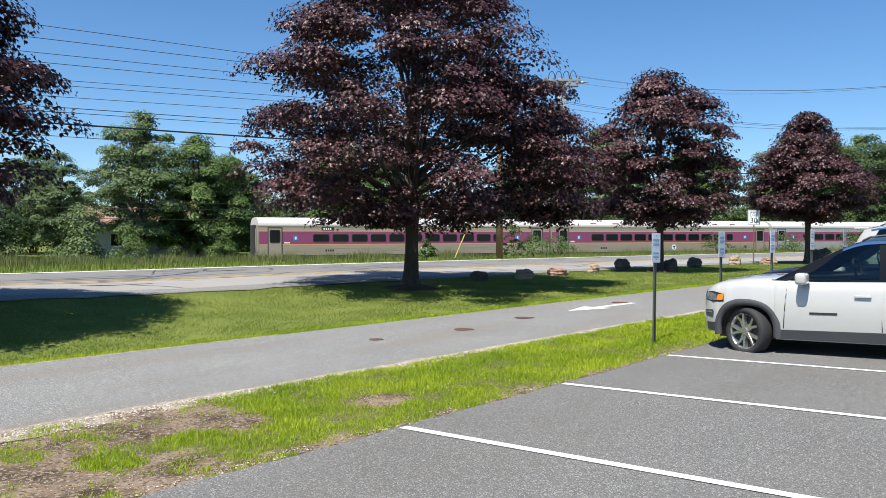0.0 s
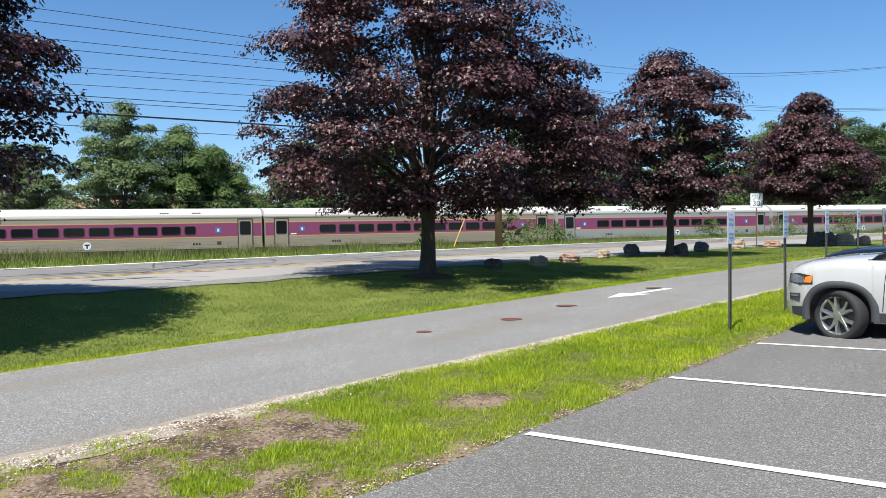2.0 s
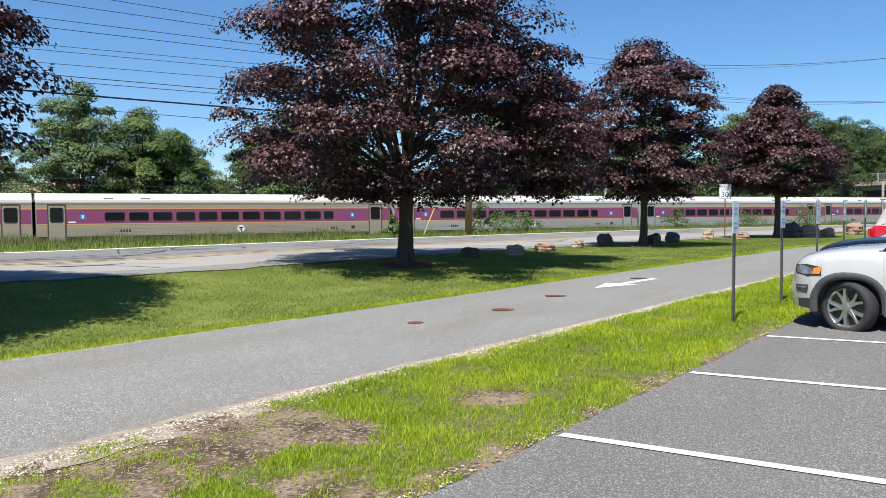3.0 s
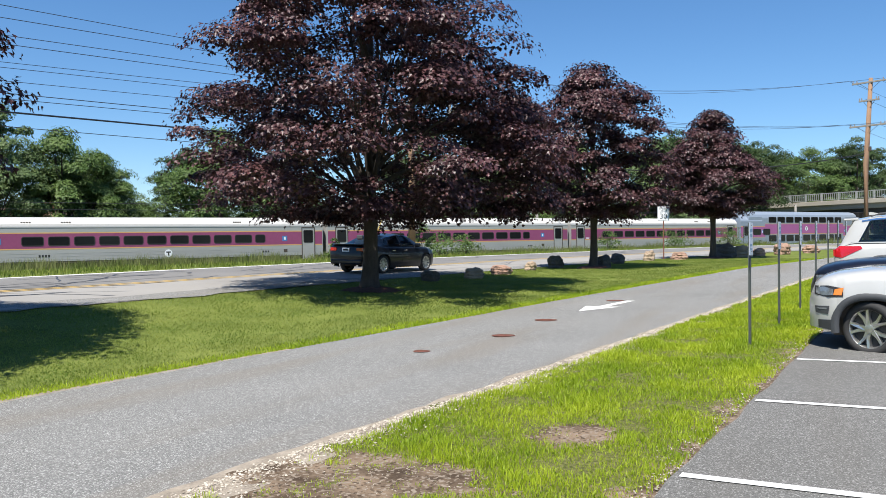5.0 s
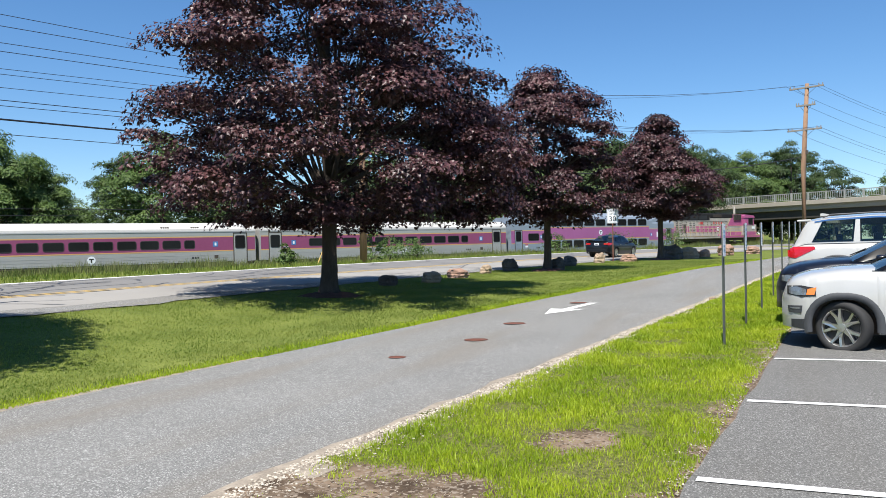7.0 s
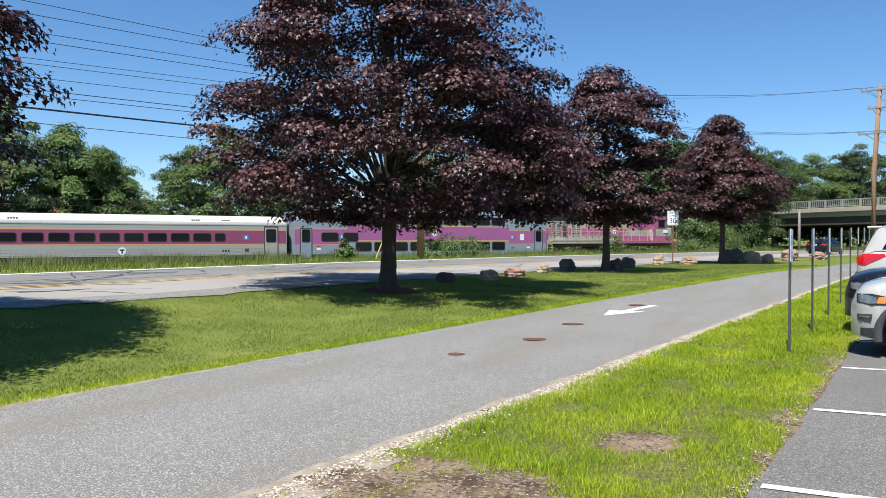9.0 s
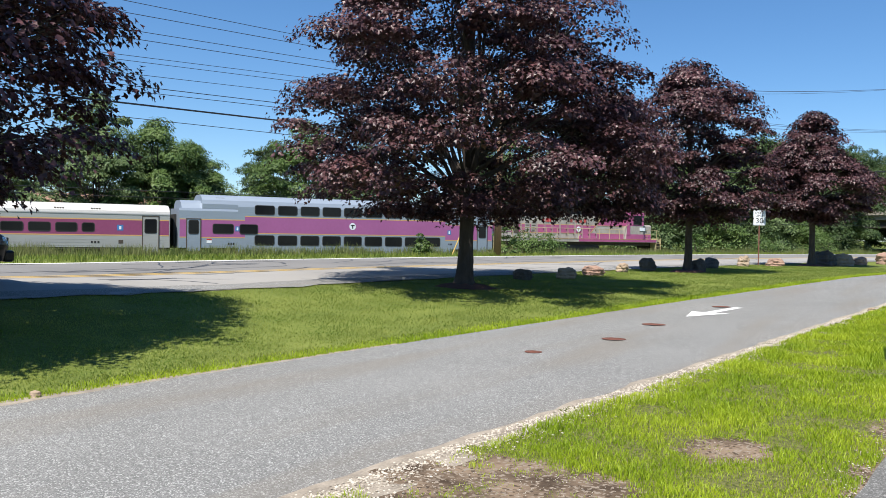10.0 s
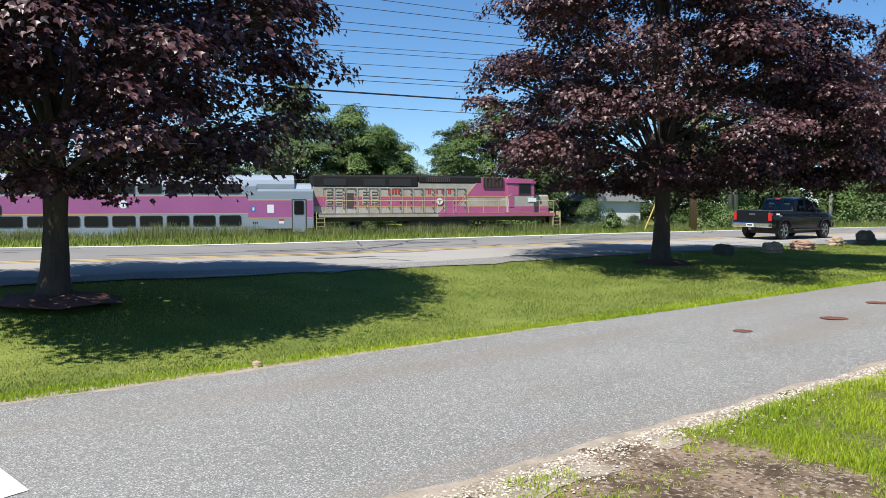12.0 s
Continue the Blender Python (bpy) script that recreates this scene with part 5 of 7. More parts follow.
        for a, b, la, lb in panes:
            for sd in (1, -1):
                self.patch("side_window", a, b, 0.06, 0.90, CAR_GLASS, 0.008, sd, "tinted side window", lean=la, lean1=lb, nx=8)

    def interior(self, x0, x1):
        """Dark trim at the waist, front and rear seats, dashboard and steering wheel."""
        z = max(self.top(x) for x in np.linspace(x0 + 0.5, x1 - 0.5, 8)) + self.s.get("crown", 0.04) + 0.006
        w = self.hw((x0 + x1) / 2) * 0.80
        part("interior_trim", boxes((x0 + 0.35, x1 - 0.12, -w, w, z - 0.02, z)), CLADDING, self.e, "dark interior trim")
        front = x0 + (x1 - x0) * 0.52
        for x in (front, front - 0.85):
            for y in (-0.36, 0.36):
                seat = part("seat_back", boxes((x - 0.07, x + 0.07, y - 0.23, y + 0.23, z - 0.01, z + 0.16), bevel=0.03), CLADDING, self.e)
                part("headrest", boxes((x - 0.10, x - 0.02, y - 0.13, y + 0.13, z + 0.17, z + 0.33), bevel=0.03), CLADDING, seat)
        ring = [(front + 0.52 + 0.05 * math.sin(a), 0.36 + 0.18 * math.cos(a), z + 0.05 + 0.17 * math.sin(a)) for a in np.linspace(0, math.tau, 19)]
        part("steering_wheel", tube(bmesh.new(), ring, 0.014, 6), INK, self.e)

    def handle(self, x, z, mat, sides=(1, -1)):
        for sd in sides:
            y = self.side_y(x, z)
            part("door_handle", boxes((x, x + 0.2, sd * y + (0.0 if sd > 0 else -0.035), sd * y + (0.035 if sd > 0 else 0.0), z, z + 0.035), bevel=0.01), mat, self.e)

    def seam(self, x, z0, z1, sides=(1, -1), lean=0.0):
        for sd in sides:
            n = 8
            o = [(x + lean * i / n, z0 + (z1 - z0) * i / n) for i in range(n + 1)]
            self.side_piece("door_seam", o + [(a + 0.012, b) for a, b in o[::-1]], INK, sd, 0.002)

    def mirror(self, x, z, mat, sides=(1, -1)):
        for sd in sides:
            y = sd * self.hw(x) * 0.93
            bm = boxes((x - 0.07, x + 0.08, y + sd * 0.14 - 0.11, y + sd * 0.14 + 0.11, z - 0.07, z + 0.09))
            bmesh.ops.bevel(bm, geom=bm.edges[:], offset=0.045, segments=3, affect="EDGES", profile=0.5)
            m = part("mirror", bm, mat, self.e, "", True)
            part("mirror_arm", boxes((x - 0.03, x + 0.05, min(y, y + sd * 0.1), max(y, y + sd * 0.1), z - 0.08, z - 0.04)), CLADDING, m)


def lamp_outline(x0, x1, z0, z1, skew=0.0):
    return [(x0, z0), ((x0 + x1) / 2, z0 - 0.01), (x1, z0 + skew), (x1, z1), ((x0 + x1) / 2, z1 + 0.012), (x0, z1 - 0.02)]


def compact_suv(m, paint, roofmat, label, details):
    e = thing("car", m, label, "car", "parked cars")
    L = 4.42
    c = Car(e, dict(L=L, r=0.35, arch=0.405, axles=(0.98, 3.66), crown=0.05,
                    top=[(0, 0.86), (0.06, 1.0), (0.3, 1.08), (2.7, 1.07), (3.3, 1.08), (3.7, 1.065), (4.05, 1.02), (4.25, 0.965), (4.36, 0.88), (4.42, 0.70)],
                    half=[(0, 0.78), (0.15, 0.87), (0.6, 0.905), (3.6, 0.905), (3.95, 0.87), (4.15, 0.80), (4.28, 0.70), (4.36, 0.58), (4.40, 0.46)],
                    low=[(0, 0.45), (0.3, 0.32), (0.6, 0.26), (3.8, 0.26), (4.05, 0.30), (4.40, 0.34)],
                    belt=[(0.1, 1.0), (0.4, 1.09), (2.7, 1.06), (3.34, 1.09)],
                    roof=[(0.12, 1.02), (0.42, 1.48), (0.8, 1.60), (1.6, 1.645), (2.20, 1.62), (2.55, 1.48), (3.32, 1.10)],
                    half_roof=[(0, 0.60), (0.6, 0.64), (2.2, 0.64), (2.75, 0.70), (3.34, 0.77)]))
    c.body(paint)
    c.underside()
    c.cabin(CAR_BLACK, roofmat, (0.14, 3.31), (0.45, 2.24), [(0.55, 1.02, 0.12, 0.06), (1.08, 1.86, 0.05, 0.0), (1.96, 3.15, 0.02, -0.74)])
    for sd in (1, -1):
        c.patch("window_trim", 0.5, 2.42, 0.92, 0.985, CHROME, 0.012, sd, "chrome window trim")
        c.side_piece("sill_cladding", [(1.39, 0.27), (3.24, 0.27), (3.24, 0.40), (1.39, 0.42)], CLADDING, sd, 0.012)
        c.side_piece("bumper_cladding", [(4.06, 0.31), (4.14, 0.32), (4.30, 0.345), (4.30, 0.45), (4.12, 0.46), (4.06, 0.47)], CLADDING, sd, 0.012)
        c.side_piece("headlamp", lamp_outline(3.98, 4.34, 0.765, 0.895, 0.02), INK, sd, 0.006, "dark headlamp housing")
        c.side_piece("headlamp_lens", lamp_outline(4.10, 4.32, 0.785, 0.88, 0.01), LAMP_CLEAR, sd, 0.010)
        c.side_piece("turn_signal", [(4.0, 0.785), (4.10, 0.785), (4.08, 0.86), (3.97, 0.885)], LAMP_AMBER, sd, 0.011, "amber turn signal")
        c.side_piece("fog_recess", [(4.17, 0.53), (4.33, 0.54), (4.34, 0.63), (4.15, 0.64)], CLADDING, sd, 0.008)
        c.side_piece("fog_lamp", [(4.19, 0.59), (4.31, 0.595), (4.31, 0.61), (4.18, 0.615)], LAMP_CLEAR, sd, 0.012)
        c.side_piece("tail_lamp", lamp_outline(0.03, 0.4, 0.88, 1.0), LAMP_RED, sd, 0.008, "red tail lamp")
        c.side_piece("badge", [(2.45, 0.625), (2.80, 0.625), (2.80, 0.655), (2.45, 0.655)], INK, sd, 0.006)
    c.seam(3.14, 0.42, 1.05, lean=-0.06)
    c.seam(1.92, 0.42, 1.05, lean=-0.02)
    c.seam(1.02, 0.62, 1.0, lean=0.02)
    c.arch_trim(CLADDING if details else paint, 0.075)
    grille = boxes((4.36, 4.405, -0.42, 0.42, 0.66, 0.76), (4.34, 4.41, -0.44, 0.44, 0.34, 0.46), bevel=0.012)
    part("grille", grille, CLADDING, e)
    part("licence_plate", boxes((4.40, 4.415, -0.16, 0.16, 0.48, 0.62)), SIGN_WHITE if not details else INK, e)
    c.handle(2.04, 0.86, paint)
    c.handle(1.02, 0.88, paint)
    c.mirror(2.86, 1.10, paint)
    for sd in (0.58, -0.58):
        part("roof_rail", tube(bmesh.new(), [(0.75, sd, 1.60), (0.9, sd, 1.665), (1.7, sd, 1.685), (2.1, sd, 1.65), (2.2, sd, 1.60)], 0.016, 6), CLADDING, e)
    part("wiper", tube(bmesh.new(), [(3.27, -0.5, 1.14), (3.05, 0.1, 1.26)], 0.01, 5), INK, e)
    c.wheels(0.225, 5, -24 if details else 0)
    return e


def large_suv(m):
    e = thing("car", m, "white three-row sport utility vehicle parked tail outward", "car", "parked cars")
    L = 4.94
    c = Car(e, dict(L=L, r=0.37, arch=0.43, axles=(1.08, 3.90), crown=0.05,
                    top=[(0, 0.86), (0.05, 1.02), (0.4, 1.10), (3.4, 1.08), (4.4, 1.02), (4.8, 0.85), (4.94, 0.7)],
                    half=[(0, 0.84), (0.15, 0.94), (0.6, 0.985), (4.1, 0.985), (4.6, 0.87), (4.94, 0.55)],
                    low=[(0, 0.45), (0.3, 0.32), (0.7, 0.27), (4.2, 0.27), (4.94, 0.34)],
                    belt=[(0.06, 1.0), (0.4, 1.12), (3.3, 1.08), (3.8, 1.08)],
                    roof=[(0.08, 1.02), (0.34, 1.5), (0.42, 1.68), (0.9, 1.755), (2.0, 1.79), (2.7, 1.74), (3.0, 1.58), (3.8, 1.09)],
                    half_roof=[(0, 0.70), (0.6, 0.74), (2.7, 0.72), (3.8, 0.82)]))
    c.body(CAR_WHITE)
    c.underside()
    c.cabin(CAR_WHITE, CAR_WHITE, (0.10, 3.78), (0.40, 2.72), [(0.52, 1.45, 0.30, 0.08), (1.60, 2.35, 0.02, 0.0), (2.45, 3.40, 0.02, -0.60)])
    for sd in (1, -1):
        c.patch("window_trim", 0.62, 2.9, 0.90, 0.96, CHROME, 0.012, sd, "chrome window trim")
        c.side_piece("tail_lamp", [(0.02, 0.80), (0.18, 0.78), (0.62, 0.99), (0.60, 1.05), (0.12, 1.06), (0.03, 0.98)], LAMP_RED, sd, 0.012, "red wrap-round tail lamp")
        part("tail_lamp_rear", boxes((-0.012, 0.03, sd * 0.76 - 0.11, sd * 0.76 + 0.06, 0.82, 0.98)), LAMP_RED, e)
        c.side_piece("sill_cladding", [(1.55, 0.28), (3.4, 0.28), (3.4, 0.40), (1.55, 0.40)], CLADDING, sd, 0.010)
    part("spoiler", boxes((0.22, 0.55, -0.70, 0.70, 1.66, 1.715), bevel=0.02), CAR_WHITE, e)
    part("antenna_fin", ngon_prism(bmesh.new(), [(0.75, 1.78), (1.0, 1.80), (0.92, 1.83), (0.80, 1.855), (0.75, 1.85)], -0.03, 0.03), CAR_WHITE, e)
    part("bumper", boxes((-0.05, 0.2, -0.80, 0.80, 0.42, 0.62), bevel=0.04), CLADDING, e)
    part("licence_plate", boxes((-0.02, 0.0, -0.16, 0.16, 0.72, 0.86)), SIGN_BLUE, e)
    c.arch_trim(CLADDING, 0.05)
    c.seam(1.52, 0.6, 1.05)
    c.seam(2.40, 0.42, 1.05)
    c.seam(3.46, 0.42, 1.05)
    c.handle(1.68, 0.95, CAR_WHITE)
    c.handle(2.55, 0.95, CAR_WHITE)
    c.mirror(3.25, 1.12, CAR_WHITE)
    for sd in (0.66, -0.66):
        part("roof_rail", tube(bmesh.new(), [(0.8, sd, 1.74), (1.0, sd, 1.81), (2.3, sd, 1.82), (2.6, sd, 1.74)], 0.018, 6), CLADDING, e)
    c.wheels(0.24, 7)
    return e


def sedan():
    e = thing("sedan", Matrix.Identity(4), "dark slate four-door sedan driving along the road", "car")
    L = 4.88
    c = Car(e, dict(L=L, r=0.335, arch=0.385, axles=(1.08, 3.86), crown=0.045,
                    top=[(0, 0.80), (0.05, 0.98), (0.12, 1.03), (0.8, 1.04), (1.3, 0.98), (3.4, 0.95), (4.0, 0.90), (4.6, 0.78), (4.88, 0.55)],
                    half=[(0, 0.72), (0.12, 0.84), (0.5, 0.91), (1.0, 0.925), (4.0, 0.925), (4.5, 0.82), (4.88, 0.45)],
                    low=[(0, 0.40), (0.3, 0.26), (0.7, 0.20), (4.2, 0.19), (4.88, 0.25)],
                    belt=[(0.5, 1.03), (1.3, 0.99), (3.3, 0.95), (3.7, 0.94)],
                    roof=[(0.52, 1.04), (1.1, 1.24), (1.55, 1.38), (2.2, 1.44), (2.7, 1.42), (3.0, 1.33), (3.7, 0.96)],
                    half_roof=[(0.5, 0.60), (1.5, 0.58), (2.6, 0.60), (3.7, 0.74)]))
    c.body(CAR_SLATE)
    c.underside()
    c.cabin(CAR_SLATE, CAR_SLATE, (0.55, 3.66), (1.5, 2.72), [(1.05, 1.42, 0.42, 0.10), (1.50, 2.18, 0.10, 0.0), (2.27, 3.20, 0.0, -0.52)])
    for sd in (1, -1):
        c.patch("window_trim", 1.3, 2.9, 0.93, 0.985, CHROME, 0.010, sd, "chrome window trim")
        c.side_piece("tail_lamp", [(0.02, 0.82), (0.2, 0.80), (0.52, 0.90), (0.42, 0.96), (0.05, 0.96)], LAMP_RED, sd, 0.010, "red tail lamp")
        part("tail_lamp_rear", boxes((-0.012, 0.05, sd * 0.60 - 0.16, sd * 0.60 + 0.10, 0.83, 0.94)), LAMP_RED, e)
        part("exhaust", tube(bmesh.new(), [(-0.03, sd * 0.55, 0.30), (0.2, sd * 0.55, 0.30)], 0.04, 10), CHROME, e)
    part("licence_plate", boxes((-0.014, 0.02, -0.16, 0.16, 0.80, 0.94)), SIGN_WHITE, e, "white plate")
    part("plate_bar", boxes((-0.017, 0.0, -0.12, 0.12, 0.84, 0.90)), INK, e)
    part("bumper", boxes((-0.03, 0.2, -0.70, 0.70, 0.36, 0.52), bevel=0.04), CAR_SLATE, e)
    part("deck_lip", boxes((0.02, 0.2, -0.70, 0.70, 1.045, 1.08), bevel=0.012), CAR_SLATE, e)
    c.seam(1.46, 0.45, 0.97)
    c.seam(2.22, 0.26, 0.96)
    c.seam(3.26, 0.28, 0.95)
    c.handle(1.58, 0.82, CHROME)
    c.handle(2.36, 0.82, CHROME)
    c.mirror(3.1, 1.0, CAR_SLATE)
    return e, c.wheels(0.22, 10)


def pickup():
    e = thing("pickup_truck", Matrix.Identity(4), "black double-cab pickup truck with a chrome rear bumper", "pickup truck")
    L = 5.16
    c = Car(e, dict(L=L, r=0.385, arch=0.47, axles=(1.0, 4.24), crown=0.03,
                    top=[(0, 1.14), (1.78, 1.15), (1.80, 1.16), (3.9, 1.14), (4.6, 1.10), (5.05, 1.02), (5.25, 0.86)],
                    half=[(0, 0.86), (0.1, 0.89), (1.75, 0.90), (4.5, 0.90), (5.0, 0.80), (5.25, 0.62)],
                    low=[(0, 0.60), (0.2, 0.56), (1.7, 0.48), (3.6, 0.46), (5.0, 0.48), (5.25, 0.55)],
                    belt=[(1.7, 1.14), (3.6, 1.13), (4.0, 1.12)],
                    roof=[(1.74, 1.15), (1.88, 1.64), (2.1, 1.74), (2.7, 1.78), (3.1, 1.74), (3.3, 1.62), (3.98, 1.13)],
                    half_roof=[(1.7, 0.66), (2.2, 0.68), (3.1, 0.68), (4.0, 0.78)]))
    c.body(CAR_BLACK)
    c.underside()
    c.cabin(CAR_BLACK, CAR_BLACK, (1.76, 3.95), (2.0, 3.12), [(2.02, 2.62, 0.06, 0.0), (2.76, 3.66, 0.0, -0.50)])
    part("bed_floor", boxes((0.08, 1.72, -0.72, 0.72, 1.186, 1.192)), CLADDING, e, "dark bed liner")
    for y0, y1 in ((-0.80, -0.70), (0.70, 0.80)):
        part("bed_rail", boxes((0.02, 1.76, y0, y1, 1.16, 1.215), bevel=0.015), CLADDING, e)
    part("tailgate", boxes((-0.03, 0.03, -0.72, 0.72, 0.68, 1.20), bevel=0.015), CAR_BLACK, e)
    part("tailgate_handle", boxes((-0.045, -0.02, -0.14, 0.14, 1.0, 1.08), bevel=0.01), CLADDING, e)
    for sd in (1, -1):
        part("tail_lamp", boxes((-0.02, 0.10, sd * 0.80 - 0.065, sd * 0.80 + 0.085, 0.78, 1.10), bevel=0.015), LAMP_RED, e, "red tail lamp")
        c.side_piece("decal_bar", [(0.36, 1.02), (0.62, 1.02), (0.62, 1.09), (0.36, 1.09)], SIGN_WHITE, sd, 0.006)
        c.side_piece("decal_bar", [(0.56, 0.98), (0.76, 0.98), (0.76, 1.0), (0.56, 1.0)], SIGN_WHITE, sd, 0.006)
        c.side_piece("badge", [(3.72, 0.92), (3.98, 0.92), (3.98, 0.95), (3.72, 0.95)], CHROME, sd, 0.006)
        part("mud_flap", boxes((0.60, 0.63, sd * 0.74 - 0.12, sd * 0.74 + 0.12, 0.25, 0.62)), RUBBER, e)
        c.side_piece("headlamp", [(4.86, 0.84), (5.18, 0.80), (5.16, 0.96), (4.84, 1.0)], LAMP_CLEAR, sd, 0.008)
    part("rear_bumper", boxes((-0.16, 0.12, -0.86, 0.86, 0.50, 0.70), bevel=0.04), CHROME, e, "chrome rear bumper")
    part("licence_plate", boxes((-0.175, -0.15, -0.16, 0.16, 0.53, 0.66)), SIGN_WHITE, e, "white plate")
    part("plate_bar", boxes((-0.18, -0.17, -0.12, 0.12, 0.57, 0.63)), INK, e)
    part("brake_lamp", boxes((1.86, 1.90, -0.12, 0.12, 1.68, 1.715)), LAMP_RED, e, "red high brake lamp")
    part("front_bumper", boxes((5.08, 5.30, -0.72, 0.72, 0.46, 0.70), bevel=0.05), CAR_BLACK, e)
    part("grille", boxes((5.22, 5.27, -0.5, 0.5, 0.74, 0.96), bevel=0.01), CLADDING, e)
    part("hitch", boxes((-0.2, 0.1, -0.06, 0.06, 0.40, 0.5)), UNDER, e)
    part("antenna", tube(bmesh.new(), [(4.1, -0.7, 1.14), (4.05, -0.7, 1.7)], 0.006, 5), INK, e)
    c.arch_trim(CAR_BLACK, 0.09, off=0.04)
    c.seam(1.80, 0.52, 1.14)
    c.seam(2.70, 0.50, 1.13)
    c.seam(3.70, 0.50, 1.13)
    c.handle(1.95, 0.98, CAR_BLACK)
    c.handle(2.85, 0.98, CAR_BLACK)
    c.mirror(3.5, 1.20, CAR_BLACK)
    part("side_step", boxes((1.75, 3.75, -0.92, -0.80, 0.36, 0.42), bevel=0.015), CLADDING, e)
    part("side_step", boxes((1.75, 3.75, 0.80, 0.92, 0.36, 0.42), bevel=0.015), CLADDING, e)
    return e, c.wheels(0.25, 6)


def parked(x_front, y, yaw):
    z = land(-3.0, y) + 0.010
    return Matrix.Translation((x_front, y, z)) @ Matrix.Rotation(-math.atan(0.0194), 4, "Y") @ Matrix.Rotation(math.atan(0.0306), 4, "X") @ pose(0, 0, 0, 0, 0, yaw)


compact_suv(parked(0.06, 12.66, 180), CAR_WHITE, CAR_BLACK, "white compact sport utility vehicle with grey wheel-arch cladding", True)
compact_suv(parked(-0.15, 15.25, 180), CAR_NAVY, CAR_NAVY, "dark blue compact sport utility vehicle parked nose outward", False)
large_suv(parked(-4.67, 22.75, 0))
SEDAN, SEDAN_WHEELS = sedan()
PICKUP, PICKUP_WHEELS = pickup()


def lane_pose(y_axle, right, half, rear):
    """Pose of a vehicle whose right rear wheel passes at y_axle, that far in from the road's near edge."""
    yc = y_axle
    slope = 0.0046 * min(max(yc - 12, 0), 90)
    yaw = math.degrees(math.atan2(1, slope))
    w = right + half
    x = road_near(yc) - w
    z = float(road_z(yc, w)) + 0.012
    rise = math.degrees(math.atan(0.0155)) if 12 < yc < 102 else 0.0
    return Matrix.Translation((x, yc, z)) @ pose(0, 0, 0, 0, -rise, yaw) @ pose(0, 0, 0, 1.5, 0, 0) @ Matrix.Translation((-rear, 0, 0))


def drive(ob, wheels, y_at, right, half, rear, r):
    rows = [(i / 4, lane_pose(y_at(i / 4), right, half, rear)) for i in range(49)]
    walk(ob, rows)
    for wh in wheels:
        place = wh.matrix_basis.copy()
        spin = []
        for i in range(361):
            t = i / 30
            a = math.degrees(y_at(t) / r)
            spin.append((t, place @ Matrix.Rotation(radians(a % 360), 4, "Y")))
        walk(wh, spin)

# ---------- signs and posts ----------
def parking_sign(y, lean):
    x = -5.42 + 0.024 * y
    e = thing("parking_sign", pose(x, y, land(x, y), lean, 0, 0), "small white sign on a green steel post in the grass", "sign", "parking signs")
    bm = bmesh.new()
    ngon_prism(bm, [(-0.014, 0), (0.014, 0), (0.014, 0.012), (-0.014, 0.012)], 0, 0)
    bm.free()
    part("post", boxes((-0.012, 0.014, -0.022, 0.022, -0.3, 1.72), (0.014, 0.020, -0.034, -0.014, -0.3, 1.72), (0.014, 0.020, 0.014, 0.034, -0.3, 1.72)), POST_METAL, e)
    p = part("panel", boxes((0.021, 0.025, -0.152, 0.152, 1.27, 1.73), bevel=0.0015), SIGN_WHITE, e, "white metal sign panel")
    for z0, z1, w in ((1.60, 1.64, 0.11), (1.53, 1.57, 0.11), (1.40, 1.43, 0.10), (1.34, 1.37, 0.10)):
        part("text_bar", boxes((0.0255, 0.027, -w, w, z0, z1)), SIGN_BLUE, p)
    for z in (1.32, 1.69):
        part("bolt", tube(bmesh.new(), [(0.024, 0, z), (0.032, 0, z)], 0.008, 6), POST_METAL, e)


for k in range(8):
    parking_sign(12.05 + 2.66 * k, (-0.6, 0.8, 0.3, 0.2, -0.4, 0.5, 0, 0.3)[k])


def lettering(text, size, mat, parent, m):
    cu = bpy.data.curves.new("lettering", "FONT")
    cu.body, cu.size, cu.extrude, cu.align_x, cu.align_y = text, size, 0.002, "CENTER", "CENTER"
    tmp = new("lettering", cu)
    bpy.context.view_layer.update()
    me = bpy.data.meshes.new_from_object(tmp.evaluated_get(bpy.context.evaluated_depsgraph_get()))
    bpy.data.objects.remove(tmp)
    me.materials.clear()
    me.materials.append(mat)
    ob = new("lettering", me)
    ob.parent, ob.matrix_basis = parent, m
    return ob


def speed_sign():
    x, y = -14.9, 46.1
    e = thing("speed_sign", pose(x, y, land(x, y), 0, 0, 8), "white speed limit sign on a rusty steel post", "sign")
    part("post", boxes((-0.03, 0.03, 0.0, 0.012, -0.3, 2.95), (-0.03, -0.022, 0.012, 0.03, -0.3, 2.95), (0.022, 0.03, 0.012, 0.03, -0.3, 2.95)), RUST, e, "rusty channel post")
    p = part("panel", ngon_prism(bmesh.new(), rounded(-0.32, 0.32, 2.18, 3.0, 0.04), -0.008, -0.002), SIGN_WHITE, e)
    for a in ((-0.30, 0.30, 2.965, 2.98), (-0.30, 0.30, 2.20, 2.215), (-0.30, -0.285, 2.215, 2.965), (0.285, 0.30, 2.215, 2.965)):
        part("border", boxes((a[0], a[1], -0.011, -0.008, a[2], a[3])), INK, p)
    for text, size, z in (("SPEED", 0.17, 2.86), ("LIMIT", 0.17, 2.70), ("30", 0.42, 2.42)):
        lettering(text, size, INK, p, pose(0, -0.012, z, 90, 0, 0))


speed_sign()

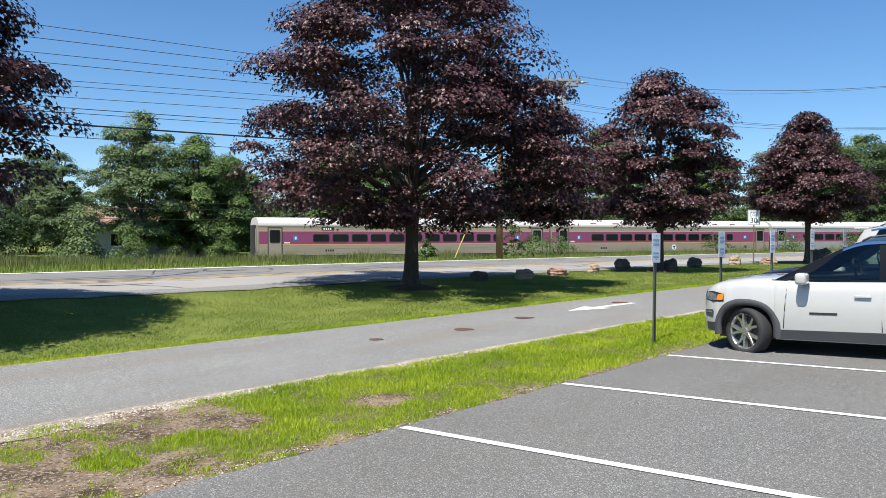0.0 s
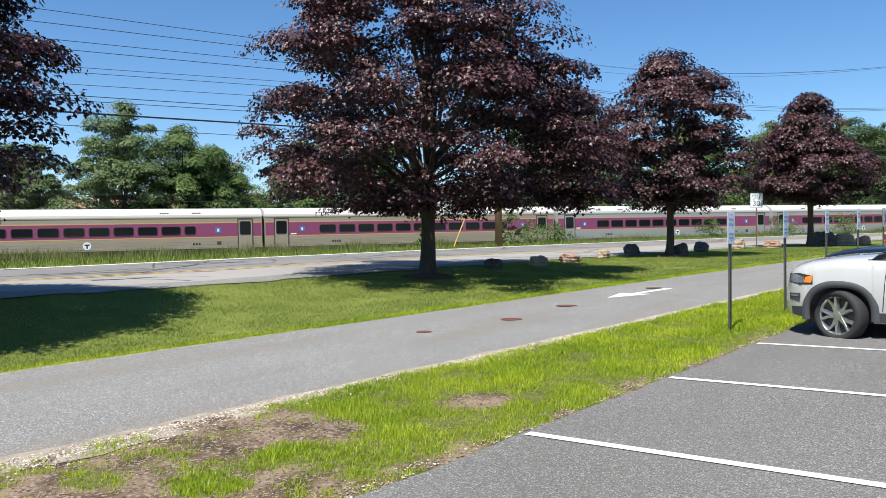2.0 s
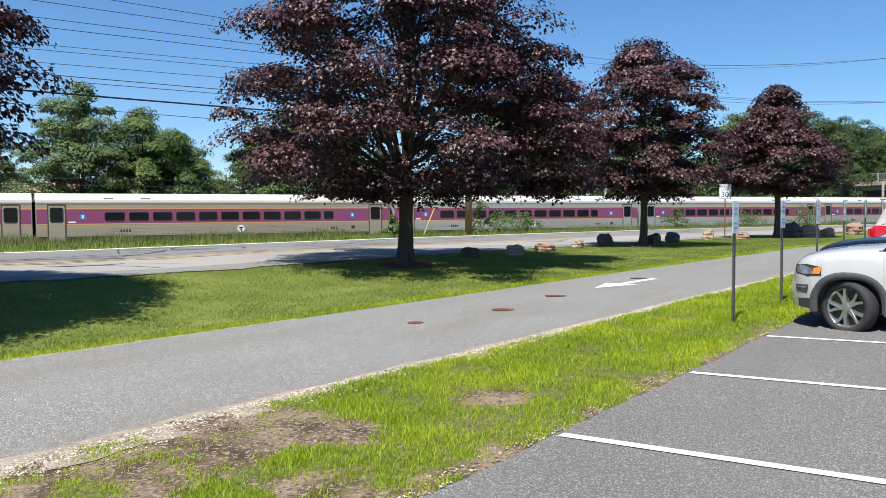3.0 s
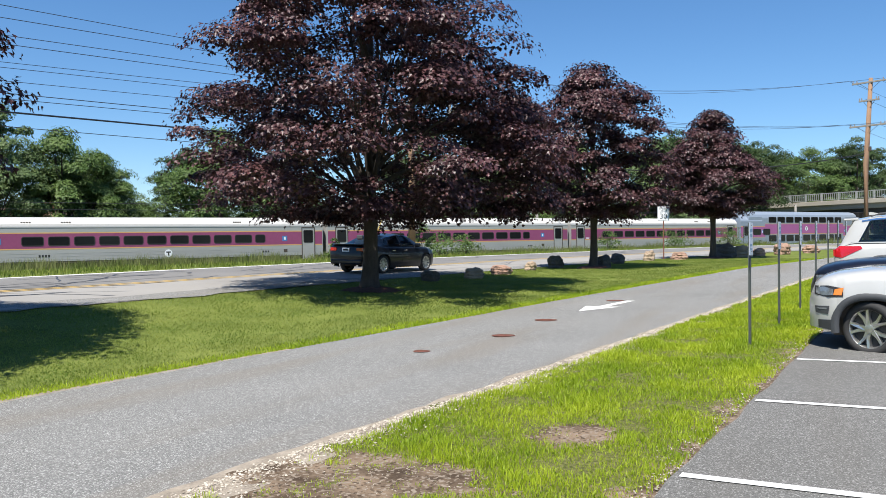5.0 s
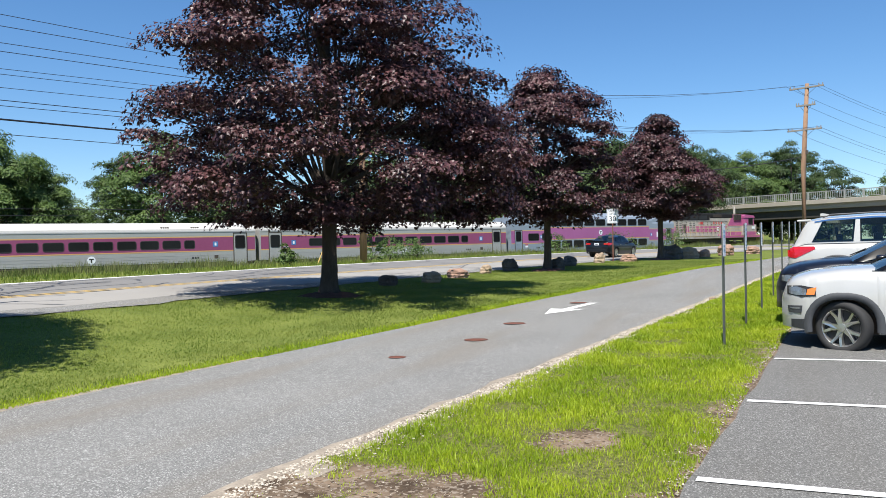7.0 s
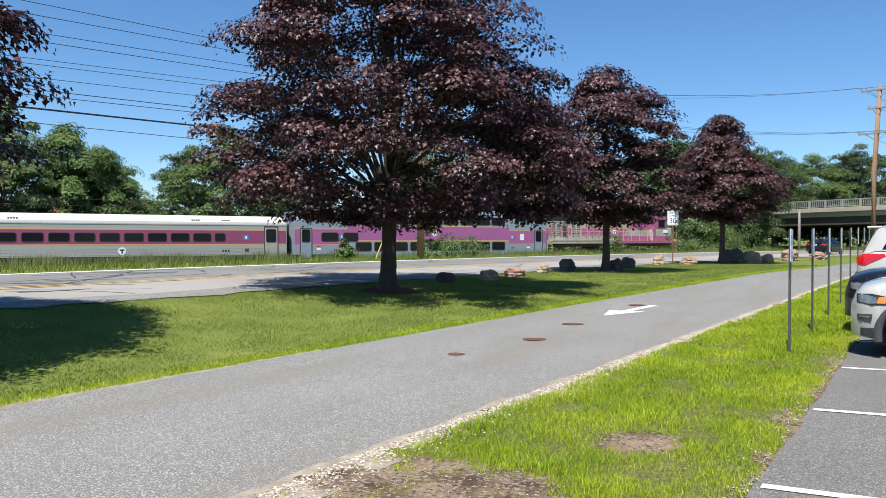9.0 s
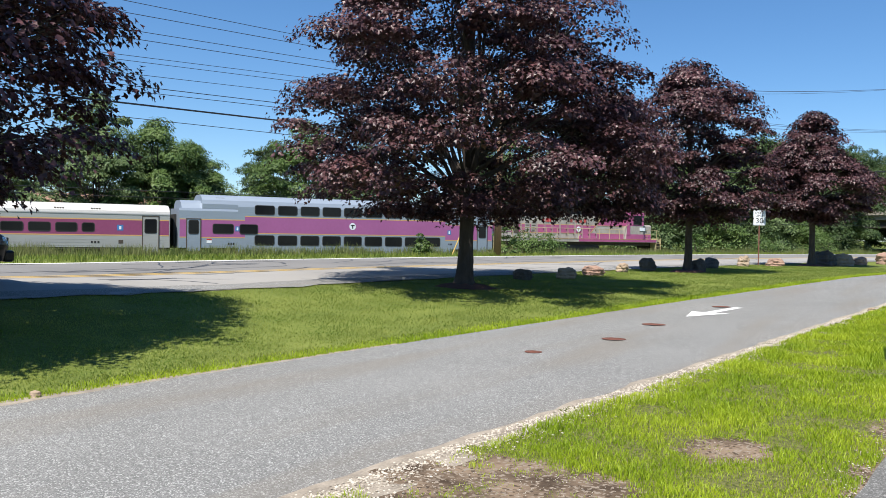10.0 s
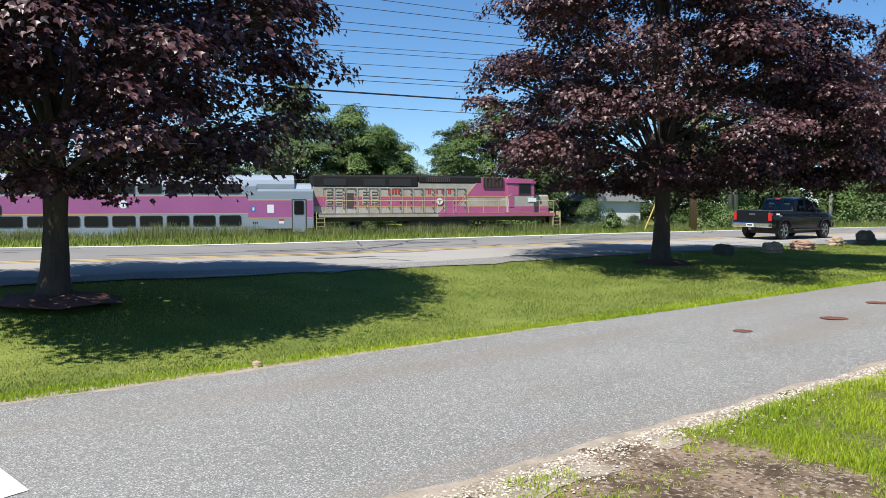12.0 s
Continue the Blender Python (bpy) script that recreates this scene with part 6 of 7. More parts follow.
# ---------- boulders ----------
def boulder(x, y, sx, sy, sz, mat, seed, label, turn=0):
    bm = bmesh.new()
    bmesh.ops.create_icosphere(bm, subdivisions=4, radius=1)
    for v in bm.verts:
        d = v.co.copy()
        cut = max(abs(d.x) ** 3 + abs(d.y) ** 3 + abs(d.z) ** 3, 0.2) ** (1 / 3)
        k = 0.62 / cut * 1.3 + 0.24 * noise.noise(d * 1.3 + Vector((seed, 0, 0))) + 0.10 * noise.noise(d * 3.7 + Vector((0, seed, 0))) + 0.05 * noise.noise(d * 9 + Vector((0, 0, seed)))
        step = 0.04 * math.sin(d.z * 14 + seed)
        v.co = Vector((d.x * (k + step) * sx, d.y * (k + step) * sy, (d.z * k + 0.45) * sz))
    ob = part("boulder", bm, mat, None, label)
    ob.matrix_basis = pose(x, y, land(x, y), 0, 0, turn)
    tagged(ob, label, "boulder", "boulders along the lawn")


dark, tan, pink = "dark angular boulder resting on the lawn", "tan layered boulder resting on the lawn", "pinkish flat boulder resting on the lawn"
for x, y, sx, sy, sz, mat, lab in [(-16.6, 22.9, 0.42, 0.40, 0.34, ROCK_DARK, dark), (-15.95, 24.75, 0.50, 0.36, 0.36, ROCK_TAN, tan), (-16.2, 27.4, 0.58, 0.40, 0.34, ROCK_PINK, pink), (-16.4, 30.7, 0.34, 0.34, 0.36, ROCK_TAN, "small pale boulder resting on the lawn"),
                                   (-16.2, 32.9, 0.50, 0.45, 0.52, ROCK_DARK, dark), (-14.35, 33.75, 0.42, 0.42, 0.50, ROCK_DARK, "dark boulder at the foot of a maple"), (-15.2, 38.5, 0.55, 0.45, 0.48, ROCK_DARK, dark), (-15.05, 43.6, 0.55, 0.45, 0.52, ROCK_TAN, tan),
                                   (-13.9, 45.4, 0.65, 0.5, 0.42, ROCK_PINK, pink), (-12.2, 49.6, 1.05, 0.7, 0.80, ROCK_DARK, "large dark rounded boulder on the lawn"), (-11.4, 50.6, 0.8, 0.6, 0.66, ROCK_TAN, tan), (-10.9, 53.0, 0.6, 0.5, 0.45, ROCK_PINK, pink), (-10.0, 57.0, 0.9, 0.6, 0.7, ROCK_PINK, pink), (-8.6, 61, 0.9, 0.6, 0.5, ROCK_PINK, pink)]:
    boulder(x, y, sx * 0.8, sy * 0.8, sz * 0.8, mat, x * 3.1 + y, lab, (x * 77) % 360)

# ---------- poles and wires ----------
def utility_pole(m, h, mat, arms, label, lean=0.0):
    e = thing("utility_pole", m, label, "utility pole", "utility poles")
    part("pole", tube(bmesh.new(), [(0, 0, -0.5), (0, 0, h * 0.5), (lean * h, 0, h)], [0.21, 0.18, 0.14], 12), mat, e, "", True)
    for z, w in arms:
        xl = lean * h * max(0, (z / h - 0.5) * 2)
        a = part("crossarm", boxes((xl - w, xl + w, -0.16, -0.06, z - 0.06, z + 0.06), bevel=0.01), POLE_GREY, e)
        for k in (-1, 1):
            part("brace", tube(bmesh.new(), [(xl + k * w * 0.55, -0.1, z - 0.05), (xl, -0.12, z - 0.6)], 0.015, 5), POST_METAL, a)
        for q in (-0.94, -0.72, 0.72, 0.94):
            part("insulator", tube(bmesh.new(), [(xl + q * w, -0.11, z + 0.05), (xl + q * w, -0.11, z + 0.22)], [0.045, 0.03], 8), INSULATOR, a)
    return e


def power_pole(m, h):
    """Twin-legged grey pole with stacked crossarms, tall insulators and looped leads."""
    e = thing("utility_pole", m, "grey twin power pole with crossarms and insulators behind the railway", "utility pole", "utility poles")
    for x in (-0.22, 0.22):
        part("pole", tube(bmesh.new(), [(x, 0, -0.5), (x, 0, h * 0.5), (x, 0, h)], [0.20, 0.17, 0.14], 12), POLE_GREY, e, "", True)
    for z, w in ((h - 0.25, 1.7), (h - 0.75, 1.5)):
        for y in (-0.22, 0.22):
            a = part("crossarm", boxes((-w, w, y - 0.07, y + 0.07, z - 0.09, z + 0.09), bevel=0.015), POLE_GREY, e)
            for q in (-0.92, -0.45, 0.45, 0.92):
                part("insulator", tube(bmesh.new(), [(q * w, y, z + 0.08), (q * w, y, z + 0.20), (q * w, y, z + 0.42)], [0.09, 0.13, 0.05], 8), INSULATOR, a)
    for q in (-1.0, -0.35, 0.35, 1.0):
        pts = [(q + 0.30 * math.cos(t), -0.3, h - 0.1 + 0.7 * math.sin(t)) for t in np.linspace(0, math.pi, 9)]
        part("jumper_lead", tube(bmesh.new(), pts, 0.035, 5), WIRE, e, "looped black lead")
    for q in (-1.9, 1.9):
        part("string_insulator", tube(bmesh.new(), [(q * 0.8, 0, h - 0.5), (q, 0, h - 0.45), (q * 1.25, 0, h - 0.42)], [0.06, 0.12, 0.05], 8), INSULATOR, e)
    return e


POLE_A, POLE_B, POLE_C, POLE_D = Vector((-27.2, 39.1, 0)), Vector((-5.4, 66.0, 0)), Vector((-31.0, -14.0, 0)), Vector((-39.8, 67.0, 0))
for p in (POLE_A, POLE_B, POLE_C, POLE_D):
    p.z = land(p.x, p.y)
utility_pole(pose(*POLE_A, 0, 0, 5), 10.6, POLE_WOOD, [(10.3, 1.2), (8.6, 0.9)], "brown wooden utility pole beside the road")
pb = utility_pole(pose(*POLE_B, 0, 0, -20), 12.4, POLE_WOOD, [(12.1, 1.25), (10.8, 0.7), (9.0, 1.25)], "tall leaning wooden utility pole with three crossarms", 0.03)
part("transformer_bracket", boxes((0.1, 0.35, -0.1, 0.1, 7.2, 7.5)), UNDER, pb)
utility_pole(pose(*POLE_C, 0, 0, 0), 7.6, POLE_WOOD, [(7.2, 1.1)], "wooden utility pole beside the road")
power_pole(pose(*POLE_D, 0, 0, 31), 17.3)


def wire(a, b, sag, r=0.010, label="black overhead wire between utility poles", n=18):
    a, b = Vector(a), Vector(b)
    pts = [a.lerp(b, i / n) - Vector((0, 0, 4 * sag * (i / n) * (1 - i / n))) for i in range(n + 1)]
    ob = part("overhead_wire", tube(bmesh.new(), pts, r, 5), WIRE, None, label)
    tagged(ob, label, "wire", "overhead wires")


def at(p, dx, z):
    return (p.x + dx, p.y, z)


for dx, za, zc, r in ((0.0, 11.0, 7.6, 0.012), (1.1, 10.5, 6.75, 0.012), (-1.1, 10.5, 6.5, 0.012), (0.8, 9.8, 5.9, 0.012), (-0.8, 9.7, 5.3, 0.010), (0.4, 9.2, 5.1, 0.010), (-0.4, 8.8, 4.9, 0.010), (0.3, 8.0, 4.8, 0.014), (-0.3, 7.9, 4.7, 0.012), (0.2, 7.1, 4.6, 0.032), (-0.2, 6.5, 4.4, 0.012)):
    wire(at(POLE_A, dx * 0.9, za), at(POLE_C, dx * 0.9, zc), 0.05, r)
for dx in (-1.1, 1.1, 0.9):
    wire(at(POLE_D, dx * 1.2, POLE_D.z + 17.4), at(POLE_B, dx, 13.5), 1.3)
for dx, z in ((-1.1, 10.35), (1.1, 10.35), (0.6, 10.3)):
    wire(at(POLE_A, dx * 0.7, 10.6), at(POLE_B, dx, z), 1.1)
wire(at(POLE_A, 0, 7.4), at(POLE_B, 0, 8.2), 1.4, 0.03)
for dx, z in ((-1.1, 13.5), (1.1, 13.5), (0.9, 13.4), (0, 12.1), (-1.1, 10.35), (1.1, 10.35), (0.7, 10.3), (0, 8.6)):
    wire(at(POLE_B, dx, z), (14 + dx * 1.5, 100, z - 2.5), 1.0)
fp = utility_pole(pose(14, 100, land(14, 100), 0, 0, -20), 13.6, POLE_WOOD, [(12.6, 1.8), (9.3, 1.4)], "wooden utility pole beyond the parking lot")
for k, (d, z) in enumerate(((5.5, 3.9), (5.6, 4.7), (5.8, 5.2))):
    a, b = TRACK_0 + TU * -45 + TN * d, TRACK_0 + TU * 100 + TN * d
    wire((a.x, a.y, rail_z(-45) + z + 0.3), (b.x, b.y, rail_z(100) + z + 0.3), 0.4, 0.018, "black trackside cable strung behind the railway", 30)
for s in (-45, 55, 100):
    p = TRACK_0 + TU * s + TN * 5.7
    part_p = utility_pole(pose(p.x, p.y, land(p.x, p.y), 0, 0, 0), 5.9, POLE_GREY, [], "short grey trackside pole carrying cables")
guy = part("guy_marker", tube(bmesh.new(), [(-28.6, 36.6, land(-28.6, 36.6) - 0.05), (-28.2, 37.6, land(-28.2, 37.6) + 2.2)], 0.035, 6), PAINT_YELLOW, None)
tagged(guy, "yellow plastic guard on a pole's guy wire", "guy guard")

# ---------- road bridge ----------
def bridge():
    e = thing("road_bridge", pose(-15.8, 127.0, -0.9, 0, 0, math.degrees(math.atan2(-10, 18.3))), "concrete road bridge with a metal railing over the railway", "bridge")
    part("deck", boxes((-55, 95, 0, 26, 7.6, 8.7), bevel=0.05), CONCRETE, e)
    part("fascia", boxes((-55, 95, -0.35, 0.0, 8.25, 8.85), bevel=0.04), CONCRETE, e, "pale concrete fascia")
    for y in (0.4, 4.2, 8.0, 12.0, 16, 20, 24):
        part("girder", boxes((-55, 95, y, y + 0.35, 6.5, 7.6)), STEEL_DARK, e, "dark steel girder")
    for x in (-22, 14, 50):
        p = part("pier_cap", boxes((x - 0.8, x + 0.8, 0.2, 25, 5.6, 6.5), bevel=0.06), CONCRETE, e)
        for y in (1.5, 7, 13, 19, 24):
            part("pier_column", tube(bmesh.new(), [(x, y, 0), (x, y, 5.7)], 0.5, 14), CONCRETE, p)
    part("abutment", boxes((-57, -50, -0.5, 26.5, 0, 8.3)), CONCRETE, e)
    part("abutment", boxes((88, 96, -0.5, 26.5, 0, 8.3)), CONCRETE, e)
    part("rail_top", boxes((-55, 95, -0.20, -0.10, 9.85, 9.95)), RAIL_GREY, e)
    part("rail_bottom", boxes((-55, 95, -0.19, -0.11, 8.98, 9.04)), RAIL_GREY, e)
    post = mesh("railing_post", *[[(x, y, z) for x in (-0.09, 0.09) for y in (-0.24, -0.06) for z in (8.8, 9.98)], [(0, 1, 3, 2), (4, 6, 7, 5), (0, 4, 5, 1), (2, 3, 7, 6), (1, 5, 7, 3)]], RAIL_GREY)
    slim = mesh("picket", *[[(x, y, z) for x in (-0.025, 0.025) for y in (-0.18, -0.12) for z in (9.0, 9.9)], [(0, 1, 3, 2), (4, 6, 7, 5), (0, 4, 5, 1), (2, 3, 7, 6)]], RAIL_GREY)
    for k in range(60):
        ob = new("railing_post", post)
        ob.parent, ob.matrix_basis = e, pose(-54 + 2.5 * k, 0, 0)
    for k in range(280):
        ob = new("picket", slim)
        ob.parent, ob.matrix_basis = e, pose(-12 + 0.30 * k, 0, 0)
    return e


bridge()

# ---------- houses behind the trees ----------
def house(s, d, w, depth, h, roofmat, turn, label, gable=True):
    p = TRACK_0 + TU * s + TN * d
    e = thing("house", pose(p.x, p.y, land(p.x, p.y) - 0.1, 0, 0, turn), label, "house", "houses behind the railway")
    part("wall", boxes((-w / 2, w / 2, 0, depth, 0, h)), HOUSE_WALL, e)
    bm = bmesh.new()
    a = [bm.verts.new(v) for v in ((-w / 2 - 0.4, -0.4, h - 0.1), (w / 2 + 0.4, -0.4, h - 0.1), (w / 2 + 0.4, depth / 2, h + depth * 0.30), (-w / 2 - 0.4, depth / 2, h + depth * 0.30), (w / 2 + 0.4, depth + 0.4, h - 0.1), (-w / 2 - 0.4, depth + 0.4, h - 0.1))]
    for f in ((0, 1, 2, 3), (3, 2, 4, 5), (0, 3, 5), (1, 4, 2), (0, 5, 4, 1)):
        bm.faces.new([a[i] for i in f])
    part("roof", bm, roofmat, e)
    part("chimney", boxes((w * 0.2, w * 0.2 + 0.7, depth * 0.55, depth * 0.55 + 0.6, h, h + depth * 0.3 + 0.9)), BRICK, e)
    for k in range(3):
        x = -w * 0.36 + k * w * 0.30
        wd = part("window", boxes((x, x + 1.0, -0.03, 0.02, h * 0.38, h * 0.78)), COACH_GLASS, e)
        part("window_frame", boxes((x - 0.1, x, -0.06, 0.02, h * 0.36, h * 0.80), (x + 1.0, x + 1.1, -0.06, 0.02, h * 0.36, h * 0.80), (x, x + 1.0, -0.06, 0.02, h * 0.78, h * 0.80 + 0.05), (x, x + 1.0, -0.06, 0.02, h * 0.34, h * 0.38)), SIGN_WHITE, wd)


house(9, 19, 13, 7, 2.7, HOUSE_ROOF, 66, "pale-sided low house with a brown shingle roof")
house(39.5, 17, 8, 6, 2.6, HOUSE_GREYROOF, 150, "pale-sided house with a grey gable roof")

# ---------- bushes ----------
def bush(name, p, r, h, mat, seed, label, n=26, per=60, leaf=0.16):
    rng = random.Random(seed)
    me, centres = crown_mesh("foliage", mat, rng, lerp_table([(0, 0.9), (0.4, 1.0), (0.8, 0.65), (1, 0.2)]), n, per, leaf, (0.15, h, r, r), pad_r=r * 0.42, seed=seed * 0.77, lumps=0.35, flat=0.8, outline=PLAIN)
    e = thing(name, pose(p[0], p[1], land(p[0], p[1]), 0, 0, seed * 40), label, "bush", "bushes by the railway")
    ob = new("foliage", me)
    ob.parent = e
    bm = bmesh.new()
    for c in centres[::4]:
        tube(bm, [(0, 0, -0.1), (c[0] * 0.5, c[1] * 0.5, c[2] * 0.6), c[:3]], [0.03, 0.02, 0.006], 5)
    part("stem", bm, BARK, e)
    return e


first = {}
rngb = random.Random(9)
for s, d, size, kind in [(-30, 6, 1.0, 0), (-24, 7, 1.1, 1), (-19, 6.5, 0.9, 2), (-13, 7.5, 1.2, 0), (-8, 6.5, 1.0, 1), (-3, 7, 1.25, 0), (1.5, 8, 1.1, 2), (5, 7, 0.75, 1), (9.5, 8, 0.45, 0), (13, 9, 0.6, 1), (17, 8, 1.0, 2), (21, 7, 1.0, 0), (26, 8, 0.8, 1), (31, 7.5, 0.75, 2), (36, 8, 0.45, 0), (41, 8, 0.5, 1),
                         (46, 7, 1.3, 2), (51, 8, 1.2, 0), (56, 7, 1.3, 1), (61, 8, 1.3, 2), (66, 7, 1.2, 0), (71, 8, 1.3, 1), (76, 7, 1.2, 0), (81, 8, 1.3, 2), (86, 7, 1.2, 1), (91, 7, 1.3, 0), (96, 8, 1.2, 2)] + [(-34 + 5.2 * i, 27 + 3 * (i % 3), 1.5, (0, 1, 0, 2)[i % 4]) for i in range(24)]:
    p = TRACK_0 + TU * (s + rngb.uniform(-1, 1)) + TN * d
    if kind not in first:
        first[kind] = bush("bush", p, 2.4, 3.4, (LEAF_DARK, LEAF_GREEN, LEAF_LIGHT)[kind], 30 + kind, "dense green bush behind the railway", 34, 120, 0.19)
        b = first[kind]
    else:
        b = copy_thing(first[kind], Matrix.Identity(4))
    b.matrix_basis = pose(p.x, p.y, land(p.x, p.y), 0, 0, rngb.uniform(0, 360)) @ Matrix.Scale(size, 4)
for x, y, r, h, k in [(-29.3, 43.5, 0.8, 1.9, 0), (-29.6, 46.5, 1.5, 1.3, 1), (-29.0, 49.0, 1.4, 1.2, 2), (-30.6, 36.4, 0.6, 1.0, 3), (-24.5, 66, 1.5, 1.5, 4), (-20.5, 73, 1.6, 1.6, 5), (-17.0, 80, 1.7, 1.7, 6)]:
    bush("bush", (x, y), r, h, LEAF_GREEN, 50 + k, "leafy weeds growing in the verge by the railway", 18, 60, 0.13)

# ---------- gravel, dirt and grass ----------
strip("gravel_edge", (lambda y: drive_near(y) + 0.36 + 0.08 * math.sin(y * 1.7) + 0.25 * smooth01((6 - y) / 4), lambda y: drive_near(y) - 0.02), -20, 45, GRAVEL, 0.0136, "pale gravel edge between grass and driveway", 0.25, 0.10)
strip("worn_edge", (lambda y: drive_far(y) + 0.03, lambda y: drive_far(y) - 0.10 - 0.16 * smooth01((9 - y) / 6)), -20, 10, GRAVEL, 0.0142, "worn sandy edge between driveway and lawn", 0.25, 0.10)
BARE = [(-6.0, 3.0, 1.3, 0.75), (-6.75, 4.5, 0.8, 0.6), (-5.1, 3.35, 0.45, 0.75), (-5.65, 6.4, 0.27, 0.32), (-6.3, 5.05, 0.26, 0.2), (-6.0, 1.0, 1.2, 1.3), (-6.3, -0.8, 1.2, 1.2), (-6.1, 4.95, 0.5, 0.22)]
TUFTS = [(-5.85, 4.2, 0.32, 0.42), (-4.98, 4.45, 0.3, 0.6), (-5.5, 5.2, 0.5, 0.45), (-6.6, 3.1, 0.28, 0.22), (-5.75, 3.45, 0.35, 0.25)]


def bare(x, y):
    """0 on turf, towards 1 on bare ground."""
    v = 0.0
    for cx, cy, rx, ry in BARE:
        v = max(v, 1.75 - math.hypot((x - cx) / rx, (y - cy) / ry))
    for cx, cy, rx, ry in TUFTS:
        v = min(v, max(0.0, 1.3 * math.hypot((x - cx) / rx, (y - cy) / ry) - 0.65))
    # worn strip along the lot
    worn = 1.0 - (lot_edge(y) - x) / (0.44 + 0.3 * noise.noise((y * 0.9, 2.0, 0.0)))
    v = max(v, worn * (0.62 + 0.35 * noise.noise((y * 1.7, 5.0, 1.0))))
    return min(max(v, 0.0), 1.0) + (0.55 * noise.noise((x * 2.6, y * 2.6, 1.0)) + 0.45 * noise.noise((x * 6.5, y * 6.5, 4.0))) * (0.30 + min(v, 1.0))


def verge():
    ys = [-20 + 0.5 * i for i in range(38)] + [-1 + 0.11 * i for i in range(128)] + [13.1 + 0.5 * i for i in range(64)]
    n = 28
    v, f, b = [], [], []
    for y in ys:
        x0, x1 = lot_edge(y) + 0.09, drive_near(y) + 0.03
        for k in range(n + 1):
            x = x0 + (x1 - x0) * k / n
            q = bare(x, y)
            v.append((x, y, land(x, y) + 0.004 + (0.0 if x > lot_edge(y) - 0.15 else 0.012 * noise.noise((x * 3, y * 3, 0.5)) + 0.006)))
            b.append(q)
    for i in range(len(ys) - 1):
        for k in range(n):
            f.append((i * (n + 1) + k, i * (n + 1) + k + 1, (i + 1) * (n + 1) + k + 1, (i + 1) * (n + 1) + k))
    ob = solid("verge_turf", v, f, VERGE_GROUND, smooth=True)
    ob.data.attributes.new("bare", "FLOAT", "POINT").data.foreach_set("value", b)
    tagged(ob, "thin green turf and stony bare dirt of the verge", "verge", "", "structure")


verge()


def blades(name, points, heights, widths, mat, label, seed, lean=0.45, tips=True):
    """Grass blades as bent slivers, all in one mesh."""
    g = np.random.default_rng(seed)
    P = np.array(points)
    n = len(P)
    h, w = np.array(heights)[:, None], np.array(widths)[:, None]
    a = g.uniform(0, math.tau, n)
    b = g.uniform(0, math.tau, n)
    side = np.stack([np.cos(a), np.sin(a), np.zeros(n)], 1)
    bend_ = np.stack([np.cos(b), np.sin(b), np.zeros(n)], 1) * g.uniform(0.1, 1.0, n)[:, None] * lean
    up = np.array([0, 0, 1.0])
    V = np.stack([P - side * w, P + side * w, P + up * h * 0.6 + bend_ * h * 0.35 + side * w * 0.7, P + up * h * 0.6 + bend_ * h * 0.35 - side * w * 0.7, P + up * h * 0.93 + bend_ * h], 1).reshape(-1, 3)
    k = np.arange(n) * 5
    loops = np.concatenate([np.stack([k, k + 1, k + 2, k + 3], 1), np.stack([k + 3, k + 2, k + 4], 1)], 1).ravel()
    starts = np.stack([np.arange(n) * 7, np.arange(n) * 7 + 4], 1).ravel()
    me = bpy.data.meshes.new(name)
    me.vertices.add(len(V))
    me.vertices.foreach_set("co", V.ravel())
    me.loops.add(len(loops))
    me.loops.foreach_set("vertex_index", loops)
    me.polygons.add(2 * n)
    me.polygons.foreach_set("loop_start", starts)
    me.materials.append(mat)
    me.update()
    me.validate()
    return tagged(new(name, me), label, "grass", "", "stuff")


rngg = random.Random(77)
pts, hs, ws = [], [], []
for i in range(330000):
    y = 1.2 + 40 * rngg.random() ** 1.9
    xa, xb = lot_edge(y) - 0.02, drive_near(y) + 0.22
    x = xa + (xb - xa) * rngg.random()
    tuft = noise.noise((x * 1.6, y * 1.6, 9.0)) + 0.6 * noise.noise((x * 5, y * 5, 2.0))
    q = bare(x, y)
    side = 0.5 * max(0, 1 - abs(x - xb) / 0.3)
    if q + side + 0.75 * (rngg.random() - 0.5) - 0.6 * max(noise.noise((x * 9, y * 9, 7.0)), 0) > 0.58 or tuft + rngg.random() < -0.15:
        continue
    pts.append((x, y, land(x, y)))
    hs.append((0.025 + 0.045 * rngg.random()) * (1 + 0.8 * max(tuft, -0.5)) * (1 - 0.5 * min(max(q, 0), 1)))
    ws.append(0.0022 + 0.0018 * rngg.random() + 0.0003 * max(y - 6, 0))
blades("verge_grass", pts, hs, ws, BLADE, "bright green uncut grass of the verge", 1, 0.85)
pts, hs, ws, lush = [], [], [], []
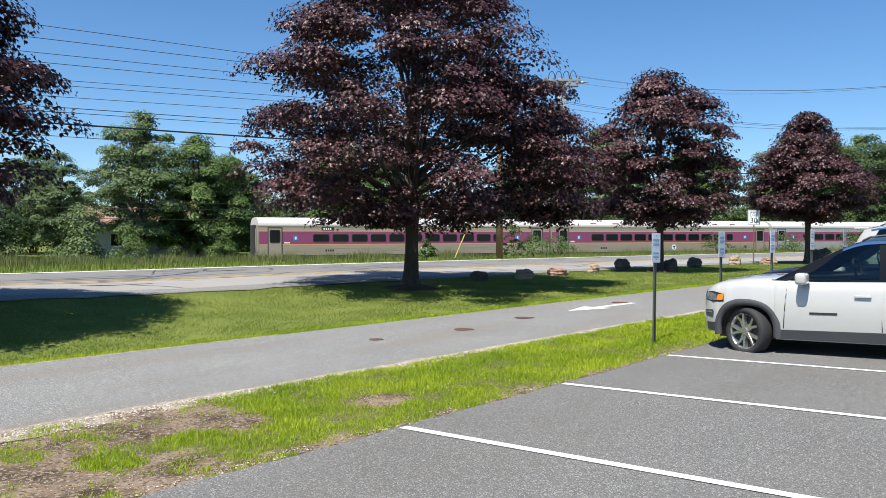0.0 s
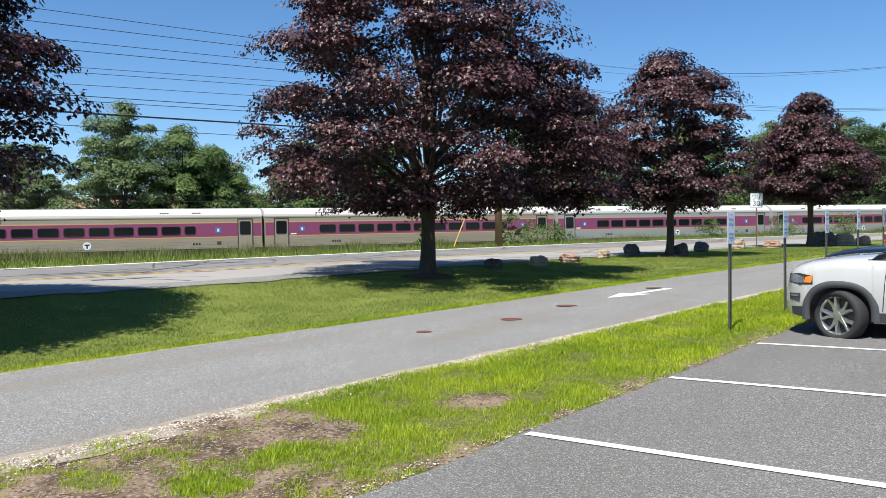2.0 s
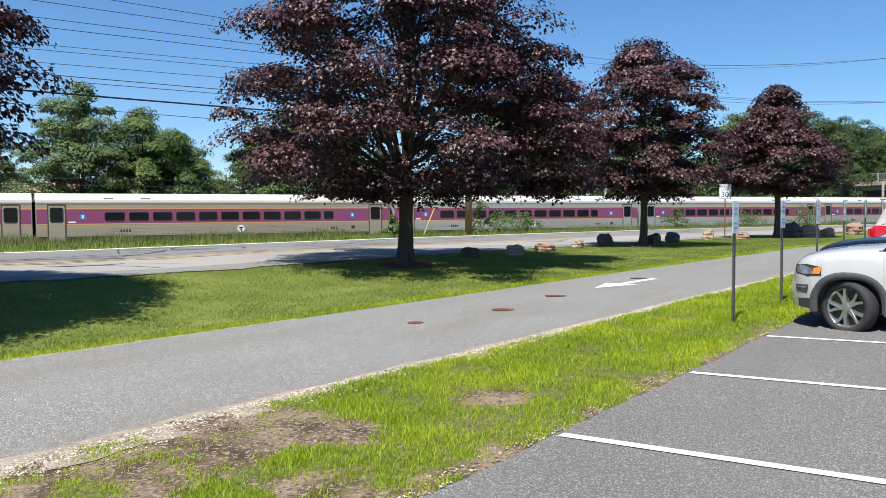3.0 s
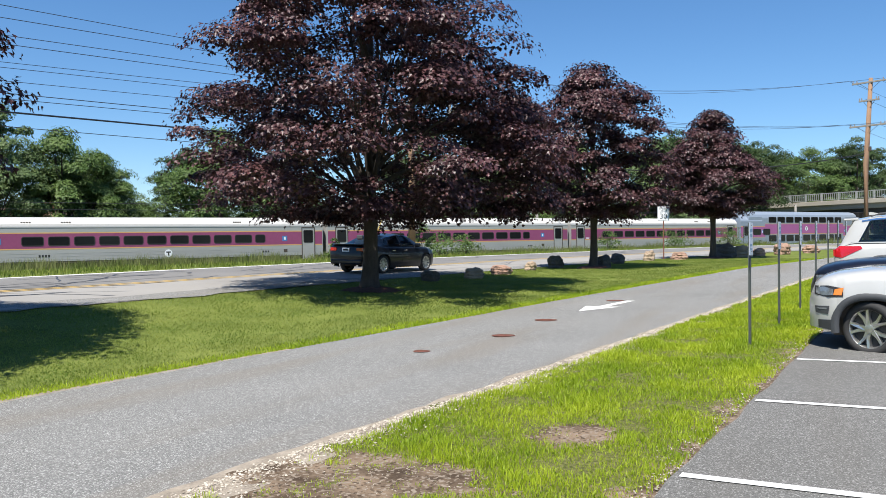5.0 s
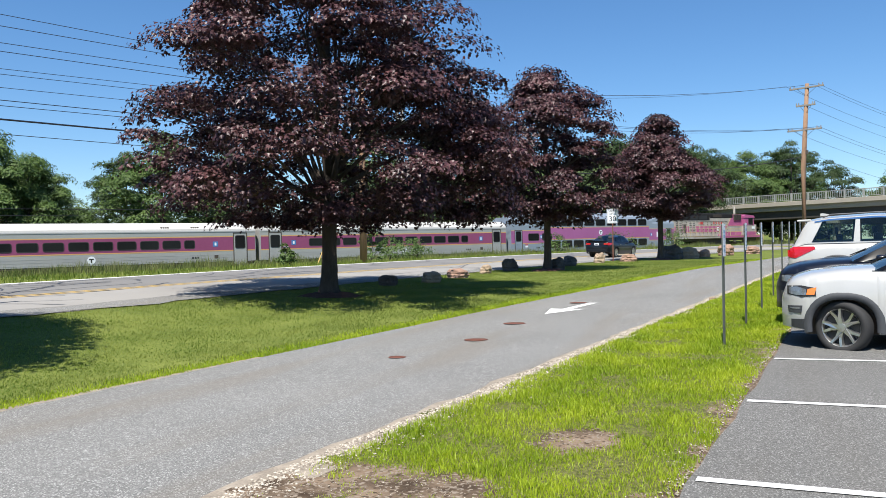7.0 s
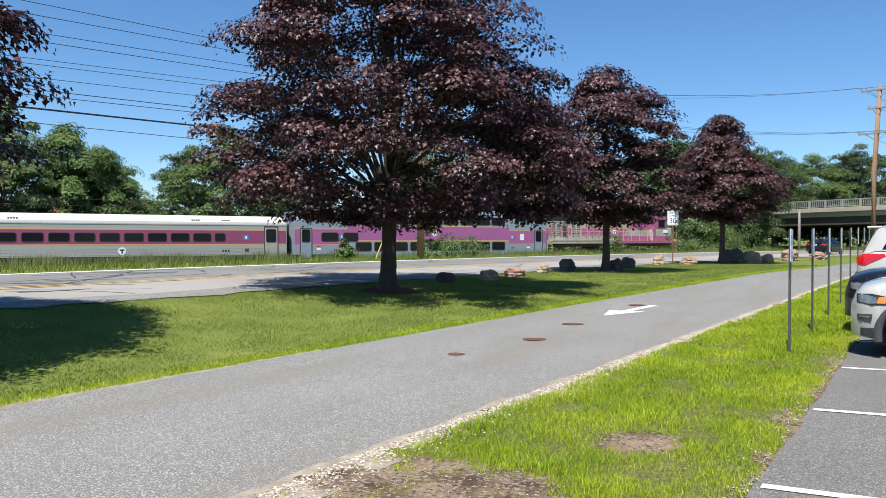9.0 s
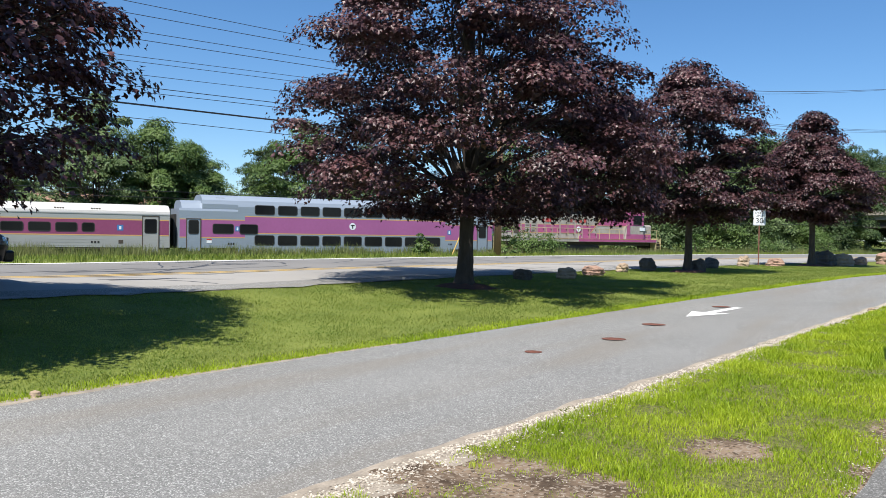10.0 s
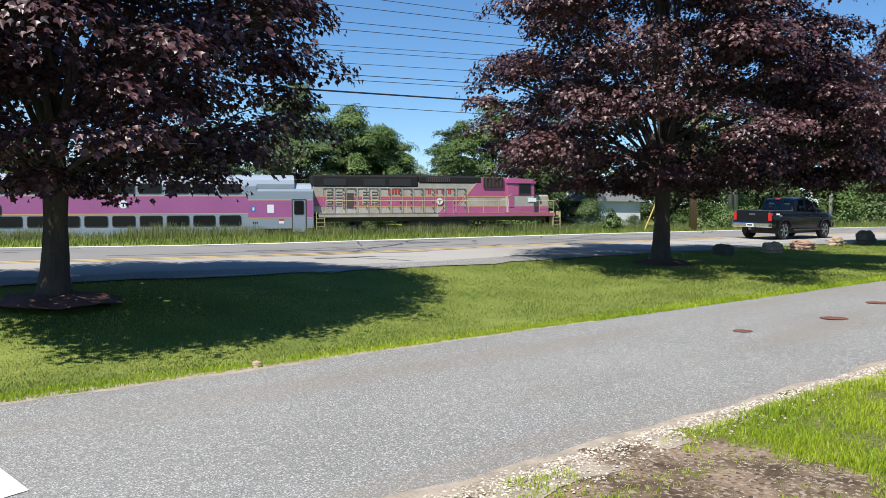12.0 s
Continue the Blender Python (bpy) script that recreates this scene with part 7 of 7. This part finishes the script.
for i in range(260000):
    y = -3 + 50 * rngg.random() ** 1.5
    xa, xb = drive_far(y) - 0.05, road_near(y) + 0.02
    f = rngg.random() ** 1.25
    x = xa + (xb - xa) * f
    near = max(0, 1 - (xa - x) / 0.9)
    tuft = noise.noise((x * 0.9, y * 0.9, 5.0)) + 0.6 * noise.noise((x * 3, y * 3, 8.0))
    if tuft + rngg.random() < 0.15 - 0.4 * near or math.hypot(x + 16.2, y - 18.85) < 0.8 or math.hypot(x + 17.4, y - 3.95) < 0.9:
        continue
    if near > 0.25 + 0.5 * rngg.random():
        lush.append(((x, y, land(x, y)), 0.025 + 0.045 * rngg.random(), 0.003 + 0.003 * rngg.random() + 0.0002 * max(y - 6, 0)))
        continue
    pts.append((x, y, land(x, y) - 0.004))
    hs.append(0.018 + 0.026 * rngg.random() + 0.055 * near * rngg.random())
    ws.append(0.0035 + 0.0045 * rngg.random() + 0.00015 * max(y - 6, 0))
blades("lawn_grass", pts, hs, ws, BLADE_LAWN, "short mown grass of the lawn", 2, 0.9)
blades("lawn_edge_grass", [q[0] for q in lush], [q[1] for q in lush], [q[2] for q in lush], BLADE, "lush bright grass where the lawn meets the driveway", 8, 0.9)
pts, hs, ws = [], [], []
for i in range(90000):
    s = -70 + 175 * rngg.random()
    d = -2.3 - 2.6 * rngg.random() ** 1.6
    if rngg.random() < 0.15:
        d = 4.5 + 4 * rngg.random()
    p = TRACK_0 + TU * s + TN * d
    if p.x > road_far(p.y) - 0.8:
        continue
    k = noise.noise((p.x * 0.25, p.y * 0.25, 3.0)) + 0.5 * noise.noise((p.x * 1.1, p.y * 1.1, 6.0))
    if k + rngg.random() < 0.1:
        continue
    pts.append((p.x, p.y, land(p.x, p.y) - 0.02))
    hs.append((0.55 + 0.70 * rngg.random()) * (1 + 0.5 * k))
    ws.append(0.010 + 0.012 * rngg.random())
blades("tall_grass", pts, hs, ws, BLADE_TALL, "tall seeding grass beside the railway track", 3, 0.3)
pts, hs, ws = [], [], []
for i in range(60000):
    y = -25 + 120 * rngg.random()
    x = road_far(y) - 0.15 - rngg.random() ** 1.2 * 26
    s, d = track(x, y)
    if d > -3:
        continue
    pts.append((x, y, land(x, y)))
    hs.append(0.08 + 0.16 * rngg.random() * (1 + noise.noise((x * 0.5, y * 0.5, 1.0))))
    ws.append(0.010 + 0.012 * rngg.random())
blades("bank_grass", pts, hs, ws, BLADE_LAWN, "rough green grass between road and railway", 4)


def pebbles(name, n, place, seed, label, smin, smax):
    g = random.Random(seed)
    base = [Vector(v) for v in ((0, 0, 0.7), (0, 0, -0.5), (1, 0, 0), (-1, 0, 0), (0, 1, 0), (0, -1, 0))]
    tri = [(0, 2, 4), (0, 4, 3), (0, 3, 5), (0, 5, 2), (1, 4, 2), (1, 3, 4), (1, 5, 3), (1, 2, 5)]
    v, f = [], []
    for i in range(n):
        x, y = place(g)
        s = g.uniform(smin, smax)
        m = Matrix.Rotation(g.uniform(0, 6.28), 3, "Z") @ Matrix.Rotation(g.uniform(-0.5, 0.5), 3, "X")
        z = land(x, y) + 0.012
        k = len(v)
        v += [m @ Vector((b.x * s * g.uniform(0.7, 1.3), b.y * s * g.uniform(0.6, 1.0), b.z * s * 0.75)) + Vector((x, y, z + s * 0.25)) for b in base]
        f += [tuple(q + k for q in t) for t in tri]
    tagged(solid(name, v, f, PEBBLE), label, "gravel", "", "stuff")


def on_edge(g):
    y = -2 + 36 * g.random() ** 1.5
    return drive_near(y) + 0.04 + abs(g.gauss(0, 0.19)) + 0.25 * smooth01((6 - y) / 4) * g.random(), y


def on_dirt(g):
    cx, cy, rx, ry = g.choices(BARE, [b[2] * b[3] for b in BARE])[0]
    a, r = g.random() * 6.28, g.random() ** 0.5
    y = cy + ry * r * math.sin(a)
    return min(cx + rx * r * math.cos(a), lot_edge(y) - 0.02), y


def on_lot_edge(g):
    y = 1 + 22 * g.random() ** 1.4
    return lot_edge(y) - 0.02 - abs(g.gauss(0, 0.12)), y


pebbles("gravel_stones", 24000, on_edge, 5, "pale loose gravel along the driveway edge", 0.005, 0.018)
pebbles("dirt_stones", 4200, on_dirt, 6, "small loose stones on the bare dirt", 0.002, 0.007)
pebbles("edge_stones", 1800, on_lot_edge, 7, "small loose stones along the parking lot edge", 0.004, 0.014)
for x, y, r in ((-12.35, 4.6, 0.07), (-6.2, 19.4, 0.08)):
    boulder(x, y, r, r * 0.8, r * 0.9, ROCK_TAN, x + y, "small stray stone at the driveway edge")


def motions():
    for ob, offset in TRAIN:
        walk(ob, train_rows(offset))
    drive(SEDAN, SEDAN_WHEELS, lambda t: 32.0 + 14.0 * (t - 5.5), 1.9, 0.90, 1.08, 0.335)
    drive(PICKUP, PICKUP_WHEELS, lambda t: 11.75 + 14.5 * (t - 10.5), 2.4, 0.88, 1.0, 0.385)


motions()
